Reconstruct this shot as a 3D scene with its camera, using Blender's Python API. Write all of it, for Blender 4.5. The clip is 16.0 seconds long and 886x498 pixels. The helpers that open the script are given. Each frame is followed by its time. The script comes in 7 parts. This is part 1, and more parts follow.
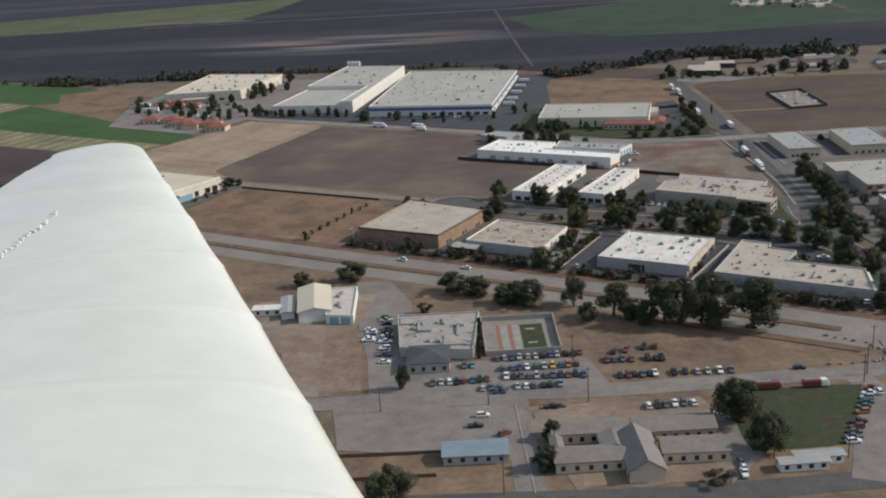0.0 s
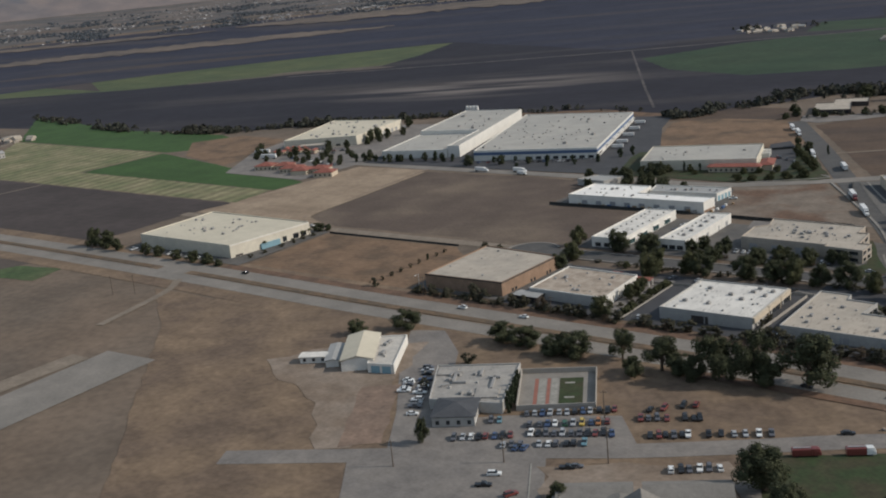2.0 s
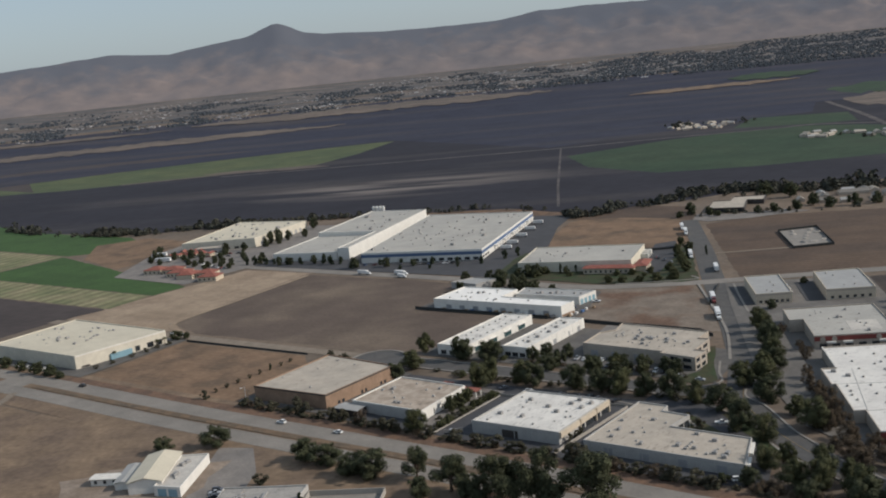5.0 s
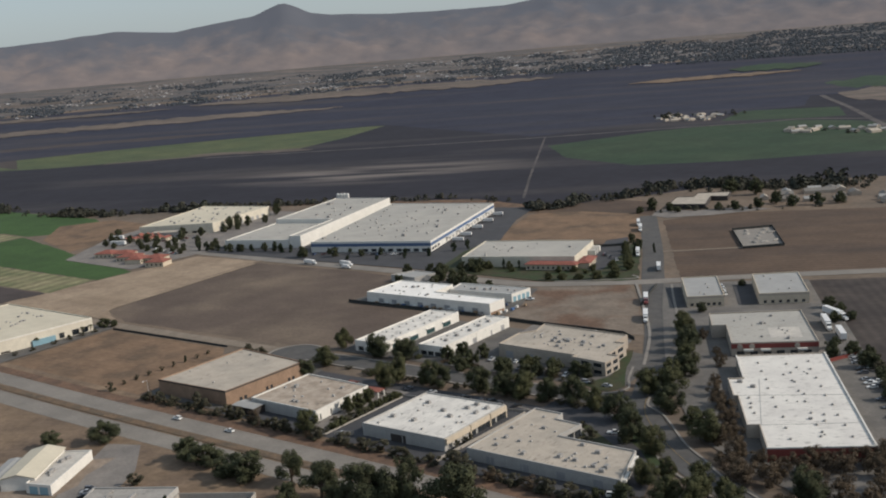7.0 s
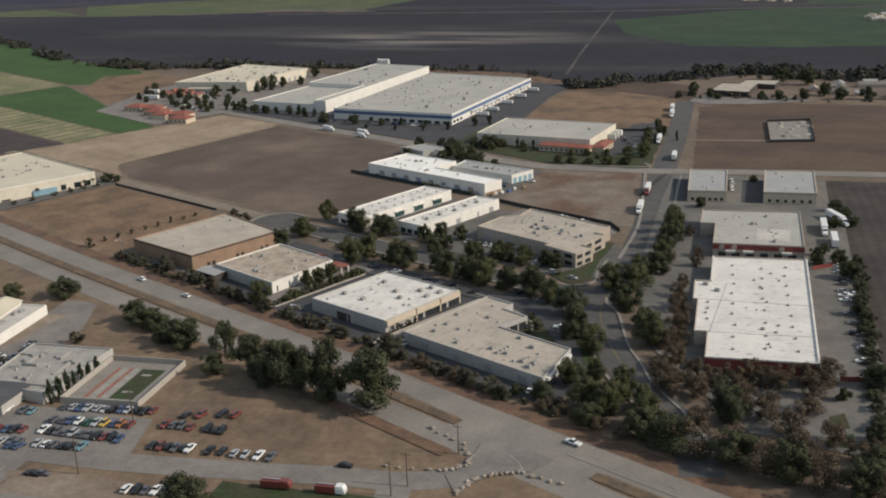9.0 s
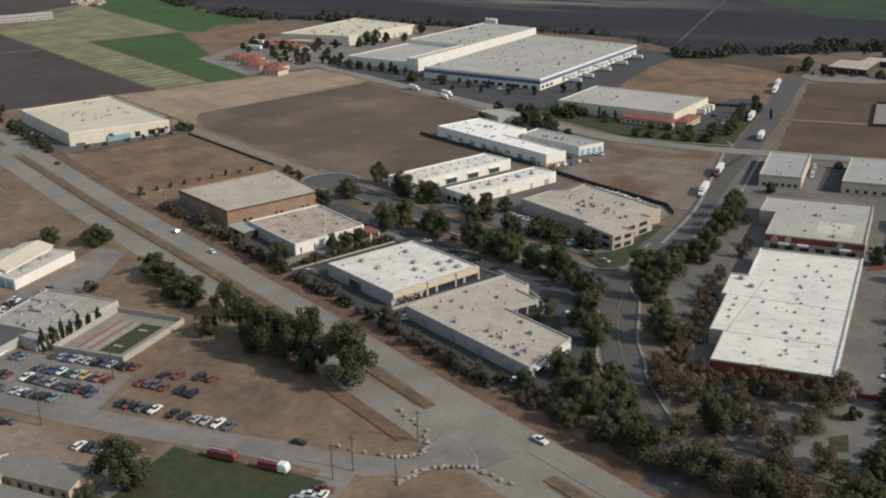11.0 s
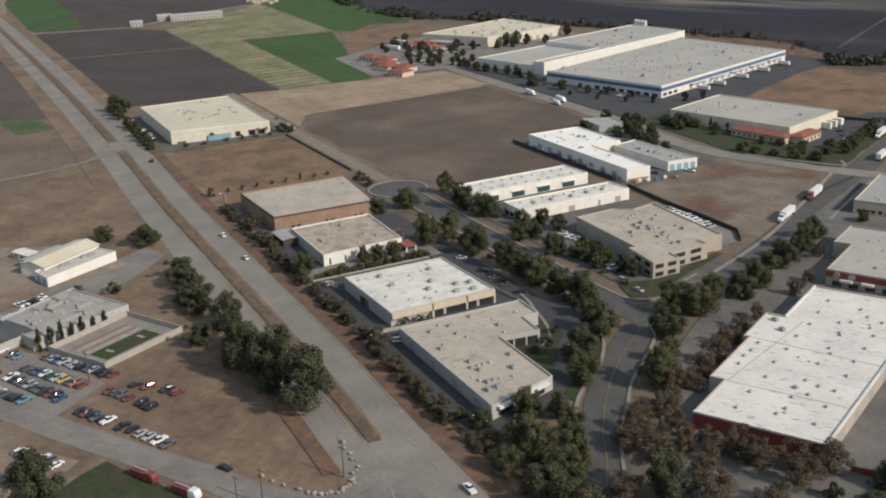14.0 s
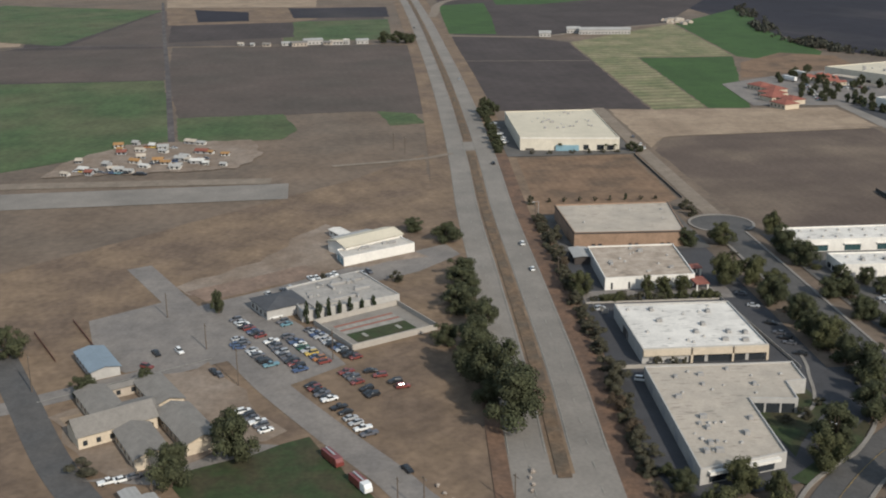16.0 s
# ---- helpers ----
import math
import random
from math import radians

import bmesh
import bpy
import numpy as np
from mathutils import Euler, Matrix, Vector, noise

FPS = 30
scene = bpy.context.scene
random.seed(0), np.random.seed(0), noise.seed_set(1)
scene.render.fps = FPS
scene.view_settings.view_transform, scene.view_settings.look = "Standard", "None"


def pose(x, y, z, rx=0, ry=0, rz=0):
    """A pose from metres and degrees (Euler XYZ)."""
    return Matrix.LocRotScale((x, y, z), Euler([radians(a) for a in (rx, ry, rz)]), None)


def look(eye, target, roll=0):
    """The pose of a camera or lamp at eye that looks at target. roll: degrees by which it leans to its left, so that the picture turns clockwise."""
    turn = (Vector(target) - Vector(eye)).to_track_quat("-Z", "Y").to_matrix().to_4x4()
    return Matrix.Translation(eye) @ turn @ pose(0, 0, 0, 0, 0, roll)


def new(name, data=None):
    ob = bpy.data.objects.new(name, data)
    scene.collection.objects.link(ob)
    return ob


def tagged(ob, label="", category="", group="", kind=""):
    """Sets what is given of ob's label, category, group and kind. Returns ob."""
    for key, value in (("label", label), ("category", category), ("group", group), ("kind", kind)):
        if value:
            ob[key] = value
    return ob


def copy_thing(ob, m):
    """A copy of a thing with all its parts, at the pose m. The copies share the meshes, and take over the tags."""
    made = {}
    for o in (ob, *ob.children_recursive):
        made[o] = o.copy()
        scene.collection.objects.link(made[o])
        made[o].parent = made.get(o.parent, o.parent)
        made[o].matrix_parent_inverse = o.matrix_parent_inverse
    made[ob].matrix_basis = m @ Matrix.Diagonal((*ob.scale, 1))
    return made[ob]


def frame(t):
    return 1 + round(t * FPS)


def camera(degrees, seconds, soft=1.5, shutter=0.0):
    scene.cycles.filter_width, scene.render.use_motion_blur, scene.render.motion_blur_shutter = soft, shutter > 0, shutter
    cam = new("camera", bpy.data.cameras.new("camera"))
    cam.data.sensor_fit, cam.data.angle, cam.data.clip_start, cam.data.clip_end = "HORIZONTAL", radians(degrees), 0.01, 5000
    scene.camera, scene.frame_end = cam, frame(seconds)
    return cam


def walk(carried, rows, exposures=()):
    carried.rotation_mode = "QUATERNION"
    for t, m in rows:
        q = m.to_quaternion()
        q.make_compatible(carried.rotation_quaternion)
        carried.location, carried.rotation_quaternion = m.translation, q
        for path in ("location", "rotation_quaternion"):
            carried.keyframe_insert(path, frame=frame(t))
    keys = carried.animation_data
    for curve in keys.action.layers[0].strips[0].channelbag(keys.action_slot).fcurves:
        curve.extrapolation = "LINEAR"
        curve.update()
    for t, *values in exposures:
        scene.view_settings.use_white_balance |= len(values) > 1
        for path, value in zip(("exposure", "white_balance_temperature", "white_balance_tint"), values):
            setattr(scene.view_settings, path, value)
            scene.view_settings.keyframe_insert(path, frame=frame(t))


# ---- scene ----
cam = camera(44.86, 16.0, soft=2.0)
PATH = [
    (0.0, 152.79, -402.31, 149.35, 72.12, 3.36, 28.30),
    (0.5, 160.90, -393.85, 148.02, 73.05, 4.28, 31.45),
    (1.0, 169.39, -385.50, 147.04, 74.03, 5.45, 34.50),
    (1.5, 178.16, -377.39, 146.14, 74.59, 5.55, 36.52),
    (2.0, 186.41, -369.46, 145.45, 75.02, 5.48, 36.95),
    (2.5, 194.32, -361.33, 145.09, 76.27, 4.71, 37.08),
    (3.0, 202.20, -352.91, 144.38, 77.81, 5.03, 36.73),
    (3.5, 209.73, -344.06, 144.25, 79.19, 5.34, 36.75),
    (4.0, 217.49, -335.41, 143.42, 79.62, 5.69, 36.87),
    (4.5, 225.20, -326.73, 142.78, 80.13, 5.89, 37.19),
    (5.0, 232.60, -317.93, 142.43, 79.90, 5.86, 35.75),
    (7.5, 268.57, -271.73, 141.38, 78.46, 3.84, 37.80),
    (8.0, 276.55, -261.75, 140.79, 76.33, 2.75, 39.97),
    (8.5, 282.83, -251.47, 140.81, 73.69, 2.36, 40.76),
    (9.0, 289.22, -240.82, 140.46, 72.39, 2.16, 42.02),
    (11.5, 313.12, -186.17, 139.24, 70.93, 1.48, 53.27),
    (12.0, 317.32, -175.29, 139.69, 71.72, 2.32, 55.80),
    (12.5, 321.98, -164.36, 140.15, 71.73, 2.70, 57.17),
    (13.0, 325.65, -153.16, 139.72, 71.44, 2.72, 58.52),
    (13.5, 328.69, -141.41, 139.47, 70.34, 2.88, 60.04),
    (14.0, 330.39, -129.75, 138.79, 70.55, 2.17, 62.11),
    (14.5, 330.35, -117.94, 136.65, 71.92, 3.26, 65.95),
    (15.0, 329.86, -105.43, 135.12, 72.51, 2.42, 75.52),
    (15.5, 330.07, -92.90, 133.41, 72.43, 0.59, 82.22),
    (16.0, 330.79, -79.97, 132.64, 72.22, 0.59, 85.85),
]
walk(cam, [(t, pose(x, y, z, rx, ry, rz)) for t, x, y, z, rx, ry, rz in PATH], exposures=[(0.0, -0.07, 6330, 13.0), (1.0, -0.16, 6340, 12.5), (2.0, -0.31, 6360, 12.0), (3.0, -0.22, 6380, 12.0), (5.0, -0.18, 6360, 12.5), (7.5, -0.13, 6600, 12.5), (9.0, -0.1, 6720, 12.5), (12.0, -0.05, 6550, 12.0), (14.0, -0.01, 6560, 11.5), (16.0, 0.02, 6420, 11.0)])

# ---- light ----
SUN_AZ, SUN_EL = 29.0, 33.0          # degrees from +x towards +y, and above the horizon
world = bpy.data.worlds.new("sky")
scene.world = world
world.use_nodes = True
wn, wl = world.node_tree.nodes, world.node_tree.links
sky = wn.new("ShaderNodeTexSky")
sky.sky_type, sky.sun_disc = "NISHITA", False
sky.sun_elevation, sky.sun_rotation = radians(SUN_EL), radians(90 - SUN_AZ)
sky.altitude, sky.air_density, sky.dust_density, sky.ozone_density = 100, 1.0, 1.6, 2.0
wn["Background"].inputs[1].default_value = 0.150
haze = wn.new("ShaderNodeMix")
haze.data_type = "RGBA"
haze.inputs[0].default_value = 0.62
haze.inputs[7].default_value = (2.75, 3.35, 3.75, 1.0)      # even pale haze over the valley
wl.new(sky.outputs[0], haze.inputs[6])
wl.new(haze.outputs[2], wn["Background"].inputs[0])
sun = new("sun", bpy.data.lights.new("sun", "SUN"))
sun.data.energy, sun.data.angle, sun.data.color = 3.75, radians(0.55), (1.0, 0.925, 0.80)
sun_way = Vector((math.cos(radians(SUN_EL)) * math.cos(radians(SUN_AZ)), math.cos(radians(SUN_EL)) * math.sin(radians(SUN_AZ)), math.sin(radians(SUN_EL))))
sun.matrix_basis = look(sun_way * 900, (0, 0, 0))


# ---- materials ----
def material(name, colour, rough=0.85, metal=0.0, spread=0.25, big=20.0, fine=1.5, bump=0.0, tint=None, per_object=0.0, specular=0.3, rows=None, per_island=0.0, coords="Object", streak=None, cover=(0.38, 0.62), stains=None):
    """A procedural surface: two scales of noise vary the colour (big and fine are sizes in metres); rows=(spacing, angle, depth) adds
    crop rows or furrows; tint is a second colour for the large patches; stains=(size, share, strength, angle) adds dark smudges, drawn out along the angle."""
    m = bpy.data.materials.new(name)
    m.use_nodes = True
    n, l = m.node_tree.nodes, m.node_tree.links
    b = n["Principled BSDF"]
    b.inputs["Roughness"].default_value, b.inputs["Metallic"].default_value = rough, metal
    b.inputs["Specular IOR Level"].default_value = specular
    if coords == "World":
        co = n.new("ShaderNodeNewGeometry").outputs["Position"]
    else:
        co = n.new("ShaderNodeTexCoord").outputs["Object"]

    def tex(size, detail=4.0):
        t = n.new("ShaderNodeTexNoise")
        t.inputs["Scale"].default_value, t.inputs["Detail"].default_value = 1.0 / size, detail
        l.new(co, t.inputs["Vector"])
        return t.outputs["Fac"]

    def ramp(src, lo, hi, a, c):
        r = n.new("ShaderNodeMapRange")
        r.inputs["From Min"].default_value, r.inputs["From Max"].default_value = lo, hi
        r.inputs["To Min"].default_value, r.inputs["To Max"].default_value = a, c
        l.new(src, r.inputs["Value"])
        return r.outputs["Result"]

    def mix(kind, fac, a, c):
        x = n.new("ShaderNodeMix")
        x.data_type, x.blend_type = "RGBA", kind
        for sock, val in ((x.inputs[0], fac), (x.inputs[6], a), (x.inputs[7], c)):
            if isinstance(val, bpy.types.NodeSocket):
                l.new(val, sock)
            elif isinstance(val, tuple):
                sock.default_value = (*val, 1.0)
            else:
                sock.default_value = val
        return x.outputs[2]

    def times(a, c):
        x = n.new("ShaderNodeMath")
        x.operation = "MULTIPLY"
        l.new(a, x.inputs[0])
        l.new(c, x.inputs[1])
        return x.outputs[0]

    def streaks(size, angle, stretch):
        turn, squash = n.new("ShaderNodeMapping"), n.new("ShaderNodeMapping")
        turn.inputs["Rotation"].default_value = (0, 0, radians(-angle))
        squash.inputs["Scale"].default_value = (1.0 / stretch, 1.0, 1.0)
        l.new(co, turn.inputs["Vector"])
        l.new(turn.outputs[0], squash.inputs["Vector"])
        t = n.new("ShaderNodeTexNoise")
        t.inputs["Scale"].default_value, t.inputs["Detail"].default_value = 1.0 / size, 5.0
        l.new(squash.outputs[0], t.inputs["Vector"])
        return t.outputs["Fac"]

    out = mix("MIX", ramp(streaks(*streak) if streak else tex(big), *cover, 0.0, 1.0), tuple(colour), tuple(tint or [c * (1 - spread * 0.6) for c in colour]))
    value = times(ramp(tex(big * 0.35, 6.0), 0.3, 0.7, 1 + spread * 0.5, 1 - spread * 0.5), ramp(tex(fine), 0.3, 0.7, 1 + spread * 0.45, 1 - spread * 0.45))
    if per_object or per_island:
        src = n.new("ShaderNodeObjectInfo").outputs["Random"] if per_object else n.new("ShaderNodeNewGeometry").outputs["Random Per Island"]
        k = per_object or per_island
        value = times(value, ramp(src, 0, 1, 1 - k, 1 + k))
    if rows:
        spacing, angle, depth = rows
        mp = n.new("ShaderNodeMapping")
        mp.inputs["Rotation"].default_value = (0, 0, radians(-angle))
        l.new(co, mp.inputs["Vector"])
        w = n.new("ShaderNodeTexWave")
        w.bands_direction = "Y"
        w.inputs["Scale"].default_value = 0.314 / spacing
        w.inputs["Distortion"].default_value, w.inputs["Detail"].default_value = 1.2, 3.0
        w.inputs["Detail Scale"].default_value = 0.4
        l.new(mp.outputs[0], w.inputs["Vector"])
        value = times(value, ramp(w.outputs["Fac"], 0, 1, 1 - depth, 1 + depth))
    if stains:
        size, share, strength, *run = stains
        spots = times(ramp(streaks(size, run[0], 4.0) if run else tex(size, 3.0), 0.72 - share, 0.80 - share, 0.0, 1.0), ramp(tex(size * 6, 2.0), 0.42, 0.58, 0.0, 1.0))
        value = times(value, ramp(spots, 0.0, 1.0, 1.0, 1.0 - strength))
    comb = n.new("ShaderNodeCombineColor")
    for k in range(3):
        l.new(value, comb.inputs[k])
    out = mix("MULTIPLY", 1.0, out, comb.outputs[0])
    l.new(out, b.inputs["Base Color"])
    if bump:
        bp = n.new("ShaderNodeBump")
        bp.inputs["Strength"].default_value, bp.inputs["Distance"].default_value = bump, fine * 0.3
        l.new(tex(fine, 5.0), bp.inputs["Height"])
        l.new(bp.outputs[0], b.inputs["Normal"])
    return m


def plain(name, colour, rough=0.6, metal=0.0, specular=0.4):
    """Small things: one colour with a slight variation of tone."""
    return material(name, colour, rough, metal, spread=0.12, big=2.0, fine=0.3, specular=specular)


M_GROUND = material("dry_valley_soil", (0.16, 0.118, 0.085), 0.95, spread=0.35, big=90, fine=4, tint=(0.125, 0.098, 0.075), coords="World")
M_DRY = material("dry_grass", (0.190, 0.134, 0.088), 0.95, spread=0.38, big=28, fine=2.5, tint=(0.135, 0.096, 0.068), bump=0.3, coords="World")
M_BROWN = material("brown_stubble", (0.182, 0.117, 0.073), 0.95, spread=0.32, big=26, fine=2.5, tint=(0.116, 0.080, 0.053), cover=(0.46, 0.66), rows=(4.0, 3, 0.03), coords="World")
M_BROWNDARK = material("dark_brown_stubble", (0.100, 0.067, 0.046), 0.95, spread=0.3, big=60, fine=3, tint=(0.064, 0.046, 0.036), rows=(5.5, 27, 0.09), coords="World", streak=(34, 27, 4), cover=(0.42, 0.68))
M_DARK = material("tilled_dark_soil", (0.100, 0.074, 0.058), 0.95, spread=0.28, big=55, fine=2, tint=(0.158, 0.120, 0.088), cover=(0.46, 0.74), rows=(5.0, 4, 0.015), coords="World")
M_DUSK = material("dark_fallow_soil", (0.058, 0.047, 0.041), 0.95, spread=0.3, big=30, fine=4, tint=(0.043, 0.035, 0.032), rows=(5.0, 118, 0.10), coords="World")
M_LOTSOIL = material("patchy_red_soil", (0.128, 0.079, 0.053), 0.95, spread=0.36, big=30, fine=2.0, tint=(0.172, 0.138, 0.108), cover=(0.38, 0.53), coords="World")
M_SCRUB = material("orange_brown_scrub", (0.165, 0.098, 0.060), 0.95, spread=0.45, big=16, fine=2.0, tint=(0.085, 0.062, 0.044), coords="World")
M_TAN = material("pale_mown_stubble", (0.30, 0.228, 0.16), 0.95, spread=0.25, big=30, fine=3, tint=(0.235, 0.175, 0.122), coords="World")
M_BANK = material("reddish_bare_earth", (0.152, 0.092, 0.060), 0.95, spread=0.35, big=9, fine=1.2, tint=(0.105, 0.068, 0.048), coords="World")
# The blue cast of this base colour carries some of the valley haze.
M_PLOUGH = material("ploughed_black_soil", (0.030, 0.029, 0.036), 0.95, spread=0.22, big=220, fine=14, tint=(0.070, 0.062, 0.061), coords="World", streak=(130, 24, 6), cover=(0.50, 0.74), specular=0.15)


def add_wisps(m, centre, half, angle, pale):
    """Thin pale wisps of dried soil over one stretch of a field."""
    n, l = m.node_tree.nodes, m.node_tree.links
    b = n["Principled BSDF"]
    old = b.inputs["Base Color"].links[0].from_socket
    geo, area, turn, thin, noi, dist, fall, ramp, mul, mix = (n.new("ShaderNode" + k) for k in ("NewGeometry", "Mapping", "Mapping", "Mapping", "TexNoise", "VectorMath", "MapRange", "MapRange", "Math", "Mix"))
    area.vector_type = "TEXTURE"
    area.inputs["Location"].default_value, area.inputs["Rotation"].default_value, area.inputs["Scale"].default_value = (*centre, 0), (0, 0, radians(angle)), (*half, 1)
    l.new(geo.outputs["Position"], area.inputs["Vector"])
    dist.operation = "LENGTH"
    l.new(area.outputs[0], dist.inputs[0])
    fall.inputs["From Min"].default_value, fall.inputs["From Max"].default_value = 1.0, 0.35
    l.new(dist.outputs["Value"], fall.inputs["Value"])
    turn.inputs["Rotation"].default_value = (0, 0, radians(-angle))
    thin.inputs["Scale"].default_value = (0.0045, 0.026, 1)
    l.new(geo.outputs["Position"], turn.inputs["Vector"])
    l.new(turn.outputs[0], thin.inputs["Vector"])
    noi.inputs["Scale"].default_value, noi.inputs["Detail"].default_value = 1.0, 6.0
    l.new(thin.outputs[0], noi.inputs["Vector"])
    ramp.inputs["From Min"].default_value, ramp.inputs["From Max"].default_value = 0.43, 0.62
    l.new(noi.outputs["Fac"], ramp.inputs["Value"])
    mul.operation = "MULTIPLY"
    l.new(fall.outputs["Result"], mul.inputs[0])
    l.new(ramp.outputs["Result"], mul.inputs[1])
    mix.data_type = "RGBA"
    l.new(mul.outputs[0], mix.inputs[0])
    l.new(old, mix.inputs[6])
    mix.inputs[7].default_value = (*pale, 1)
    l.new(mix.outputs[2], b.inputs["Base Color"])


add_wisps(M_PLOUGH, (-560, 665), (215, 115), 20, (0.170, 0.148, 0.135))
# Bluer, lighter copy of the ploughed soil: distance haze put into the colour.
M_PLOUGHHAZE = material("hazed_ploughed_soil", (0.040, 0.042, 0.059), 0.95, spread=0.22, big=220, fine=14, tint=(0.066, 0.060, 0.064), coords="World", streak=(130, 24, 6), cover=(0.48, 0.72), specular=0.1)
M_PLOUGH2 = material("ploughed_grey_soil", (0.062, 0.049, 0.045), 0.95, spread=0.3, big=120, fine=8, rows=(7.0, 0, 0.025), coords="World", streak=(40, 10, 5))
M_PLOUGH3 = material("ploughed_brown_grey_soil", (0.094, 0.072, 0.060), 0.95, spread=0.28, big=90, fine=4, tint=(0.076, 0.062, 0.051), rows=(6.0, 4, 0.012), coords="World")
M_CROP = material("green_crop", (0.043, 0.086, 0.022), 0.9, spread=0.25, big=50, fine=3, rows=(4.0, 12, 0.10), coords="World")
M_CROPFAR = material("far_green_crop", (0.023, 0.045, 0.021), 0.9, spread=0.4, big=140, fine=9, tint=(0.031, 0.050, 0.024), rows=(12.0, 30, 0.08), coords="World")
M_PASTURE = material("pasture_grass", (0.056, 0.088, 0.034), 0.9, spread=0.45, big=70, fine=4, tint=(0.085, 0.095, 0.045), coords="World")
M_PALECROP = material("pale_striped_crop", (0.215, 0.190, 0.108), 0.9, spread=0.35, big=30, fine=4, tint=(0.135, 0.140, 0.068), rows=(13.0, 95, 0.2), coords="World")
M_YGREEN = material("yellow_green_crop", (0.084, 0.096, 0.042), 0.9, spread=0.35, big=90, fine=6, tint=(0.060, 0.078, 0.036), rows=(9.0, 36, 0.08), coords="World")
M_LAWN = material("lawn", (0.033, 0.050, 0.019), 0.9, spread=0.35, big=9, fine=1.2, tint=(0.050, 0.046, 0.024), coords="World")
M_ASPHALT = material("worn_asphalt", (0.222, 0.200, 0.174), 0.9, spread=0.2, big=30, fine=1.2, tint=(0.185, 0.168, 0.147), coords="World")
M_STREET = material("grey_street_asphalt", (0.090, 0.085, 0.080), 0.9, spread=0.25, big=14, fine=1.0, tint=(0.080, 0.078, 0.076), coords="World")
M_REDSOIL = material("dry_reddish_soil", (0.215, 0.150, 0.112), 0.95, spread=0.3, big=12, fine=1.5, tint=(0.165, 0.120, 0.092), coords="World")
M_FARMTRACK = material("packed_track_soil", (0.105, 0.092, 0.086), 0.95, spread=0.4, big=30, fine=3, tint=(0.062, 0.055, 0.054), coords="World")
# Dry grass muted in colour to include the haze over far fields.
M_DRYFAR = material("hazed_dry_grass", (0.150, 0.118, 0.094), 0.95, spread=0.35, big=90, fine=10, tint=(0.100, 0.082, 0.070), coords="World", streak=(45, 30, 6))
M_ASPHALT_DARK = material("dark_asphalt", (0.062, 0.062, 0.066), 0.9, spread=0.2, big=18, fine=1.0, coords="World")
M_LOT = material("parking_asphalt", (0.118, 0.109, 0.099), 0.9, spread=0.25, big=16, fine=1.2, tint=(0.092, 0.087, 0.082), coords="World")
M_PALELOT = material("sunbleached_asphalt", (0.205, 0.184, 0.164), 0.9, spread=0.24, big=14, fine=1.2, tint=(0.165, 0.150, 0.137), coords="World")
M_TRUCKYARD = material("worn_grey_yard_concrete", (0.152, 0.140, 0.126), 0.9, spread=0.24, big=16, fine=1.0, tint=(0.118, 0.110, 0.101), coords="World")
M_CONCRETE = material("pale_concrete", (0.235, 0.215, 0.19), 0.9, spread=0.18, big=10, fine=0.8, coords="World")
M_DIRTROAD = material("pale_dirt", (0.215, 0.175, 0.135), 0.95, spread=0.25, big=14, fine=1.5, coords="World")
M_PAINT = material("road_paint", (0.30, 0.285, 0.25), 0.8, spread=0.3, big=4, fine=0.5, coords="World")
M_PAINT_Y = material("yellow_road_paint", (0.30, 0.21, 0.08), 0.8, spread=0.3, big=4, fine=0.5, coords="World")
M_ROOF_WHITE = material("white_roof_coating", (0.67, 0.635, 0.575), 0.8, spread=0.12, big=9, fine=0.8, tint=(0.58, 0.55, 0.50), coords="World", stains=(0.9, 0.17, 0.42, 88))
M_ROOF_BRIGHT = material("bright_white_roof_coating", (0.80, 0.775, 0.725), 0.8, spread=0.08, big=9, fine=0.8, tint=(0.74, 0.715, 0.67), coords="World", stains=(1.0, 0.1, 0.25))
M_ROOF_BIGWHITE = material("white_roof_membrane", (0.66, 0.63, 0.575), 0.8, spread=0.10, big=14, fine=0.8, tint=(0.60, 0.57, 0.525), coords="World", stains=(0.8, 0.16, 0.45, 28))
M_ROOF_TAN = material("tan_gravel_roof", (0.42, 0.365, 0.30), 0.9, spread=0.14, big=12, fine=0.8, tint=(0.355, 0.315, 0.262), coords="World", stains=(1.1, 0.15, 0.32, 88))
M_ROOF_HALL = material("weathered_grey_hall_roof", (0.385, 0.365, 0.325), 0.9, spread=0.12, big=30, fine=1.5, tint=(0.345, 0.33, 0.298), coords="World", stains=(2.5, 0.12, 0.25))
M_ROOF_PALE = material("pale_grey_roof", (0.50, 0.465, 0.41), 0.85, spread=0.16, big=7, fine=0.8, tint=(0.43, 0.40, 0.36), coords="World", stains=(2.0, 0.1, 0.3))
M_ROOF_DULL = material("dull_grey_roof", (0.335, 0.312, 0.28), 0.9, spread=0.18, big=6, fine=0.8, tint=(0.285, 0.268, 0.245), coords="World", stains=(1.6, 0.12, 0.3))
M_ROOF_BROWN = material("brown_stained_roof", (0.40, 0.335, 0.27), 0.9, spread=0.22, big=5, fine=0.8, tint=(0.30, 0.243, 0.19), coords="World", stains=(1.6, 0.16, 0.35, 88))
M_DUST = material("pale_trampled_dust", (0.235, 0.188, 0.148), 0.95, spread=0.3, big=18, fine=1.5, tint=(0.185, 0.140, 0.104), coords="World")
M_ROOF_CREAM = material("cream_roof", (0.55, 0.495, 0.385), 0.85, spread=0.10, big=20, fine=1.0, coords="World")
M_ROOF_GREY = material("grey_metal_roof", (0.33, 0.325, 0.31), 0.7, spread=0.12, big=10, fine=0.8, rows=(1.4, 27, 0.05), coords="World")
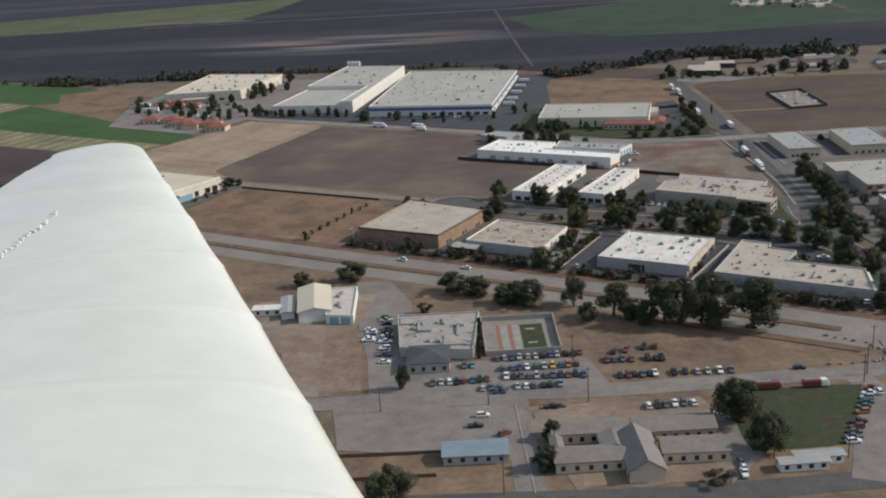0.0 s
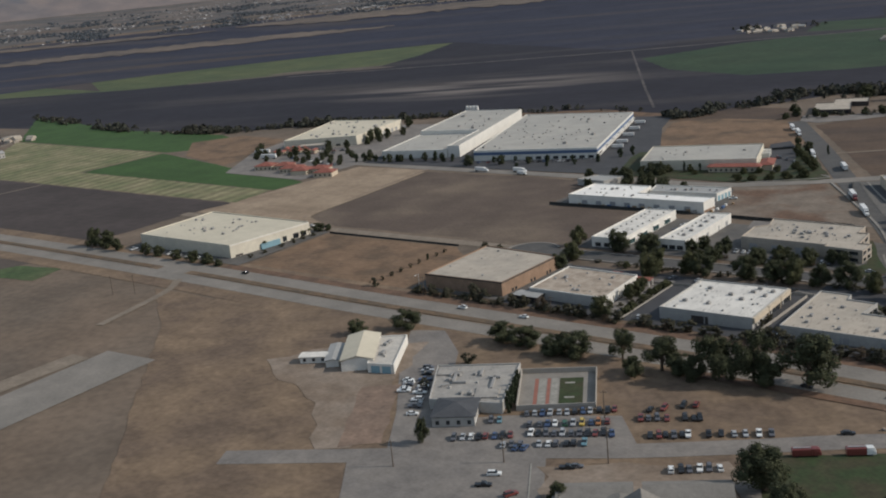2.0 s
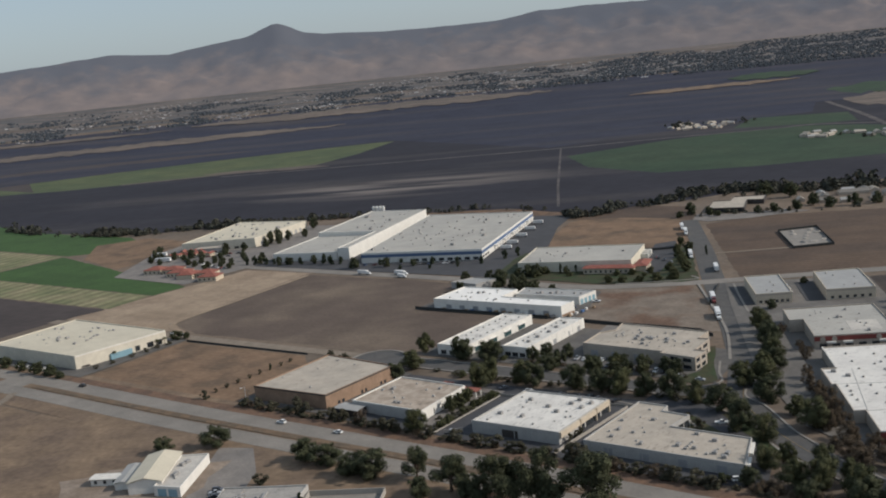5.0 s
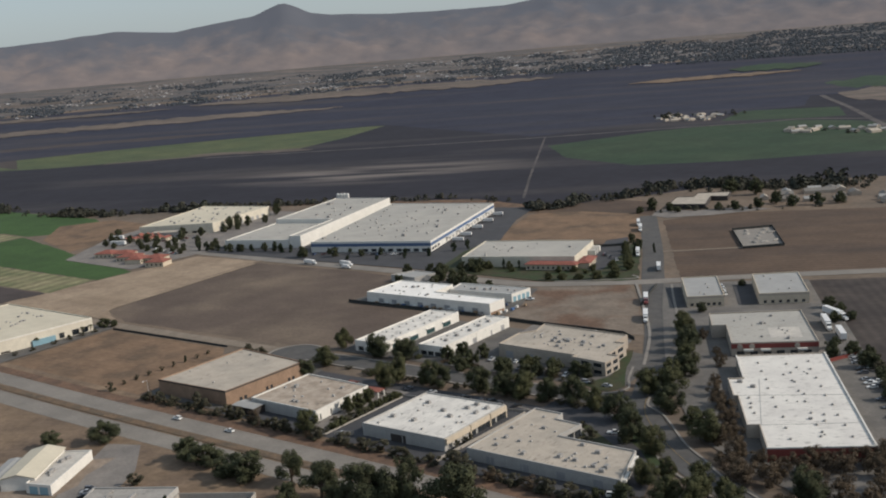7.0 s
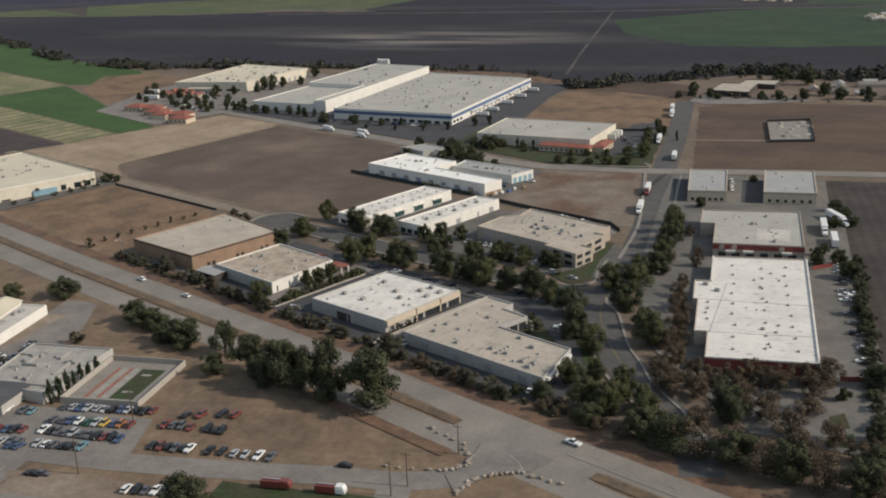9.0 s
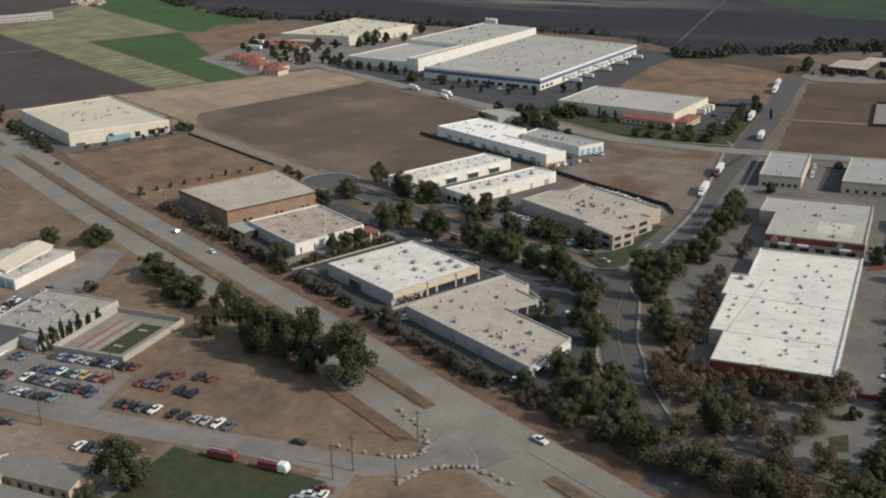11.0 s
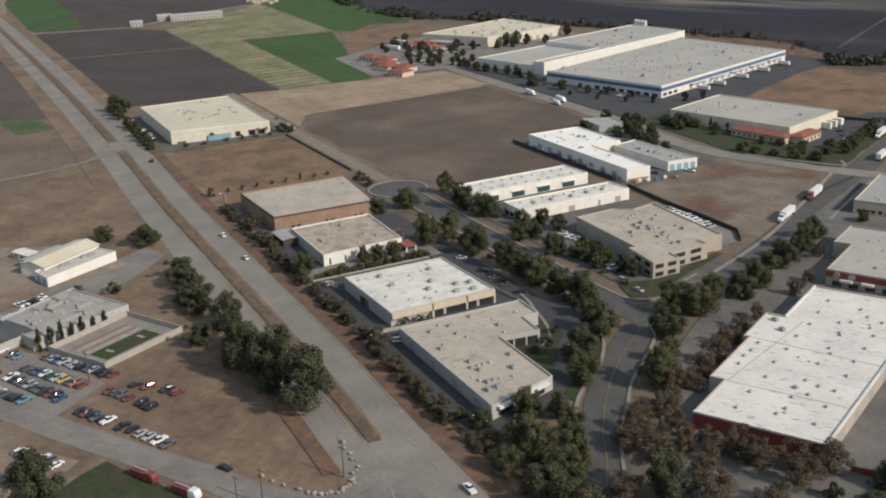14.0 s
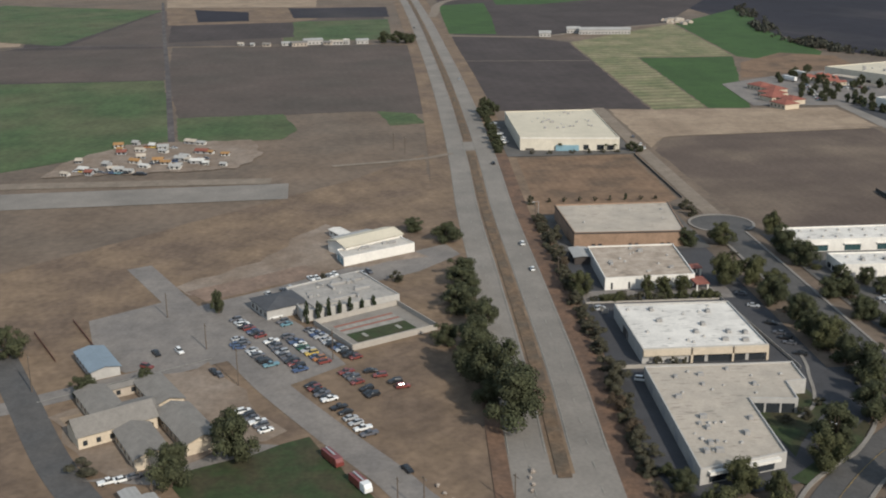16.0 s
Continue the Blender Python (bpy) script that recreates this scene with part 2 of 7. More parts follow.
M_WALL_WHITE = material("white_painted_concrete", (0.68, 0.655, 0.60), 0.8, spread=0.1, big=8, fine=0.7, coords="World")
M_WALL_CREAM = material("cream_stucco", (0.53, 0.45, 0.345), 0.85, spread=0.12, big=8, fine=0.7, coords="World")
M_WALL_PALECREAM = material("pale_cream_panel", (0.60, 0.55, 0.45), 0.85, spread=0.12, big=8, fine=0.7, coords="World")
M_WALL_TAN = material("tan_concrete_panel", (0.40, 0.345, 0.285), 0.85, spread=0.12, big=8, fine=0.7, coords="World")
M_WALL_BRICK = material("orange_brown_block", (0.285, 0.190, 0.130), 0.9, spread=0.2, big=5, fine=0.6, coords="World")
M_WALL_GREY = material("grey_concrete_panel", (0.40, 0.385, 0.36), 0.85, spread=0.12, big=8, fine=0.7, coords="World")
M_BLUEBAND = plain("dark_blue_band", (0.085, 0.135, 0.24), 0.6)
M_REDBAND = plain("dark_red_band", (0.22, 0.05, 0.04), 0.7)
M_TILE = material("red_clay_tile", (0.26, 0.095, 0.07), 0.85, spread=0.25, big=5, fine=0.5, coords="World")
M_GLASS = plain("dark_window_glass", (0.03, 0.035, 0.04), 0.12, specular=0.6)
M_METAL = plain("galvanised_metal", (0.46, 0.46, 0.45), 0.5, 0.5)
M_UNIT = plain("rooftop_unit_grey", (0.30, 0.29, 0.275), 0.7)
M_UNIT_LIGHT = plain("white_sheet_metal", (0.62, 0.61, 0.58), 0.7)
M_VENT = plain("rooftop_vent_grey", (0.36, 0.345, 0.32), 0.8)
M_WOODPOLE = plain("weathered_pole_wood", (0.11, 0.085, 0.065), 0.9)
M_FENCE = plain("dark_fence_screen", (0.04, 0.042, 0.04), 0.9)
M_BLOCKWALL = plain("block_fence_wall", (0.36, 0.33, 0.29), 0.9)


# ---- mesh helpers ----
def link(name, bm, mat, smooth=False):
    me = bpy.data.meshes.new(name)
    bm.to_mesh(me)
    bm.free()
    for m in mat if isinstance(mat, (list, tuple)) else [mat]:
        me.materials.append(m)
    if smooth:
        for p in me.polygons:
            p.use_smooth = True
    return new(name, me)


def part(name, bm, mat, parent, label=""):
    """One mesh under a thing or under a part."""
    ob = link(name, bm, mat)
    ob.parent = parent
    if label:
        ob["label"] = label
    return ob


def shared(name, me, parent, m=None, label=""):
    """A part on a mesh that alike parts share."""
    ob = new(name, me)
    ob.parent = parent
    if m is not None:
        ob.matrix_basis = m
    if label:
        ob["label"] = label
    return ob


def thing(name, label, category, group="", kind="", at=None):
    ob = new(name)
    ob.empty_display_size = 0.5
    if at is not None:
        ob.matrix_basis = at
    return tagged(ob, label, category, group, kind)


def add_prism(bm, pts, z0, z1, mat_index=0, top=None):
    """A solid on the outline pts from z0 to z1; top: the outline of its upper face, if it differs."""
    top = top or pts
    if sum(a[0] * b[1] - b[0] * a[1] for a, b in zip(pts, pts[1:] + pts[:1])) < 0:
        pts, top = pts[::-1], top[::-1]
    lo = [bm.verts.new((x, y, z0)) for x, y in pts]
    hi = [bm.verts.new((x, y, z1)) for x, y in top]
    faces = [bm.faces.new(hi), bm.faces.new(lo[::-1])]
    for i in range(len(pts)):
        j = (i + 1) % len(pts)
        faces.append(bm.faces.new((lo[i], lo[j], hi[j], hi[i])))
    for f in faces:
        f.material_index = mat_index
    return faces


def add_box(bm, cx, cy, z0, sx, sy, sz, turn=0.0, mat_index=0):
    c, s = math.cos(radians(turn)), math.sin(radians(turn))
    pts = [(cx + c * x - s * y, cy + s * x + c * y) for x, y in ((-sx / 2, -sy / 2), (sx / 2, -sy / 2), (sx / 2, sy / 2), (-sx / 2, sy / 2))]
    return add_prism(bm, pts, z0, z0 + sz, mat_index)


def inset(pts, d):
    """The outline moved inwards by d."""
    if sum(a[0] * b[1] - b[0] * a[1] for a, b in zip(pts, pts[1:] + pts[:1])) < 0:
        pts = pts[::-1]
    out = []
    n = len(pts)
    for i in range(n):
        p, q, r = Vector(pts[i - 1]), Vector(pts[i]), Vector(pts[(i + 1) % n])
        a, b = (q - p).normalized(), (r - q).normalized()
        na, nb = Vector((-a.y, a.x)), Vector((-b.y, b.x))
        k = na + nb
        out.append(tuple(q + k * (d / max(0.3, k.dot(na)))))
    return out


def ccw(pts):
    return pts if sum(a[0] * b[1] - b[0] * a[1] for a, b in zip(pts, pts[1:] + pts[:1])) > 0 else pts[::-1]


def wobble(pts, amount=0.7):
    """The outline with its long edges broken into short, slightly crooked stretches."""
    rnd = random.Random(int(abs(pts[0][0] * 7 + pts[0][1] * 3)))
    around = sum((Vector(b) - Vector(a)).length for a, b in zip(pts, pts[1:] + pts[:1]))
    step = max(7.0, around / 220)
    out = []
    for a, b in zip(pts, pts[1:] + pts[:1]):
        a, b = Vector(a), Vector(b)
        n = max(1, int((b - a).length / step))
        side = Vector((b.y - a.y, a.x - b.x)).normalized()
        out += [tuple(a.lerp(b, k / n) + side * (rnd.uniform(-amount, amount) if k else 0.0)) for k in range(n)]
    return out


LAYER = [0.0]


def sheet(name, pts, mat, label, category="ground", z=None, thick=0.0):
    """A flat piece of ground or paving, each a little above the one before."""
    if z is None:
        LAYER[0] += 0.003
        z = 0.02 + LAYER[0]
    if category in ("field", "plot", "lawn", "dust"):
        pts = wobble([tuple(p) for p in pts], 2.6 if category == "dust" else 0.8)
    bm = bmesh.new()
    if thick:
        add_prism(bm, ccw(list(pts)), z - 0.3, z + thick)
    else:
        bm.faces.new([bm.verts.new((x, y, z)) for x, y in ccw(list(pts))])
    ob = link(name, bm, mat)
    return tagged(ob, label, category, kind="structure")


def ribbon_pts(line, width):
    """The outline of a strip of that width along a line, rounded through its points."""
    fine = []
    ext = [line[0]] + list(line) + [line[-1]]
    for i in range(1, len(ext) - 2):
        p0, p1, p2, p3 = (Vector(ext[k]) for k in (i - 1, i, i + 1, i + 2))
        for s in range(8):
            t = s / 8
            fine.append(0.5 * ((2 * p1) + (p2 - p0) * t + (2 * p0 - 5 * p1 + 4 * p2 - p3) * t * t + (3 * p1 - p0 - 3 * p2 + p3) * t ** 3))
    fine.append(Vector(line[-1]))
    left, right = [], []
    for i, p in enumerate(fine):
        d = (fine[min(i + 1, len(fine) - 1)] - fine[max(i - 1, 0)]).normalized()
        n = Vector((-d.y, d.x)) * width / 2
        left.append(p + n)
        right.append(p - n)
    return left, right


def ribbon(name, line, width, mat, label, category="road", z=None, offset=0.0):
    if z is None:
        LAYER[0] += 0.003
        z = 0.02 + LAYER[0]
    left, right = ribbon_pts(line, width)
    bm = bmesh.new()
    lv = [bm.verts.new((p.x, p.y, z)) for p in left]
    rv = [bm.verts.new((p.x, p.y, z)) for p in right]
    for i in range(len(lv) - 1):
        bm.faces.new((rv[i], rv[i + 1], lv[i + 1], lv[i]))
    return tagged(link(name, bm, mat), label, category, kind="structure")


# ---- land ----
CENTRE = Vector((220.0, -320.0))


def land_height(r):
    """The valley floor is level and rises towards the hills."""
    return 0.0 if r < 2600 else 92.0 * ((r - 2600) / 1900) ** 1.25


bm = bmesh.new()
rings = [0, 300, 700, 1200, 1800, 2600] + list(range(2640, 4400, 40)) + [4400, 4560]
prev = None
for r in rings:
    if r == 0:
        prev = [bm.verts.new((CENTRE.x, CENTRE.y, 0))]
        continue
    ring = [bm.verts.new((CENTRE.x + r * math.cos(a * math.tau / 96), CENTRE.y + r * math.sin(a * math.tau / 96), land_height(r))) for a in range(96)]
    for a in range(96):
        b = (a + 1) % 96
        bm.faces.new((prev[0], ring[a], ring[b]) if len(prev) == 1 else (prev[a], ring[a], ring[b], prev[b]))
    prev = ring
tagged(link("ground", bm, M_GROUND, True), "dry brown valley floor with bare soil", "ground", kind="structure")

# ---- hills: a ridge in the far distance ----
SKYLINE = [(70, 1.9), (92, 1.6), (103.6, 1.55), (110.7, 1.85), (114.9, 1.83), (118.0, 1.89), (120.4, 1.91), (122.7, 1.58), (128.1, 1.64), (131.6, 1.85), (132.8, 2.06), (133.35, 2.36), (133.8, 2.54), (134.1, 2.62), (134.4, 2.56), (134.9, 2.36), (135.5, 2.1), (137.4, 1.9), (139.7, 1.59), (142.5, 1.83), (145.2, 1.62), (147.9, 1.47), (153, 1.2), (170, 1.0), (260, 0.9), (330, 1.3), (430, 1.9)]


def skyline(az):
    az = az if az >= 70 else az + 360
    for (a, e), (b, g) in zip(SKYLINE, SKYLINE[1:]):
        if a <= az <= b:
            return e + (g - e) * (az - a) / (b - a)
    return 1.0


def hill_material():
    """Tan grass on the lower slopes, mixed to dark grey-blue higher up, broken by noise."""
    m = material("hazed_grass_hills", (0.132, 0.096, 0.072), 0.95, spread=0.3, big=260, fine=50, tint=(0.092, 0.072, 0.058), coords="World", specular=0.1)
    n, l = m.node_tree.nodes, m.node_tree.links
    b = n["Principled BSDF"]
    old = b.inputs["Base Color"].links[0].from_socket
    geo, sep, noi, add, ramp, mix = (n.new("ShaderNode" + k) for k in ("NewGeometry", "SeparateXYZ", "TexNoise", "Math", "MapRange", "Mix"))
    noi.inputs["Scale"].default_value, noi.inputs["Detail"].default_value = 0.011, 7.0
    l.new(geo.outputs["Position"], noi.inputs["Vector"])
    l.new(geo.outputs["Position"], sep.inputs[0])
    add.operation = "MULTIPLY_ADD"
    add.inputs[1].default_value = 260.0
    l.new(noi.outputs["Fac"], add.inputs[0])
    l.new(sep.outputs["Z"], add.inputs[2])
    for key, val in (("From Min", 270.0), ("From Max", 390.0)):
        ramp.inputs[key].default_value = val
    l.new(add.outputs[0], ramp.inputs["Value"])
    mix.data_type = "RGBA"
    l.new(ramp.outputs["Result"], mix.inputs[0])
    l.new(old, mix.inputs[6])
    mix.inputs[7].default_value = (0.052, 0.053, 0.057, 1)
    l.new(mix.outputs[2], b.inputs["Base Color"])
    # Blue-grey emission stands in for the haze in front of the hills.
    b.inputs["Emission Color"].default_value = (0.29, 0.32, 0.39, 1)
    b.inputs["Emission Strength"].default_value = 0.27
    return m


bm = bmesh.new()
STEPS, DEPTH = 1080, 22
grid = []
for a in range(STEPS):
    az = a * 360 / STEPS
    col = []
    for k in range(DEPTH + 1):
        u = k / DEPTH
        r = 4380 + 500 * u
        top = 143 + 4880 * math.tan(radians(skyline(az % 360)))
        base = land_height(4380) - 6
        spur = az + u * 3.0 * noise.noise(Vector((az * 0.12, 2.0, 6.0)))
        rough = noise.fractal(Vector((spur * 0.3, u * 4.5, 3.1)), 1.0, 2.1, 5)
        ridge = noise.fractal(Vector((spur * 0.9, u * 3.6, 7.7)), 1.0, 2.0, 4)
        fold = abs(noise.fractal(Vector((spur * 0.42, u * 2.6, 4.4)), 1.0, 2.0, 4))
        z = base + (top - base) * u ** 1.15 + (rough * 15 + ridge * 10 + 8 - fold * 26) * math.sin(math.pi * min(1, u * 0.97)) + ridge * 1.5 * u
        col.append(bm.verts.new((CENTRE.x + r * math.cos(radians(az)), CENTRE.y + r * math.sin(radians(az)), z)))
    grid.append(col)
for a in range(STEPS):
    c, d = grid[a], grid[(a + 1) % STEPS]
    for k in range(DEPTH):
        bm.faces.new((c[k], d[k], d[k + 1], c[k + 1]))
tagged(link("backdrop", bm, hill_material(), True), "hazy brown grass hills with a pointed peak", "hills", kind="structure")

# ---- fields ----
sheet("field", [(-2600, 300), (-900, 348), (-655, 352), (-480, 445), (-300, 505), (-200, 470), (-100, 615), (300, 800), (500, 1500), (-300, 3000), (-1800, 2400), (-2700, 1200)], M_PLOUGH, "huge ploughed field of near-black soil", "field")
sheet("field", [(-3600, 1500), (-2500, 1380), (-1597, 1538), (-560, 1020), (-300, 1400), (-440, 1900), (-1300, 2400), (-2681, 2653)], M_PLOUGHHAZE, "ploughed field far out in the valley, coloured grey-blue for haze", "field")
sheet("field", [(-1500, 560), (-1219, 674), (-1087, 775), (-985, 850), (-910, 907), (-940, 1040), (-1018, 1240), (-1202, 1194), (-1400, 1085), (-1610, 950), (-1750, 850)], M_YGREEN, "long strip of yellow-green crop", "field")
sheet("field", [(-465, 904), (-393, 1053), (-329, 1124), (-230, 1174), (-150, 1150), (60, 1000), (80, 900), (-52, 835), (-163, 761), (-255, 729), (-373, 790)], M_CROPFAR, "broad green crop field", "field")
sheet("field", [(-347, 1184), (-375, 1337), (-235, 1361), (-184, 1223), (-236, 1197)], M_CROPFAR, "green crop plot beyond a farm track", "field")
sheet("field", [(-1290, 660), (-1600, 850), (-1750, 1000), (-2300, 1250), (-2600, 1150), (-1900, 780)], M_PLOUGH2, "grey soil strip beside a crop", "field")
sheet("field", [(-285, 95), (-297, 228), (-205, 228), (-150, 222), (-150, 196), (-150, 160), (-86, 157), (-86, 104), (-92, 92), (-116, 82), (-250, 80)], M_DARK, "bare tilled field of dark brown soil", "field")
sheet("field", [(-378, 82), (-378, 117), (-372, 150), (-366, 234), (-300, 234), (-287, 95), (-258, 80)], M_TAN, "pale mown stubble strip", "field")
sheet("field", [(-241, -7), (-241, 64), (-148, 64), (-135, 52), (-125, 52), (-125, -7)], M_BROWN, "brown stubble field beside the highway", "field")
sheet("field", [(-63, 226), (-14, 246), (12, 204), (29, 174), (37.5, 158), (6, 158), (-18, 158), (-46, 160), (-50, 170), (-52, 195)], M_LOTSOIL, "empty lot of brown dry grass", "field")
sheet("field", [(-171, 335), (-202, 438), (-190, 470), (-143, 520), (-97, 445), (-62, 372), (-80, 345)], M_BROWN, "brown dry field beside a warehouse", "field")
sheet("field", [(-480, 442), (-420, 452), (-345, 455), (-240, 458), (-207, 446), (-190, 462), (-168, 468), (-186, 500), (-210, 480), (-262, 492), (-300, 505), (-380, 482), (-470, 452)], M_SCRUB, "orange-brown scrub strip behind the warehouses", "field")
sheet("field", [(-203, 446), (-163, 462), (-112, 458), (-100, 452), (-128, 515), (-180, 520)], M_BROWNDARK, "dark scrubby corner of a dry field", "field")
sheet("field", [(-84, 436), (-60, 470), (25, 505), (260, 600), (330, 420), (95, 322), (4, 272)], M_BROWNDARK, "wide brown dry-grass field", "field")
sheet("field", [(72, 284), (340, 420), (520, 150), (240, 20), (180, 62), (130, 165)], M_DUSK, "bare dark field behind the industrial yards", "field")
sheet("field", [(-623, 164), (-621, 249), (-495, 212), (-372, 178), (-374, 150)], M_CROP, "deep green vegetable field", "field")
sheet("field", [(-899, 275), (-1090, 420), (-820, 352), (-640, 340), (-560, 300), (-621, 253)], M_CROP, "deep green crop field by a tree line", "field")
sheet("field", [(-746, 125), (-900, 272), (-625, 251), (-626, 163), (-376, 149), (-372, 112)], M_PALECROP, "pale yellow field with mown stripes", "field")
sheet("field", [(-814, 11), (-785, 97), (-746, 123), (-374, 110), (-381, 70), (-382, 4), (-620, 6)], M_PLOUGH2, "ploughed dark-grey field beside the highway", "field")
sheet("field", [(-1500, 30), (-829, 14), (-800, 100), (-905, 265), (-1200, 400), (-1700, 300)], M_PLOUGH2, "ploughed grey field beyond the farm", "field")
sheet("field", [(-1182, 21), (-840, 10), (-828, 60), (-1000, 75), (-1212, 88)], M_CROP, "bright green crop strip by the highway", "field")
sheet("field", [(-1298, 109), (-1400, 180), (-1470, 290), (-1243, 254), (-1175, 162), (-1181, 102)], M_CROP, "green crop plot beyond a dirt road", "field")
sheet("field", [(-583, 244), (-640, 300), (-611, 340), (-545, 330), (-528, 300), (-505, 255), (-500, 215)], M_BROWN, "reddish bare ground beside a warehouse", "field")
sheet("field", [(-560, -520), (-546, -371), (-548, -243), (-425, -219), (-301, -197), (-225, -290), (-225, -460)], M_PASTURE, "green pasture beside the airfield", "field")
sheet("field", [(-763, -272), (-748, -36), (-600, -36), (-375, -38), (-392, -80), (-385, -133), (-382, -205), (-537, -238)], M_PLOUGH3, "ploughed grey-brown field south of the highway", "field")
sheet("field", [(-382, -206), (-388, -137), (-334, -124), (-306, -132), (-301, -192)], M_PASTURE, "small green crop plot", "field")
sheet("field", [(-392, -74), (-380, -50), (-345, -42), (-340, -66)], M_PASTURE, "small green plot by the highway", "field")
sheet("field", [(-1207, -555), (-1186, -357), (-790, -284), (-548, -244), (-546, -371), (-560, -520), (-787, -424), (-1009, -470)], M_PLOUGH2, "ploughed dark field beyond a track", "field")
sheet("field", [(-1010, -175), (-1010, -52), (-800, -52), (-800, -165)], M_PASTURE, "green crop field behind a farm", "field")
sheet("field", [(-1169, -350), (-1165, -60), (-1005, -56), (-995, -180), (-775, -165), (-772, -275), (-790, -380)], M_PLOUGH3, "patchwork of grey-brown ploughed fields", "field")
sheet("field", [(-1214, -354), (-1183, -146), (-1022, -139), (-990, -168), (-975, -312)], M_DRY, "olive-tan plots among ploughed soil", "field")
sheet("field", [(-1358, -378), (-1313, -151), (-1188, -146), (-1218, -354)], M_TAN, "pale tan field far out", "field")
sheet("field", [(-553, -374), (-549, -242), (-759, -279), (-762, -439)], M_PLOUGH3, "grey-brown fallow field beside a track", "field")
sheet("field", [(-975, -308), (-990, -166), (-836, -156), (-806, -283)], M_PLOUGH2, "ploughed grey plot behind a farm", "field")
sheet("field", [(-1178, -310), (-1131, -233), (-1012, -221), (-1009, -282)], M_PLOUGH, "dark plot of freshly ploughed soil", "field")
sheet("field", [(-1179, -184), (-1176, -50), (-1035, -50), (-1037, -168)], M_PLOUGH, "dark plot of freshly ploughed soil", "field")
sheet("field", [(-985, -508), (-1009, -471), (-797, -430), (-785, -460)], M_TAN, "pale tan plot in the patchwork", "field")
sheet("field", [(-1300, -600), (-1175, -352), (-795, -390), (-835, -462), (-900, -640)], M_PASTURE, "green and tan fields far out", "field")
sheet("field", [(-255, -50), (190, -50), (240, -20), (330, -60), (250, -230), (60, -260), (-60, -230), (-200, -90)], M_DRY, "trampled dry grass by the highway", "field")

# ---- roads ----
HIGHWAY = [(-2600, -20), (-1188, -6), (-699, -7), (-444, -10), (-256, -15), (-139, -20), (-47, -22), (37, -24), (100, -27), (200, -30), (420, -36), (900, -68)]


def hwy(x):
    """The middle of the highway's northern carriageway."""
    for (a, b), (c, d) in zip(HIGHWAY, HIGHWAY[1:]):
        if a <= x <= c:
            return b + (d - b) * (x - a) / (c - a)
    return -68.0


def along(x0, x1, off):
    """Points beside the highway, that far from the middle of its northern carriageway."""
    xs = [x0] + [p[0] for p in HIGHWAY if x0 + 25 < p[0] < x1 - 25] + [x1]
    return [(x, hwy(x) + off) for x in sorted(xs)]


ribbon("road", along(-2600, 900, -8), 48, M_DRY, "dry grass verge along the highway", "verge")
ribbon("road", along(-250, 260, 8.2), 7.0, M_BANK, "reddish bare earth bank beside the highway", "verge")
ribbon("road", along(-2600, 900, 0), 10.4, M_ASPHALT, "worn grey asphalt highway carriageway", "highway")
ribbon("road", along(-2600, 900, -16), 10.4, M_ASPHALT, "worn grey asphalt highway carriageway", "highway")
sheet("road", [(101, -40), (101, -26), (152, -27), (152, -41)], M_ASPHALT, "paved gap in the highway median", "road")
sheet("road", [(-285, -29), (-285, -16), (-262, -16), (-262, -30)], M_ASPHALT, "paved gap in the highway median", "road")
ribbon("road", [(-104, 452), (-45, 338), (-8, 262), (38, 172), (63, 118), (73, 92), (80, 74)], 13.0, M_STREET, "grey industrial street with parked trucks", "street")
ribbon("road", [(70, 98), (83, 66), (98, 46), (114, 30), (129, 18), (143, 9), (158, -2), (172, -20)], 11.5, M_STREET, "grey tree-lined street curving to the highway", "street")
ribbon("road", [(-96, 71), (-50, 70.5), (20, 70.5), (60, 71), (80, 75)], 12.0, M_STREET, "grey side street with a cul-de-sac", "street")
sheet("road", [(-105 + 13.2 * math.cos(k * math.tau / 40), 71 + 13.2 * math.sin(k * math.tau / 40)) for k in range(40)], M_STREET, "round asphalt cul-de-sac", "street")
ribbon("road", [(-384, 76), (-250, 73), (-118, 72)], 8.0, M_DIRTROAD, "pale access lane between fields", "lane")
ribbon("road", [(-375, 244), (-300, 240), (-205, 237), (-144, 234), (-98, 230), (-66, 232), (-17, 252), (2, 262), (64, 297), (140, 336), (330, 430)], 11.0, M_ASPHALT, "grey cross street past the warehouses", "street")
ribbon("road", [(-287, 92), (-300, 236)], 3.0, M_DUST, "pale dirt track between two fields", "track")
ribbon("road", [(-1020, 2), (-1100, 12), (-1180, 20), (-1269, 46), (-1356, 115), (-1450, 240)], 12.0, M_DIRTROAD, "pale dirt road curving off the highway", "track")
ribbon("road", [(-36, 334), (30, 371)], 3.0, M_DIRTROAD, "pale dirt track across a field", "track")
ribbon("road", [(-530, 1003), (-341, 664), (-300, 592), (-256, 515)], 2.6, M_FARMTRACK, "faint farm track across black soil", "track")
ribbon("road", [(-1150, 722), (-1087, 770), (-985, 845), (-905, 903)], 15.0, M_DRYFAR, "pale dry strip along a crop", "track")
ribbon("road", [(-1000, 790), (-678, 934), (-530, 1006), (-414, 1078), (-282, 1147), (-233, 1184), (-140, 1172)], 10.0, M_FARMTRACK, "faint farm track between fields", "track")
ribbon("road", [(-1307, -375), (-892, -302), (-589, -247), (-425, -218), (-301, -196)], 4.0, M_FARMTRACK, "straight earth track between fields", "track")
ribbon("road", [(-776, -443), (-786, -391), (-786, -284), (-764, -174), (-752, -84), (-762, -46)], 5.0, M_FARMTRACK, "earth farm lane beside sheds", "track")
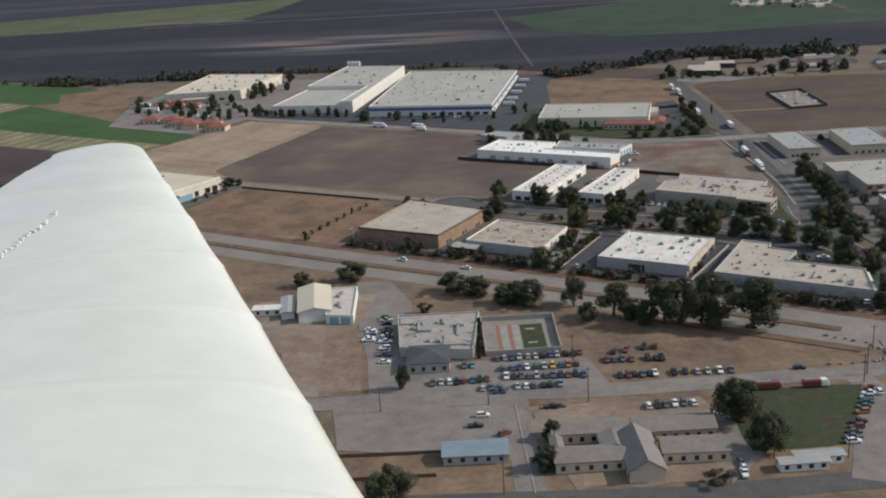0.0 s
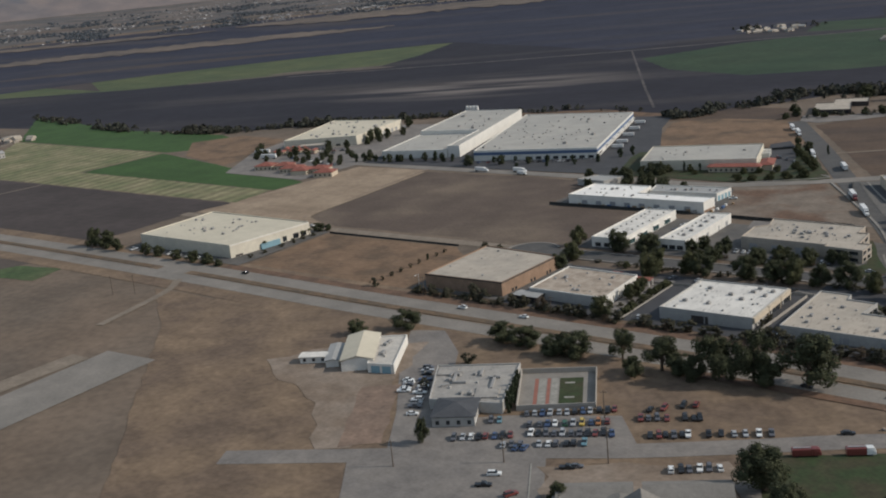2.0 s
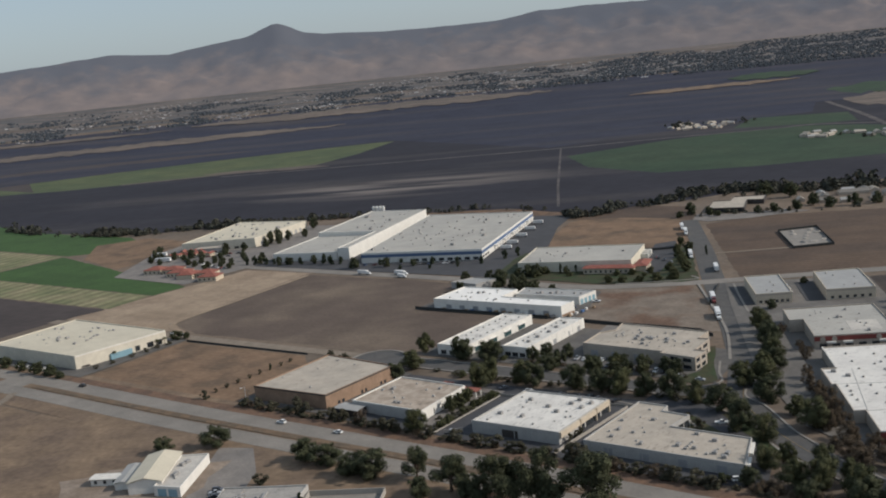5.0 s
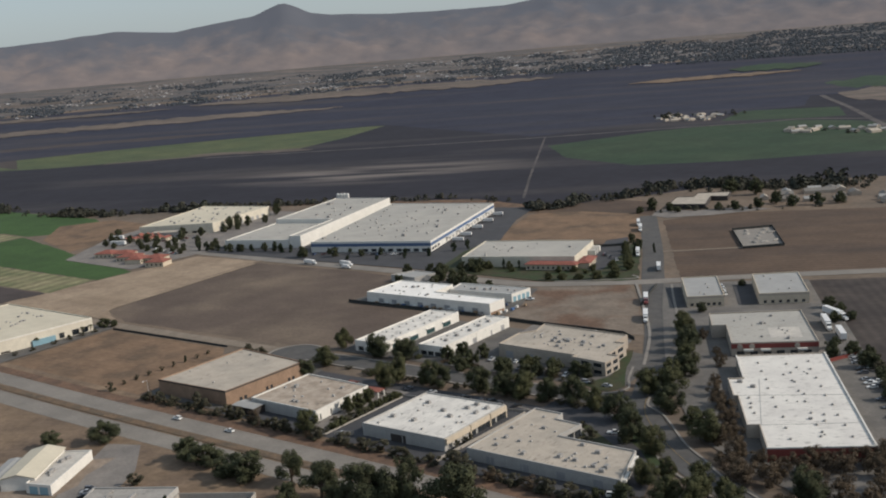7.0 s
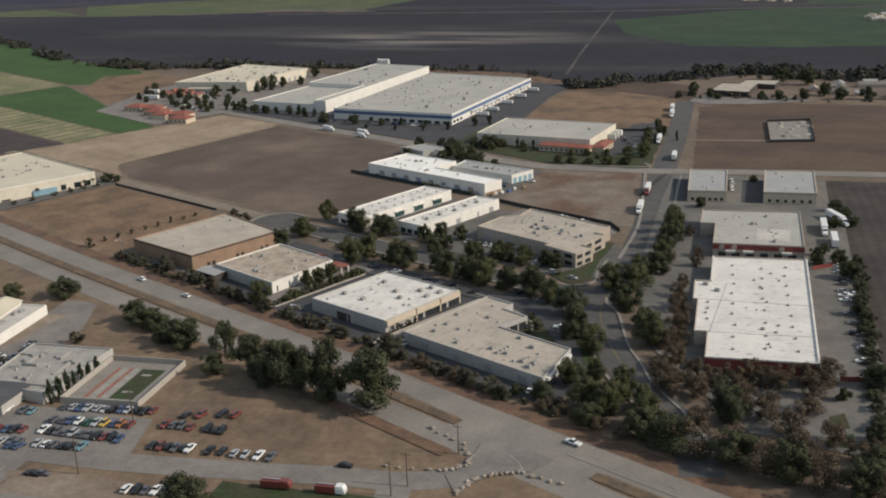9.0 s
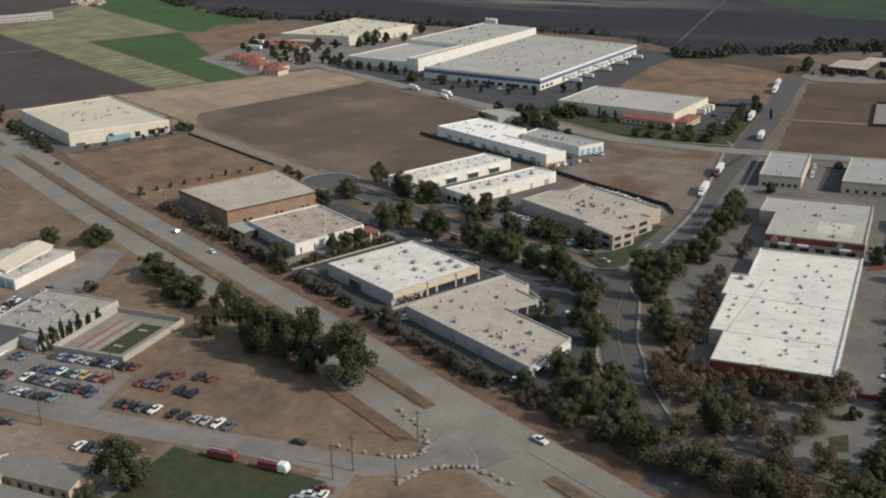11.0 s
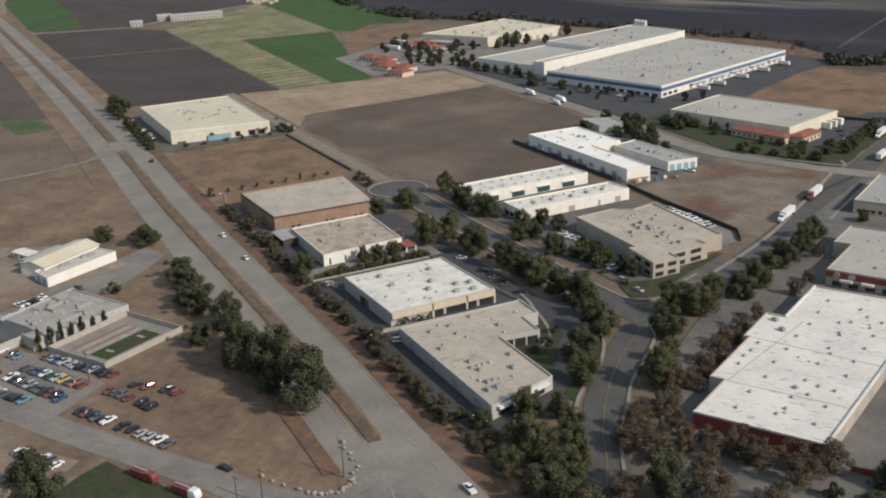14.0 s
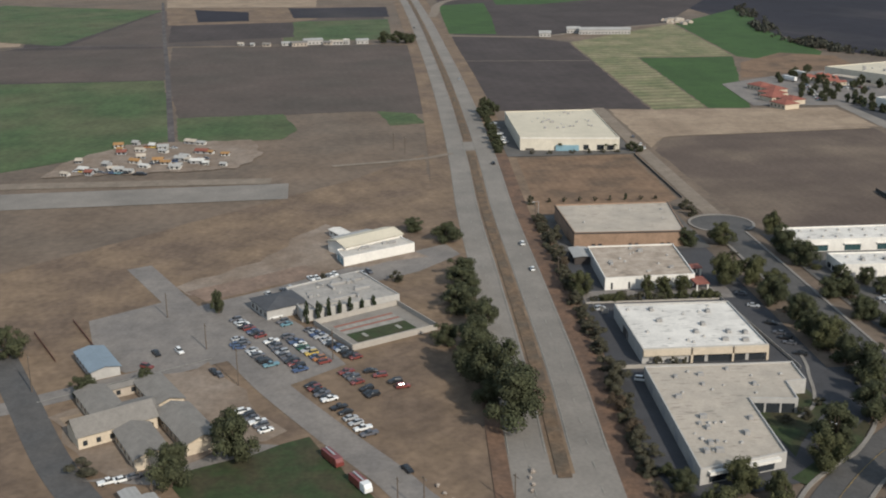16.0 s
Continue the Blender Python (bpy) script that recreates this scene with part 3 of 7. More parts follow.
ribbon("road", [(-820, 8), (-800, 100), (-850, 170), (-905, 272)], 8.0, M_DIRTROAD, "pale farm lane", "track")
ribbon("road", [(-470, 2020), (-430, 1850), (-344, 1617), (-218, 1352), (-131, 1158), (-40, 960)], 9.0, M_FARMTRACK, "distant straight road towards the town", "road")
ribbon("road", [(-160, -560), (-172, -330), (-178, -200), (-182, -120)], 30.0, M_ASPHALT, "grey airfield runway", "runway")
ribbon("road", [(-205, -560), (-206, -330), (-205, -200), (-203, -130)], 12.0, M_DIRTROAD, "bare strip beside the runway", "track")
ribbon("road", [(-70, -170), (-26, -147), (16, -124), (44, -110), (73, -93), (97, -78), (113, -69), (123, -57), (125, -40)], 9.5, M_PALELOT, "grey side road past the school", "road")
ribbon("road", [(20, -127), (34, -151.5), (47.5, -176), (62, -203)], 8.5, M_PALELOT, "grey lane with a white centre line", "road")
ribbon("road", [(-30, -222), (1, -203), (45, -181), (87, -160), (129, -134), (200, -96)], 9.0, M_STREET, "grey road past the chapel", "road")
sheet("road", [(-88, -50), (-67, -83), (-40, -118), (-25, -141), (-13, -135), (-34, -97), (-54, -63), (-74, -45)], M_PALELOT, "grey parking strip beside the school", "parking")
ribbon("road", [(112, -70), (120, -84), (122, -105), (126, -136)], 9.0, M_PALELOT, "short drive along a row of parked cars", "road")

ribbon("road", [(-262, 81), (-286, 95), (-291, 150), (-297, 226)], 3.4, M_TAN, "pale trodden edge between two fields", "track")

ribbon("road", [(-626, 4), (-619, 60), (-612, 117)], 2.6, M_DIRTROAD, "thin pale track across a ploughed field", "track")
ribbon("road", [(-256, -34), (-246, -48), (-240, -66), (-232, -100)], 4.5, M_DIRTROAD, "pale dirt lane leaving the highway", "track")

# ---- lots ----
sheet("field", [(-122, -100), (-112, -84), (-100, -74), (-72, -58), (-62, -90), (-48, -118), (-36, -146), (-46, -152), (-58, -138), (-72, -124), (-92, -114), (-108, -110)], M_DUST, "pale trampled dust around a hangar", "dust")
sheet("field", [(-66, -106), (-54, -98), (-29, -139), (-40, -148)], M_REDSOIL, "bare reddish plot beside a drive", "plot")
sheet("pavement", [(-31, -122), (-3, -104), (30, -89), (46, -108), (-4, -134), (-19, -141)], M_PALELOT, "grey asphalt parking lot full of cars", "parking")
sheet("pavement", [(-33, -150.5), (15, -126.5), (21, -128), (30, -155), (20, -166), (-14, -176)], M_PALELOT, "grey asphalt yard", "yard")
sheet("pavement", [(24, -131), (40, -122), (72, -104), (88, -128), (92, -146), (58, -170)], M_DUST, "trampled pale ground around the chapel", "dust")
sheet("pavement", [(53, -154), (62, -150.5), (66.6, -162), (58.8, -166.7)], M_TAN, "tan paved terrace beside the chapel", "yard")
sheet("pavement", [(80, -104), (90, -110), (98, -132), (94, -152), (88, -128), (78, -116)], M_PALELOT, "grey drive between a chapel wing and a lawn", "yard")
sheet("pavement", [(-72, -6.5), (-72, 54), (46, 54), (46, -10.8), (36, -10), (0, -8)], M_ASPHALT_DARK, "dark asphalt yard around flat-roofed buildings", "yard")
sheet("pavement", [(-26, -6), (-26.5, 47), (-15, 47), (-15, -6.5)], M_PALELOT, "pale strip of worn paving between two buildings", "parking")
sheet("pavement", [(46, -10.8), (46, 62), (70, 62), (110, 22), (118, -9), (104, -12.5), (80, -13)], M_ASPHALT_DARK, "dark asphalt yard around a flat-roofed building", "yard")
sheet("pavement", [(-126, -4), (-126, 56), (-72, 56), (-72, -4)], M_LOT, "asphalt yard around a block building", "yard")
sheet("pavement", [(-88, 82), (-88, 150), (-14, 146), (60, 128), (64, 84)], M_LOT, "grey asphalt lots between white sheds", "yard")
sheet("pavement", [(-20, 141), (-22, 155), (28, 154), (37, 147), (38, 138), (-6, 141.5)], M_PALELOT, "pale lot behind an office with parked cars", "parking")
sheet("pavement", [(-150, 160), (-148, 222), (-60, 222), (-46, 176), (-46, 160)], M_LOT, "asphalt yard around white sheds", "yard")
sheet("pavement", [(72, 108), (24, 206), (2, 254), (72, 286), (93, 242), (113, 212), (134, 168), (152, 136), (186, 66), (150, 22), (112, 48)], M_TRUCKYARD, "pale concrete truck yard", "yard")
sheet("pavement", [(150, 22.5), (186, 65.5), (206, 40), (198, 14), (170, 9)], M_TRUCKYARD, "pale paved lot under browning trees", "parking")
sheet("pavement", [(-390, 246), (-420, 440), (-225, 470), (-160, 330), (-150, 244)], M_ASPHALT_DARK, "dark asphalt yard around the warehouses", "yard")
ribbon("road", [(-160, 246), (-172, 285), (-183, 335), (-205, 400), (-224, 462)], 20.0, M_ASPHALT_DARK, "dark asphalt truck lane beside the warehouse docks", "lane")
sheet("pavement", [(-150, 244), (-168, 300), (-170, 318), (-82, 345), (-60, 352), (-52, 335), (-16, 259), (-24, 253), (-66, 239)], M_LAWN, "green lawn and shrubs around a warehouse", "lawn")
sheet("pavement", [(-58, 274), (-77, 322), (-89, 358), (-80, 372), (-60.5, 336), (-47.5, 272)], M_ASPHALT_DARK, "asphalt parking with parked cars", "parking")
sheet("pavement", [(-520, 268), (-470, 190), (-378, 182), (-372, 246), (-400, 420), (-545, 400)], M_PALELOT, "asphalt lots around red-roofed offices", "parking")
sheet("pavement", [(-345, -2), (-345, 70), (-243, 68), (-243, -4)], M_LOT, "asphalt yard around a cream warehouse", "yard")
sheet("pavement", [(76, -98), (116, -78), (119, -117), (95, -132)], M_LAWN, "shaded green lawn", "lawn")
sheet("pavement", [(60, 79.5), (64, 87), (59, 97), (44, 134), (41.5, 132), (52, 97), (46, 84)], M_LAWN, "green lawn along an office front", "lawn")
sheet("pavement", [(60, 24), (60, 42), (72, 44), (84, 34), (98, 24), (78, 22)], M_LAWN, "green lawn beside a flat-roofed building", "lawn")
sheet("pavement", [(183, 31), (185.5, 36), (190.5, 28), (187, 25)], M_LAWN, "small green lawn by a paved lot", "lawn")
sheet("pavement", [(189.5, 22), (192.5, 25.5), (195.5, 18), (192.5, 15.5)], M_LAWN, "small green lawn by a paved lot", "lawn")
sheet("pavement", [(-20, 409), (1, 427), (30, 369), (9, 354)], M_CONCRETE, "pale gravel pad inside a fence", "yard")


sheet("pavement", [(80, 50), (83.5, 50), (93, 43), (101, 34.5), (112, 21.5), (108, 19), (99, 30), (90, 38)], M_LAWN, "green lawn between a yard and the street", "lawn")


# ---- buildings ----
def building(name, outline, h, wall, roof, label, category="warehouse", parapet=0.5, base=0.0):
    """A flat-roofed building: outer walls with a parapet, and a sunk roof deck."""
    outline = ccw(list(outline))
    root = thing(name, label, category)
    inner = inset(outline, 0.35)
    bm = bmesh.new()
    o0 = [bm.verts.new((x, y, base)) for x, y in outline]
    o1 = [bm.verts.new((x, y, h)) for x, y in outline]
    i1 = [bm.verts.new((x, y, h)) for x, y in inner]
    i0 = [bm.verts.new((x, y, h - parapet - 0.1)) for x, y in inner]
    for i in range(len(outline)):
        j = (i + 1) % len(outline)
        bm.faces.new((o0[i], o0[j], o1[j], o1[i]))
        bm.faces.new((o1[i], o1[j], i1[j], i1[i]))
        bm.faces.new((i1[i], i1[j], i0[j], i0[i]))
    part("wall", bm, wall, root)
    bm = bmesh.new()
    add_prism(bm, inset(outline, 0.33), h - parapet - 0.35, h - parapet)
    part("roof", bm, roof, root)
    return root


B = {}
B["k"] = building("warehouse", [(0, 0), (38.3, 0), (38.3, 38.8), (0.8, 38.5)], 5.2, M_WALL_GREY, M_ROOF_WHITE, "grey flat-roofed industrial building with a cream front")
B["l"] = building("warehouse", [(49.6, -2.4), (109.5, -4), (103, 19.5), (72.8, 20.8), (74.4, 33.7), (63.2, 34.8), (62.6, 40.6), (50.3, 41.4)], 4.7, M_WALL_GREY, M_ROOF_TAN, "grey-walled flat-roofed industrial building with a notched corner")
B["br"] = building("warehouse", [(-119, 0.5), (-76.5, 1.2), (-75, 46), (-119, 51)], 6.9, M_WALL_BRICK, M_ROOF_TAN, "brown block warehouse with a plain flat roof")
B["cr"] = building("warehouse", [(-64, 4), (-26.5, 2.8), (-28, 36), (-64, 38)], 5.0, M_WALL_WHITE, M_ROOF_BROWN, "white-walled workshop with a stained tan flat roof")
B["n1"] = building("warehouse", [(-79, 86), (-62, 86), (-62, 147.5), (-79, 146)], 5.5, M_WALL_WHITE, M_ROOF_WHITE, "long narrow white shed with a white roof")
B["n2"] = building("warehouse", [(-45, 92), (-31, 92), (-31, 147.5), (-44, 146)], 5.5, M_WALL_WHITE, M_ROOF_WHITE, "long narrow white shed with a white roof")
B["wh"] = building("warehouse", [(-138, 163.5), (-53, 163), (-52, 175.5), (-99, 176.5), (-99.5, 194), (-137, 194)], 6.5, M_WALL_WHITE, M_ROOF_BRIGHT, "bright white flat-roofed shed")
B["gr"] = building("warehouse", [(-98, 189), (-57, 190), (-55, 206), (-101, 204)], 5.0, M_WALL_WHITE, M_ROOF_GREY, "low shed with a grey roof and white walls")
B["of"] = building("office_building", [(-8, 104), (33.4, 101.4), (32.8, 98.8), (50.4, 96.3), (51, 107.6), (45.6, 107.8), (45, 125.5), (40, 125.3), (40, 136.8), (-6, 140.5), (-3.5, 128.6), (-8.8, 122.5)], 6.3, M_WALL_TAN, M_ROOF_TAN, "two-storey tan office block with a flat roof", "office")
B["s"] = building("warehouse", [(-139, 258), (-68, 278), (-82, 327), (-154, 307)], 7.0, M_WALL_PALECREAM, M_ROOF_HALL, "cream warehouse with a plain grey roof")
B["w"] = building("warehouse", [(94, 128.3), (125.2, 145.2), (170.3, 54), (140.3, 38), (130.6, 57), (127, 55), (113, 82.2), (111.6, 81.4), (102.2, 99.4), (107.3, 102.2)], 5.2, M_WALL_TAN, M_ROOF_BIGWHITE, "white-roofed warehouse with a dark red front")
B["v"] = building("warehouse", [(59, 183), (96, 203), (119, 157), (87, 141), (74, 167), (68.5, 164)], 6.2, M_WALL_TAN, M_ROOF_HALL, "pale-roofed warehouse with a dark red band")
B["g1"] = building("warehouse", [(15.5, 248.5), (32, 257.5), (52, 219), (36, 210)], 6.0, M_WALL_CREAM, M_ROOF_GREY, "cream shed with a grey metal roof")
B["g2"] = building("warehouse", [(48, 267), (69, 279), (88.5, 238), (67, 227)], 6.0, M_WALL_CREAM, M_ROOF_GREY, "cream shed with a grey metal roof")
B["p"] = building("warehouse", [(-338, 6.5), (-258.5, 5), (-251, 60), (-338.5, 63)], 7.8, M_WALL_PALECREAM, M_ROOF_CREAM, "cream warehouse beside the highway")
B["big"] = building("warehouse", [(-281, 268), (-191, 293.5), (-240, 444.5), (-337, 428.5)], 8.0, M_WALL_WHITE, M_ROOF_HALL, "huge warehouse with a dark blue wall band")
B["bt"] = building("warehouse", [(-331, 346), (-312, 277), (-303, 280), (-355.5, 449), (-411, 439), (-383, 334)], 9.4, M_WALL_WHITE, M_ROOF_HALL, "tall cream warehouse block joined to a larger hall")
B["bl"] = building("warehouse", [(-366, 262), (-312.5, 276.5), (-331.5, 345.5), (-383, 333.5)], 6.5, M_WALL_WHITE, M_ROOF_HALL, "cream warehouse front block")
B["y"] = building("warehouse", [(-493, 280), (-437, 312), (-453, 394), (-528, 383)], 8.6, M_WALL_PALECREAM, M_ROOF_CREAM, "long warehouse with a cream-yellow roof")
B["so"] = building("office_building", [(-160, 212), (-153, 227), (-134, 226), (-140, 210)], 4.2, M_WALL_GREY, M_ROOF_GREY, "small grey-roofed office among trees", "office")
B["sch"] = building("school_building", [(-47, -85), (-20, -71), (-6, -104), (-31, -111)], 4.0, M_WALL_GREY, M_ROOF_DULL, "low grey flat-roofed school building", "school")
B["hg"] = building("shed", [(-88.5, -68.5), (-79, -63), (-63, -91), (-73.5, -94)], 4.0, M_WALL_WHITE, M_ROOF_PALE, "pale shed beside the highway", "shed")


# ---- openings, doors and trim on walls ----
def on_wall(root, p, q, name, mat, spans, z0, z1, out=0.06, deep=0.3, label=""):
    """Boxes set into the wall from p to q (outside on the right hand): spans are (start, end) in metres along it."""
    p, q = Vector(p), Vector(q)
    d = (q - p).normalized()
    n = Vector((d.y, -d.x))
    for a, b in spans:
        pts = [p + d * a - n * deep, p + d * b - n * deep, p + d * b + n * out, p + d * a + n * out]
        bm = bmesh.new()
        add_prism(bm, [tuple(v) for v in pts], z0, z1)
        last = part(name, bm, mat, root, label)
    return last


def even(a, b, n, w):
    step = (b - a) / n
    return [(a + step * (k + 0.5) - w / 2, a + step * (k + 0.5) + w / 2) for k in range(n)]


def glass_in_frame(root, p, q, spans, z0, z1, mat=M_GLASS):
    for a, b in spans:
        pane = on_wall(root, p, q, "window", mat, [(a, b)], z0, z1, out=0.03)
        on_wall(pane, p, q, "window_sill", M_WALL_GREY, [(a - 0.1, b + 0.1)], z0 - 0.15, z0, out=0.12)


M_TEALGLASS = plain("dark_teal_glass", (0.035, 0.075, 0.08), 0.25, specular=0.6)
M_ROLLDOOR = plain("grey_roll_door", (0.30, 0.30, 0.30), 0.7)
M_DARKTRIM = plain("dark_brown_trim", (0.06, 0.05, 0.045), 0.8)
M_PALEBLUE = plain("pale_blue_glazing", (0.22, 0.36, 0.42), 0.25)
M_BLUEROOF = material("faded_blue_metal_roof", (0.20, 0.25, 0.29), 0.6, spread=0.12, big=6, fine=0.6, coords="World")
M_SLATE = material("dark_slate_roof", (0.075, 0.078, 0.085), 0.85, spread=0.2, big=5, fine=0.5, coords="World")
M_SHINGLE = material("grey_shingle_roof", (0.205, 0.19, 0.17), 0.9, spread=0.18, big=5, fine=0.6, coords="World")

k = B["k"]
on_wall(k, (38.3, 0), (38.3, 38.8), "window", M_GLASS, [(15.6, 19.2), (20.2, 27.2), (28.2, 31.8), (32.8, 37.6)], 0.25, 2.5, 0.02)
on_wall(k, (38.3, 0), (38.3, 38.8), "canopy", M_WALL_CREAM, [(0.2, 14.6), (15.2, 27.4), (28, 38.6)], 2.9, 5.0, 0.9, 0.1, "cream projecting fascia")
on_wall(k, (38.3, 0), (38.3, 38.8), "column", M_WALL_CREAM, [(14.7, 15.4), (27.4, 28.0), (38.0, 38.7)], 0.0, 2.9, 0.8, 0.1)
on_wall(k, (0, 0), (38.3, 0), "door", M_DARKTRIM, [(13.5, 20.5)], 0.0, 3.2, 0.03, 0.3, "dark loading door")
on_wall(k, (0, 0), (38.3, 0), "pilaster", M_WALL_GREY, even(0, 38, 5, 0.35), 0.0, 4.9, 0.08)
lb = B["l"]
on_wall(lb, (49.6, -2.4), (109.5, -4), "pilaster", M_WALL_GREY, even(0, 59, 9, 0.3), 0.0, 4.5, 0.07)
on_wall(lb, (49.6, -2.4), (109.5, -4), "door", M_ROLLDOOR, [(8, 11.5), (22, 25.5), (36, 39.5), (50, 53.5)], 0.0, 3.0, 0.03)
on_wall(lb, (109.5, -4), (103, 19.5), "canopy", M_WALL_WHITE, [(2, 9), (12, 22)], 3.0, 3.9, 1.2, 0.1, "white corner fascia")
glass_in_frame(lb, (109.5, -4), (103, 19.5), [(2.5, 8.5), (13, 21)], 0.6, 2.7)
glass_in_frame(lb, (103, 19.5), (72.8, 20.8), [(3, 9), (12, 18), (20, 26)], 0.6, 2.6)
on_wall(lb, (72.8, 20.8), (74.4, 33.7), "window", M_GLASS, [(0.6, 4.0), (4.5, 8.2), (8.7, 12.2)], 0.2, 3.1, 0.03, 0.3, "dark glazed entrance under the roof edge")
br = B["br"]
on_wall(br, (-76.5, 1.2), (-75, 46), "window", M_GLASS, [(7, 8.6), (9.6, 11.2), (22, 23.4), (24.6, 26), (35, 36.4), (37.6, 39)], 0.4, 1.9, 0.03)
for a, b in (((-119, 0.5), (-76.5, 1.2)), ((-76.5, 1.2), (-75, 46)), ((-75, 46), (-119, 51)), ((-119, 51), (-119, 0.5))):
    on_wall(br, a, b, "fascia", M_DARKTRIM, [(-0.1, (Vector(b) - Vector(a)).length + 0.1)], 6.15, 6.75, 0.12, 0.05, "dark brown roof edge")
cr = B["cr"]
# Grey sheet over the white south wall; its shade is put into the colour.
on_wall(cr, (-64, 4), (-26.5, 2.8), "panel", M_WALL_GREY, [(0, 37.4)], 0.0, 4.6, 0.03, 0.1, "grey panel giving the white south wall its shade")
on_wall(cr, (-26.5, 2.8), (-28, 36), "window", M_GLASS, [(2.2, 2.9), (8.6, 9.3), (14.6, 15.3)], 0.5, 3.0, 0.03)
on_wall(cr, (-64, 4), (-26.5, 2.8), "pilaster", M_WALL_GREY, even(0, 37, 6, 0.3), 0, 4.7, 0.06)
on_wall(B["n1"], (-62, 86), (-62, 147.5), "bay", M_TEALGLASS, even(4, 57.5, 4, 6.6), 0.5, 3.1, 0.05, 0.5, "dark teal glazed bay")
on_wall(B["n1"], (-62, 86), (-62, 147.5), "bay_hood", M_WALL_WHITE, even(4, 57.5, 4, 7.4), 3.2, 3.5, 0.9, 0.05, "white hood over a glazed bay")
on_wall(B["n2"], (-31, 92), (-31, 147.5), "door", M_ROLLDOOR, [(12, 13.4), (24, 27), (39, 40.4), (48, 51)], 0.0, 2.8, 0.04)
on_wall(B["n2"], (-31, 92), (-31, 147.5), "pilaster", M_WALL_WHITE, even(0, 55, 7, 0.35), 0.0, 5.2, 0.08)
for ps, w in ((((-79, 86), (-62, 86)), 17), (((-45, 92), (-31, 92)), 14)):
    key = B["n1"] if w == 17 else B["n2"]
    glass_in_frame(key, *ps, even(1, w - 1, 3, 3.2), 0.6, 2.6)
of = B["of"]
for z in (0.7, 3.7):
    glass_in_frame(of, (50.4, 96.3), (51, 107.6), [(0.9, 4.4), (6.2, 9.8)], z, z + 1.6)
    glass_in_frame(of, (45.6, 107.8), (45, 125.5), [(2.0, 7.0), (9.6, 14.6)], z, z + 1.6)
    glass_in_frame(of, (32.8, 98.8), (50.4, 96.3), even(4, 17, 2, 4.0), z, z + 1.6)
on_wall(of, (-8, 104), (33.4, 101.4), "door", M_ROLLDOOR, [(4, 8), (15, 19), (26, 30)], 0.0, 3.4, 0.03)
on_wall(of, (-8, 104), (33.4, 101.4), "pilaster", M_WALL_TAN, even(0, 41, 7, 0.4), 0.0, 5.9, 0.08)
wh = B["wh"]
on_wall(wh, (-138, 163.5), (-53, 163), "door", M_ROLLDOOR, even(6, 80, 8, 3.6), 0.0, 3.4, 0.03)
on_wall(wh, (-53, 163), (-51.5, 174.5), "panel", M_WALL_BRICK, [(0.4, 11.2)], 0.0, 1.6, 0.05, 0.2, "orange-brown lower wall")
on_wall(B["gr"], (-57, 190), (-55, 206), "door", M_PALEBLUE, even(0.5, 15.5, 4, 2.6), 0, 3.2, 0.04)
sb = B["s"]
on_wall(sb, (-139, 258), (-68, 278), "pilaster", M_WALL_PALECREAM, even(0, 44, 6, 0.4), 0, 6.7, 0.1)
on_wall(sb, (-68, 278), (-82, 327), "dock_wall", M_WALL_WHITE, [(34, 36), (40, 42), (46, 49)], 0, 3.6, 5.0, 0.1, "white wing wall beside a loading ramp")
w = B["w"]
for a, b in (((140.3, 38), (170.3, 54)), ((170.3, 54), (125.2, 145.2)), ((94, 128.3), (107.3, 102.2))):
    on_wall(w, a, b, "coping", M_ROOF_WHITE, [(0, (Vector(b) - Vector(a)).length)], 4.75, 5.26, 0.1, 0.5, "white roof edge")
on_wall(w, (140.3, 38), (170.3, 54), "band", M_REDBAND, [(0, 34)], 0.0, 4.7, 0.1, 0.05, "dark red front wall")
glass_in_frame(w, (140.3, 38), (170.3, 54), even(1, 32, 5, 3.0), 0.7, 2.3)
on_wall(w, (170.3, 54), (125.2, 145.2), "door", M_ROLLDOOR, even(6, 96, 7, 3.8), 0, 3.4, 0.03)
v = B["v"]
on_wall(v, (87, 141), (119, 157), "band", M_REDBAND, [(-0.05, 35.8)], 3.6, 5.6, 0.12, 0.05, "dark red wall band")
glass_in_frame(v, (87, 141), (119, 157), even(1, 34, 6, 3.2), 0.6, 2.4)
on_wall(v, (87, 141), (119, 157), "canopy", M_WALL_WHITE, [(5, 9), (12, 16), (27, 31)], 2.6, 3.4, 1.4, 0.1, "white entrance canopy")
for key, a, b in (("g1", (36, 210), (52, 219)), ("g2", (67, 227), (88.5, 238))):
    length = (Vector(b) - Vector(a)).length
    glass_in_frame(B[key], a, b, even(1, length - 1, 6, 1.5), 0.9, 2.3)
    on_wall(B[key], a, b, "band", M_WALL_TAN, [(0, length)], 4.7, 5.7, 0.08, 0.05, "tan upper wall band")
pb = B["p"]
a, b = (-258.5, 5), (-251, 60)
on_wall(pb, a, b, "entrance", M_PALEBLUE, [(20, 33)], 0.0, 3.4, 1.2, 0.2, "pale blue glazed entrance")
on_wall(pb, a, b, "window", M_GLASS, [(35.5, 38.5), (43, 47), (48.5, 52.5)], 0.6, 3.6, 0.03)
on_wall(pb, a, b, "door", M_DARKTRIM, [(3, 8)], 0.4, 1.4, 0.03)
on_wall(pb, a, b, "fascia", M_WALL_WHITE, [(0, 55)], 7.0, 7.6, 0.1, 0.05)
big = B["big"]
a, b, c = (-281, 268), (-191, 293.5), (-240, 444.5)
on_wall(big, a, b, "band", M_BLUEBAND, [(0, 93.4)], 4.4, 6.5, 0.15, 0.05, "dark blue wall band")
on_wall(big, b, c, "band", M_BLUEBAND, [(0, 158)], 4.4, 6.5, 0.15, 0.05, "dark blue wall band")
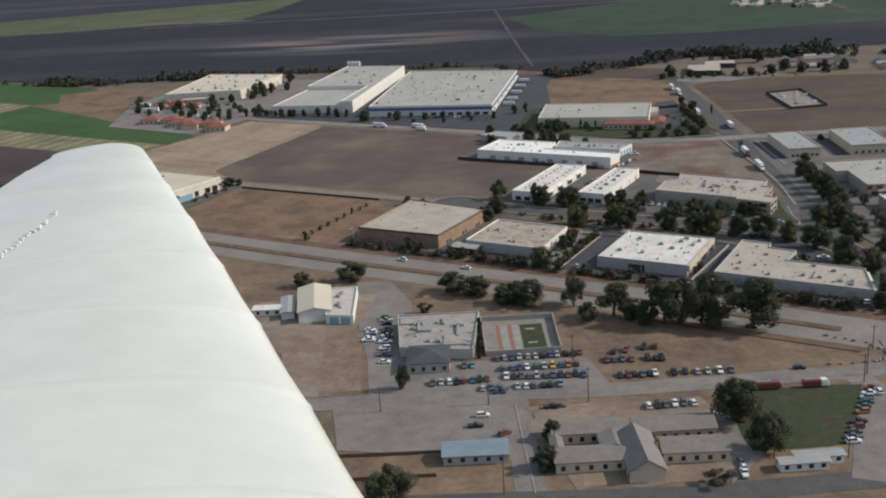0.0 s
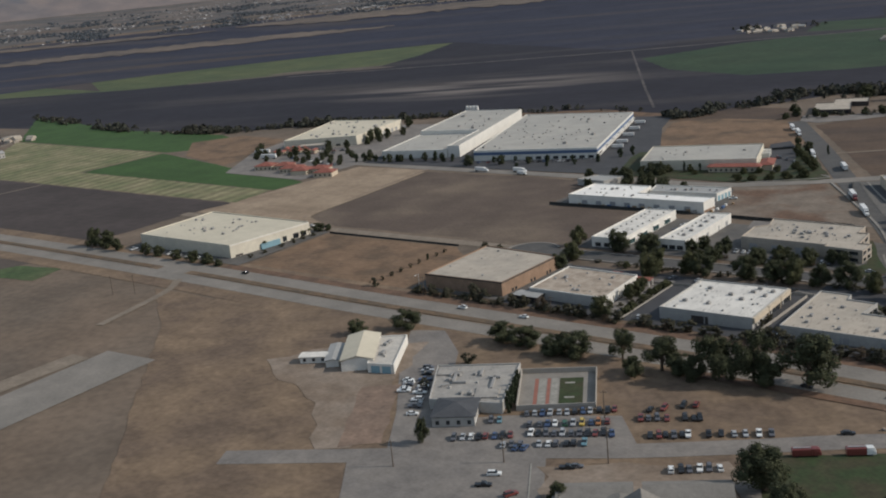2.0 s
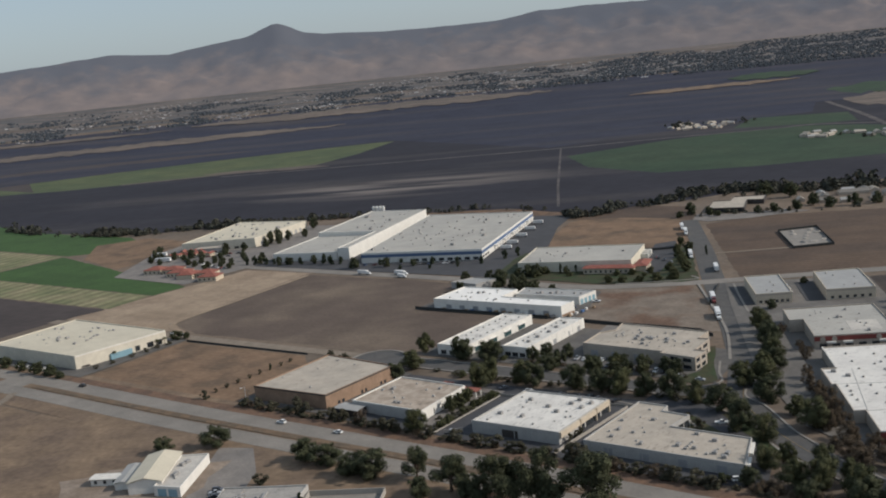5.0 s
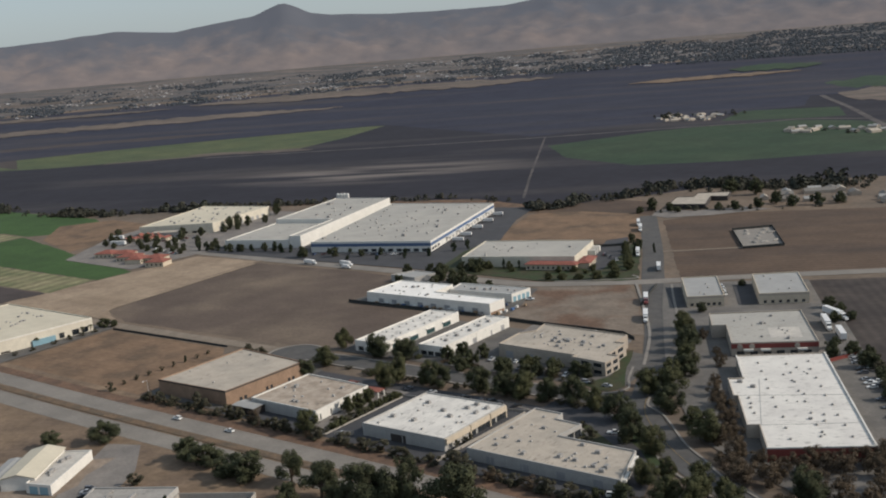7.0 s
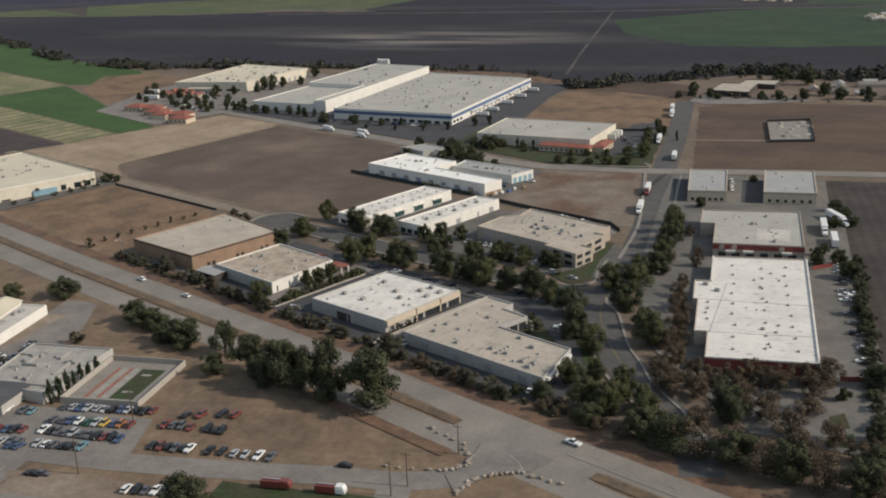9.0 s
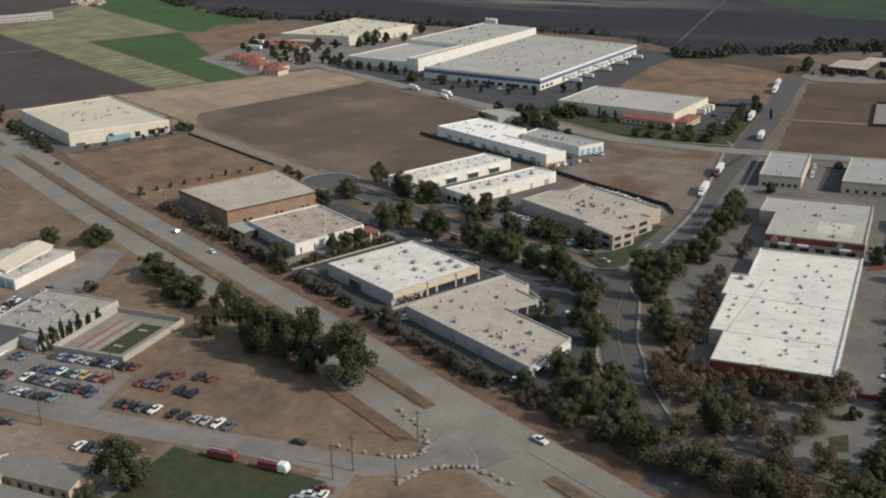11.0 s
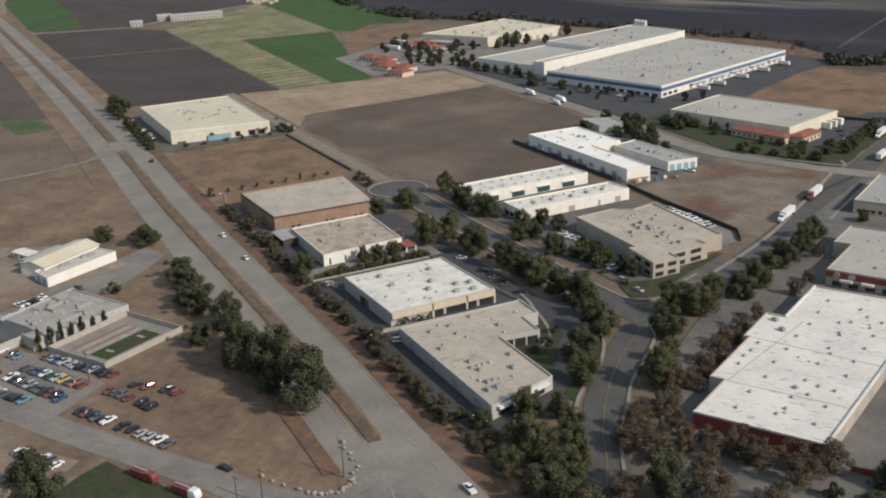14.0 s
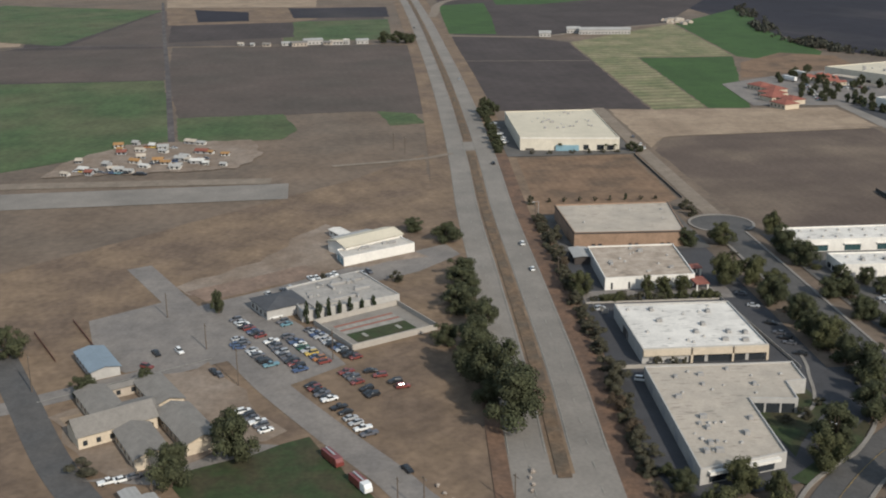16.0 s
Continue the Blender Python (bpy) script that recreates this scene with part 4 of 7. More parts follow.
on_wall(big, b, c, "dock_door", M_ROLLDOOR, even(30, 155, 16, 3.4), 0.8, 3.8, 0.04)
on_wall(big, b, c, "window", M_GLASS, [(2, 6), (8, 12), (14, 18)], 1.2, 3.0, 0.04)
on_wall(big, b, c, "canopy", M_WALL_WHITE, even(30, 155, 5, 20), 3.9, 4.2, 2.2, 0.1, "white canopy over loading docks")
on_wall(big, a, b, "window", M_GLASS, even(40, 92, 8, 4.0), 0.6, 2.6, 0.03)
on_wall(B["y"], (-493, 280), (-437, 312), "window", M_GLASS, even(4, 60, 7, 4.0), 0.8, 2.6, 0.03)
on_wall(B["y"], (-437, 312), (-453, 394), "door", M_ROLLDOOR, even(6, 76, 9, 3.6), 0.0, 3.6, 0.04)


# ---- rooftop plant ----
def unit_mesh():
    bm = bmesh.new()
    add_box(bm, 0, 0, 0, 2.0, 1.5, 0.25)
    add_box(bm, 0, 0, 0.25, 1.8, 1.3, 0.75)
    bmesh.ops.create_cone(bm, cap_ends=True, segments=10, radius1=0.45, radius2=0.45, depth=0.15, matrix=Matrix.Translation((0.3, 0, 1.05)))
    me = bpy.data.meshes.new("rooftop_unit")
    bm.to_mesh(me)
    bm.free()
    me.materials.append(M_UNIT)
    return me


def vent_mesh():
    bm = bmesh.new()
    add_box(bm, 0, 0, 0, 0.9, 0.9, 0.3)
    add_prism(bm, [(-0.5, -0.5), (0.5, -0.5), (0.5, 0.5), (-0.5, 0.5)], 0.3, 0.65, 0, [(-0.3, -0.3), (0.3, -0.3), (0.3, 0.3), (-0.3, 0.3)])
    me = bpy.data.meshes.new("vent")
    bm.to_mesh(me)
    bm.free()
    me.materials.append(M_VENT)
    return me


ME_UNIT, ME_VENT = unit_mesh(), vent_mesh()


def inside(p, pts):
    hit = False
    for (x0, y0), (x1, y1) in zip(pts, pts[1:] + pts[:1]):
        if (y0 > p[1]) != (y1 > p[1]) and p[0] < (x1 - x0) * (p[1] - y0) / (y1 - y0) + x0:
            hit = not hit
    return hit


def plant(key, z, outline, units, vents, seed, size=1.0):
    """Air units and vents scattered over a roof, clear of its edges."""
    rnd = random.Random(seed)
    pts = inset(outline, 3.0)
    xs, ys = [p[0] for p in pts], [p[1] for p in pts]
    for n, me, name in ((units, ME_UNIT, "rooftop_unit"), (vents, ME_VENT, "vent")):
        made = 0
        while made < n:
            p = (rnd.uniform(min(xs), max(xs)), rnd.uniform(min(ys), max(ys)))
            if not inside(p, pts):
                continue
            made += 1
            s = rnd.uniform(0.6, 1.1) * size
            shared(name, me, B[key], pose(p[0], p[1], z, 0, 0, rnd.choice((0, 90)) + rnd.uniform(-4, 4)) @ Matrix.Diagonal((s, s, s, 1)))


def row_of(key, me, name, a, b, n, z, seed):
    rnd = random.Random(seed)
    for i in range(n):
        t = (i + 0.5) / n
        shared(name, me, B[key], pose(a[0] + (b[0] - a[0]) * t + rnd.uniform(-0.5, 0.5), a[1] + (b[1] - a[1]) * t + rnd.uniform(-0.5, 0.5), z, 0, 0, rnd.uniform(-8, 8)))


for x, y, r in ((6, 11, 0), (16, 11, 90), (9, 29, 0), (27, 30, 0), (33, 27, 90), (28, 35, 0), (26, 20, 0), (34, 33, 90), (20, 24, 0)):
    shared("rooftop_unit", ME_UNIT, B["k"], pose(x, y, 4.7, 0, 0, r))
plant("k", 4.7, [(0, 0), (38, 0), (38, 38), (0, 38)], 0, 10, 3)
plant("l", 4.2, [(50, -2), (74, -2), (74, 40), (50, 40)], 6, 8, 4)
plant("l", 4.2, [(74, -3), (105, -3), (101, 18), (76, 21)], 9, 8, 5)
plant("cr", 4.5, [(-64, 4), (-27, 3), (-28, 36), (-64, 38)], 5, 10, 6)
plant("of", 5.8, [(8, 106), (43, 104), (39, 132), (6, 134)], 18, 12, 7)
plant("of", 5.8, [(-5, 105), (12, 104), (12, 136), (0, 137)], 0, 8, 47)
plant("br", 6.4, [(-119, 1), (-77, 2), (-76, 45), (-119, 50)], 1, 4, 8)
row_of("n1", ME_VENT, "vent", (-74, 90), (-74, 144), 10, 5.0, 1)
row_of("n1", ME_VENT, "vent", (-66, 90), (-66, 144), 9, 5.0, 2)
row_of("n2", ME_VENT, "vent", (-40, 95), (-40, 144), 9, 5.0, 3)
row_of("n2", ME_UNIT, "rooftop_unit", (-36, 98), (-36, 142), 5, 5.0, 4)
plant("wh", 6.0, [(-137, 164), (-56, 163), (-56, 175), (-137, 176)], 2, 9, 9)
plant("wh", 6.0, [(-136, 176), (-101, 176), (-101, 193), (-136, 193)], 2, 6, 10)
plant("gr", 4.5, [(-98, 190), (-57, 191), (-56, 205), (-100, 203)], 7, 5, 10)
row_of("w", ME_VENT, "vent", (103.5, 127), (146.5, 45), 9, 4.7, 21)
row_of("w", ME_VENT, "vent", (113, 131), (155, 50), 8, 4.7, 22)
row_of("w", ME_VENT, "vent", (120, 136), (163, 55), 9, 4.7, 23)
row_of("w", ME_VENT, "vent", (116, 84), (126, 65), 4, 4.7, 24)
row_of("w", ME_UNIT, "rooftop_unit", (104.5, 99), (118, 92), 2, 4.7, 25)
plant("w", 4.7, [(104, 126), (122, 136), (160, 58), (146, 50)], 1, 12, 26)
for a, b in (((112.5, 83), (149, 100)), ((130.5, 57.5), (159, 73)), ((113, 104), (131, 58))):
    bm = bmesh.new()
    d = (Vector(b) - Vector(a)).normalized()
    n = Vector((d.y, -d.x)) * 0.09
    add_prism(bm, [tuple(Vector(a) - n), tuple(Vector(b) - n), tuple(Vector(b) + n), tuple(Vector(a) + n)], 4.6, 4.78)
    part("roof_seam", bm, M_ROOF_GREY, B["w"], "grey seam across the roof")
bm = bmesh.new()
add_prism(bm, [(92, 170), (104, 176), (111, 161), (99, 155)], 5.6, 5.76)
part("roof_patch", bm, M_ROOF_PALE, B["v"], "white patch of new roofing")
va, vb = Vector((87, 141)), Vector((119, 157))
vd = (vb - va).normalized()
vn = Vector((vd.y, -vd.x))
for u in (3.5, 8.5, 27.0):
    bm = bmesh.new()
    c = va + vd * u + vn * 0.28
    bmesh.ops.create_cone(bm, cap_ends=True, segments=20, radius1=1.15, radius2=1.15, depth=0.3, matrix=Matrix.Translation((c.x, c.y, 4.4)) @ vn.to_3d().to_track_quat("Z", "Y").to_matrix().to_4x4())
    part("disc", bm, M_WALL_TAN, B["v"], "round pale disc on the wall band")
M_PILE = material("pale_rubble", (0.36, 0.33, 0.29), 0.95, spread=0.35, big=1.5, fine=0.4, bump=0.4, coords="World")
pile_rnd = random.Random(61)
for px, py in ((-6, 399), (2, 405), (6, 386), (8, 407), (19, 384), (9, 373), (-10, 408), (14, 377), (0, 416), (4, 394)):
    bm = bmesh.new()
    bmesh.ops.create_icosphere(bm, subdivisions=2, radius=1.0, matrix=pose(px, py, 0.1, 0, 0, pile_rnd.uniform(0, 180)) @ Matrix.Diagonal((pile_rnd.uniform(1.6, 4.0), pile_rnd.uniform(1.2, 2.4), pile_rnd.uniform(0.8, 1.6), 1)))
    for vert in bm.verts:
        vert.co += Vector((pile_rnd.uniform(-1, 1), pile_rnd.uniform(-1, 1), pile_rnd.uniform(-1, 1))) * 0.25
    tagged(link("rubble_pile", bm, M_PILE), "low pile of pale rubble on a gravel pad", "rubble pile", "rubble on the fenced pad")
sheet("pavement", [(7, 246), (14.6, 248.4), (35.4, 209.5), (30, 206.5)], M_ASPHALT_DARK, "dark asphalt beside a cream shed", "yard", z=0.41)
sheet("pavement", [(39, 261.5), (47.4, 266.8), (66.4, 226.8), (58, 222.5)], M_ASPHALT_DARK, "dark asphalt between cream sheds", "yard", z=0.415)
plant("v", 5.7, [(62, 184), (95, 201), (117, 158), (88, 144)], 4, 12, 11)
plant("g1", 5.5, [(17, 248), (31, 256), (51, 220), (37, 211)], 0, 4, 12)
plant("g2", 5.5, [(49, 266), (68, 277), (87, 239), (68, 228)], 0, 5, 13)
plant("p", 7.3, [(-337, 8), (-300, 8), (-300, 60), (-337, 60)], 5, 8, 14)
plant("p", 7.3, [(-310, 20), (-280, 20), (-280, 58), (-310, 58)], 12, 8, 15)
plant("s", 6.5, [(-137, 261), (-72, 280), (-84, 324), (-152, 305)], 2, 10, 16, 1.3)
plant("big", 7.5, [(-281, 270), (-193, 296), (-240, 442), (-335, 427)], 8, 64, 17, 1.5)
plant("bt", 8.9, [(-331, 350), (-357, 445), (-409, 437), (-383, 338)], 6, 14, 18, 1.6)
plant("bl", 6.0, [(-366, 264), (-314, 278), (-332, 344), (-382, 332)], 0, 10, 19)
plant("y", 8.1, [(-492, 283), (-439, 314), (-455, 392), (-526, 381)], 10, 22, 20, 1.6)

# ---- silos behind the tall block ----
bm = bmesh.new()
bmesh.ops.create_cone(bm, cap_ends=True, segments=20, radius1=1.45, radius2=1.45, depth=12, matrix=Matrix.Translation((0, 0, 6)))
bmesh.ops.create_cone(bm, cap_ends=True, segments=20, radius1=1.5, radius2=0.4, depth=1.0, matrix=Matrix.Translation((0, 0, 12.6)))
silo = tagged(link("silo", bm, M_UNIT_LIGHT), "white steel silo standing beside a warehouse", "silo", "silos behind the warehouse")
silo.matrix_basis = pose(-413, 444, 0)
for x, y in ((-409.6, 444.6), (-406.2, 445.2), (-402.8, 445.8)):
    copy_thing(silo, pose(x, y, 0))


# ---- pitched-roof buildings ----
def house(name, x, y, long, wide, turn, h, rise, wall, roof, label, category="house", hip=False, eave=0.5, group=""):
    root = thing(name, label, category, group, at=pose(x, y, 0, 0, 0, turn))
    bm = bmesh.new()
    add_box(bm, 0, 0, 0, long, wide, h)
    if not hip:
        for s in (-1, 1):
            x0 = s * (long / 2 - 0.12)
            vs = [bm.verts.new((x0, -wide / 2, h)), bm.verts.new((x0, wide / 2, h)), bm.verts.new((x0, 0, h + rise))]
            bm.faces.new(vs if s > 0 else vs[::-1])
    part("wall", bm, wall, root)
    bm = bmesh.new()
    a, b = long / 2 + eave, wide / 2 + eave
    r = max(0.2, a - b * (0.95 if hip else 0)) if hip else a
    drop = rise * eave / (wide / 2)
    for lift in (0.0, 0.18):
        vs = [bm.verts.new(p) for p in ((-a, -b, h - drop + lift), (a, -b, h - drop + lift), (a, b, h - drop + lift), (-a, b, h - drop + lift), (-r, 0, h + rise + lift), (r, 0, h + rise + lift))]
        fs = [(vs[0], vs[1], vs[5], vs[4]), (vs[2], vs[3], vs[4], vs[5])]
        if hip:
            fs += [(vs[1], vs[2], vs[5]), (vs[3], vs[0], vs[4])]
        for f in fs:
            bm.faces.new(f)
    part("roof", bm, roof, root)
    n = max(2, int(long / 3.2))
    for side in (-1, 1):
        for i in range(n):
            bm = bmesh.new()
            add_box(bm, -long / 2 + (i + 0.5) * long / n, side * (wide / 2), min(1.0, h * 0.35), 1.2, 0.14, min(1.4, h * 0.45))
            part("window", bm, M_GLASS, root)
    return root


house("office_annexe", -463, 285.5, 22, 9, 30, 5.0, 0.5, M_WALL_GREY, M_ROOF_TAN, "low grey block in front of a cream warehouse", "office")
for k in range(4):
    house("entrance_gable", -481 + 4.6 * k, 271 + 2.7 * k, 7, 4.4, 120, 3.6, 1.8, M_WALL_CREAM, M_TILE, "small red gabled bay at a warehouse entrance", "entrance", group="gabled bays at a warehouse")
house("office_annexe", -79, 269.8, 32, 8, 13, 4.0, 1.1, M_WALL_CREAM, M_TILE, "red-tiled office in front of a warehouse", "office", True, eave=1.0)
house("office_annexe", -63.2, 284.5, 19, 7, 106, 4.0, 1.1, M_WALL_CREAM, M_TILE, "short red-tiled office wing beside a warehouse", "office", True, eave=1.0)
for x, y, l2, w2, t2 in ((-444, 211, 15, 13, 20), (-427.5, 215, 14, 12, 20), (-412, 208, 16, 14, 20), (-397, 203.5, 15, 13, 110), (-384.5, 211, 14, 12, 20), (-370, 200.5, 15, 12, 20)):
    house("office_villa", x, y, l2, w2, t2, 3.6, 2.0, M_WALL_CREAM, M_TILE, "low cream office villa with a red tile roof", "office", True, group="red-roofed offices")
for i in range(6):
    house("storage_shed", -486 + 6.6 * i, 262 + 2.6 * i, 9, 4.5, 110, 3.0, 0.8, M_WALL_CREAM, M_TILE, "small cream shed with a tiled roof", "shed", group="row of small sheds")
house("chapel", 68.5, -150, 21, 9.5, -60, 4.0, 2.9, M_WALL_CREAM, M_SHINGLE, "cream chapel with a steep grey shingle roof", "chapel")
house("chapel_wing", 71.5, -130, 23, 9, 29, 3.6, 1.5, M_WALL_CREAM, M_SHINGLE, "long cream school wing with a grey shingle roof", "school")
house("chapel_wing", 80.5, -140, 18, 9, 27, 3.6, 1.5, M_WALL_CREAM, M_SHINGLE, "long cream school wing with a grey shingle roof", "school")
house("chapel_wing", 49.5, -141.5, 20, 8, 29, 3.6, 1.2, M_WALL_CREAM, M_SHINGLE, "low cream wing with a grey shingle roof", "school")
house("chapel_wing", 56, -156, 19, 8.5, 29, 3.6, 1.2, M_WALL_CREAM, M_SHINGLE, "low cream wing with a grey shingle roof", "school")
house("chapel_wing", 59.5, -145.5, 9, 8, 119, 3.4, 1.0, M_WALL_CREAM, M_SHINGLE, "short link building with a grey shingle roof", "school")
house("chapel_wing", 44.6, -152, 8.5, 3, 119, 3.2, 0.6, M_WALL_TAN, M_SHINGLE, "narrow link building with a grey roof", "school")
house("open_shed", 25, -164, 18, 8.5, 28, 3.0, 0.9, M_WALL_GREY, M_BLUEROOF, "shed with a faded blue metal roof", "shed")
house("school_hall", -18.5, -112.5, 14, 15, 28, 3.8, 1.8, M_WALL_GREY, M_SLATE, "school hall with a dark slate hip roof", "school", True)
house("site_trailer", 109, -136, 13, 3.4, 30, 2.6, 0.3, M_WALL_WHITE, M_ROOF_GREY, "white site trailer beside a lawn", "trailer", group="site trailers")
house("site_trailer", 112, -131, 13, 3.4, 30, 2.6, 0.3, M_WALL_WHITE, M_ROOF_GREY, "white site trailer beside a lawn", "trailer", group="site trailers")
house("site_trailer", -101.5, -93, 11, 5, 28, 2.8, 0.3, M_WALL_WHITE, M_ROOF_WHITE, "long white site trailer on dry ground", "trailer")
B["fh"] = building("farm_office", [(-102, 484), (-111, 519), (-98, 523), (-102, 541), (-77.5, 551), (-71.5, 528), (-84.5, 526), (-73.5, 489)], 3.8, M_DARKTRIM, M_ROOF_TAN, "low brown building with a pale tan roof behind the fields", "office")
on_wall(B["fh"], (-102, 484), (-73.5, 489), "window", M_GLASS, even(1, 28, 6, 2.6), 0.8, 2.4, 0.03)
sheet("pavement", [(-101, 452), (-108, 478), (-78, 478), (-46, 502), (-24, 496), (-58, 462), (-86, 446)], M_PALELOT, "pale drive and parking in front of a low building", "parking")
for x, y, l2, w2, h2 in ((-826, 143, 14, 8, 5), (-815, 160, 26, 11, 5), (-812, 186, 30, 11, 5), (-800, 108, 12, 8, 4)):
    house("barn", x, y, l2, w2, 82, h2, 2.0, M_WALL_GREY, M_ROOF_GREY, "grey farm barn with a metal roof", "barn", group="farm barns")
rnd = random.Random(5)
SHED_ROOFS = {"grey": M_ROOF_GREY, "dark": M_SHINGLE, "tan": M_ROOF_TAN, "pale": M_ROOF_PALE}
for y, long, wide, high, tone in ((-160, 9, 6, 2.8, "grey"), (-147, 15, 9, 3.6, "dark"), (-133, 19, 11, 4.6, "grey"), (-119, 8, 6, 2.8, "dark"), (-108, 13, 8, 3.2, "tan"), (-97, 5, 5, 4.4, "pale"), (-85, 12, 8, 3.8, "grey"), (-206, 6, 3, 2.2, "tan"), (-191, 4, 3, 2.2, "grey"), (-177, 8, 4, 2.4, "dark")):
    house("farm_shed", -765 + rnd.uniform(-7, 7), y + rnd.uniform(-2, 2), long, wide, 82 + rnd.uniform(-22, 22), high, 1.3, M_WALL_TAN if tone == "dark" else M_WALL_GREY, SHED_ROOFS[tone], f"weathered farm shed with a {tone} roof beside a track", "shed", group="farm sheds south of the highway")

# ---- school roof blocks, ball court ----
sc = B["sch"]
for cx, cy, sx, sy, turn in ((-34, -92, 0.9, 9, 27), (-30, -95, 5, 0.9, 27), (-36, -88, 4, 0.8, 60), (-19, -90, 0.9, 11, 27), (-21, -86, 4, 0.9, 27), (-28, -84, 0.8, 6, 27), (-33, -99, 3, 0.8, 50)):
    bm = bmesh.new()
    add_box(bm, cx, cy, 3.5, sx, sy, 0.9, turn)
    part("roof_duct", bm, M_UNIT, sc, "grey rooftop duct")
for cx, cy, sx, sy, sz in ((-40, -88, 7, 7, 0.7), (-16, -98, 8, 9, 0.6)):
    bm = bmesh.new()
    add_box(bm, cx, cy, 3.4, sx, sy, sz, 27)
    part("roof_block", bm, M_ROOF_DULL, sc)
plant("sch", 3.5, [(-45, -86), (-22, -73), (-8, -102), (-30, -109)], 6, 6, 31)
COURT = [(-19, -72), (4.5, -59.5), (19.5, -87), (-3, -100)]
sheet("pavement", COURT, M_CONCRETE, "pale paved ball court inside a wall", "court")


def court_pt(u, v):
    a, b, c, d = (Vector(p) for p in COURT)
    return tuple((a * (1 - u) + b * u) * (1 - v) + (d * (1 - u) + c * u) * v)


M_COURTRED = material("red_court_paint", (0.28, 0.12, 0.09), 0.9, spread=0.15, big=5, fine=0.6, coords="World")
for u0, u1, mat, lab in ((0.19, 0.24, M_COURTRED, "dull red painted court strip"), (0.25, 0.34, M_PAINT, "white painted court strip"), (0.355, 0.40, M_COURTRED, "dull red painted court strip"), (0.415, 0.50, M_PAINT, "white painted court strip"), (0.52, 0.83, M_LAWN, "green play surface with white marks")):
    sheet("pavement", [court_pt(u0, 0.16), court_pt(u1, 0.16), court_pt(u1, 0.86), court_pt(u0, 0.86)], mat, lab, "court")
for v0, v1 in ((0.28, 0.32), (0.68, 0.72)):
    sheet("pavement", [court_pt(0.59, v0), court_pt(0.72, v0), court_pt(0.72, v1), court_pt(0.59, v1)], M_PAINT, "white mark on a play surface", "court")


def fence(pts, h, mat, label, closed=False, name="fence", thick=0.12, posts=4.0):
    root = thing(name, label, "fence")
    post = bpy.data.meshes.new("post")
    bm = bmesh.new()
    add_box(bm, 0, 0, 0, 0.2, 0.2, h + 0.12)
    bm.to_mesh(post)
    bm.free()
    post.materials.append(mat)
    ring = list(pts) + ([pts[0]] if closed else [])
    for a, b in zip(ring, ring[1:]):
        a, b = Vector(a), Vector(b)
        d = (b - a).normalized()
        n = Vector((d.y, -d.x)) * thick / 2
        bm = bmesh.new()
        add_prism(bm, [tuple(a - n), tuple(b - n), tuple(b + n), tuple(a + n)], 0.0, h)
        part("panel", bm, mat, root)
        count = max(2, int((b - a).length / posts))
        for i in range(count):
            p = a + (b - a) * (i / count)
            shared("post", post, root, pose(p.x, p.y, 0))
    return root


fence(COURT, 2.2, M_BLOCKWALL, "pale block wall around a ball court", True, "wall_fence", 0.3, 5)
fence([(-20, 409), (1, 427), (30, 369), (9, 354)], 1.8, M_FENCE, "dark screened fence around a gravel pad", True)
fence([(-47, 159), (-18, 156.6), (6, 156.4), (28, 155.4), (37, 149)], 1.8, M_FENCE, "dark fence along a brown lot")
fence([(-150, 161), (-140, 160.5), (-60, 160)], 1.8, M_FENCE, "dark fence behind white sheds")
fence([(-161, 313), (-86, 335), (-68, 345)], 1.8, M_FENCE, "dark fence behind a cream warehouse")
fence([(-241, 66), (-148, 66)], 1.0, M_FENCE, "low dark fence beside a lane")
fence([(-4, -3), (-4, -1), (-10, -5)], 1.8, M_BLOCKWALL, "short pale block wall")
fence([(-26, 40), (46, 46)], 1.2, M_BLOCKWALL, "low block wall between two yards")
fence([(41, -10), (44, 44)], 1.5, M_BLOCKWALL, "pale block wall between two buildings")
fence([(126.5, 148), (134, 162)], 1.8, M_REDBAND, "dark red block wall between two yards")
fence([(176, 56), (184.5, 61)], 1.8, M_REDBAND, "dark red block wall beside a warehouse")
fence([(-14, -6.5), (-13.6, 40.5)], 0.8, M_BLOCKWALL, "low pale block wall along a dark yard", thick=0.3)
fence([(12, 206), (0, 250)], 1.6, M_FENCE, "dark screened fence beside a yard")
B["carport"] = house("carport", -62.3, 0.8, 12, 6.5, 0, 3.2, 0.3, M_DARKTRIM, M_ROOF_GREY, "open carport with a grey metal roof", "carport")


# ---- kerbs, lines and islands ----
def kerb(line, width, mat, label, z1=0.44):
    left, right = ribbon_pts(line, width)
    bm = bmesh.new()
    n = len(left)
    rows = [[bm.verts.new((p.x, p.y, z)) for p in side] for side, z in ((right, 0.0), (right, z1), (left, z1), (left, 0.0))]
    for r0, r1 in zip(rows, rows[1:]):
        for i in range(n - 1):
            bm.faces.new((r0[i], r0[i + 1], r1[i + 1], r1[i]))
    return tagged(link("kerb", bm, mat), label, "kerb", kind="structure")


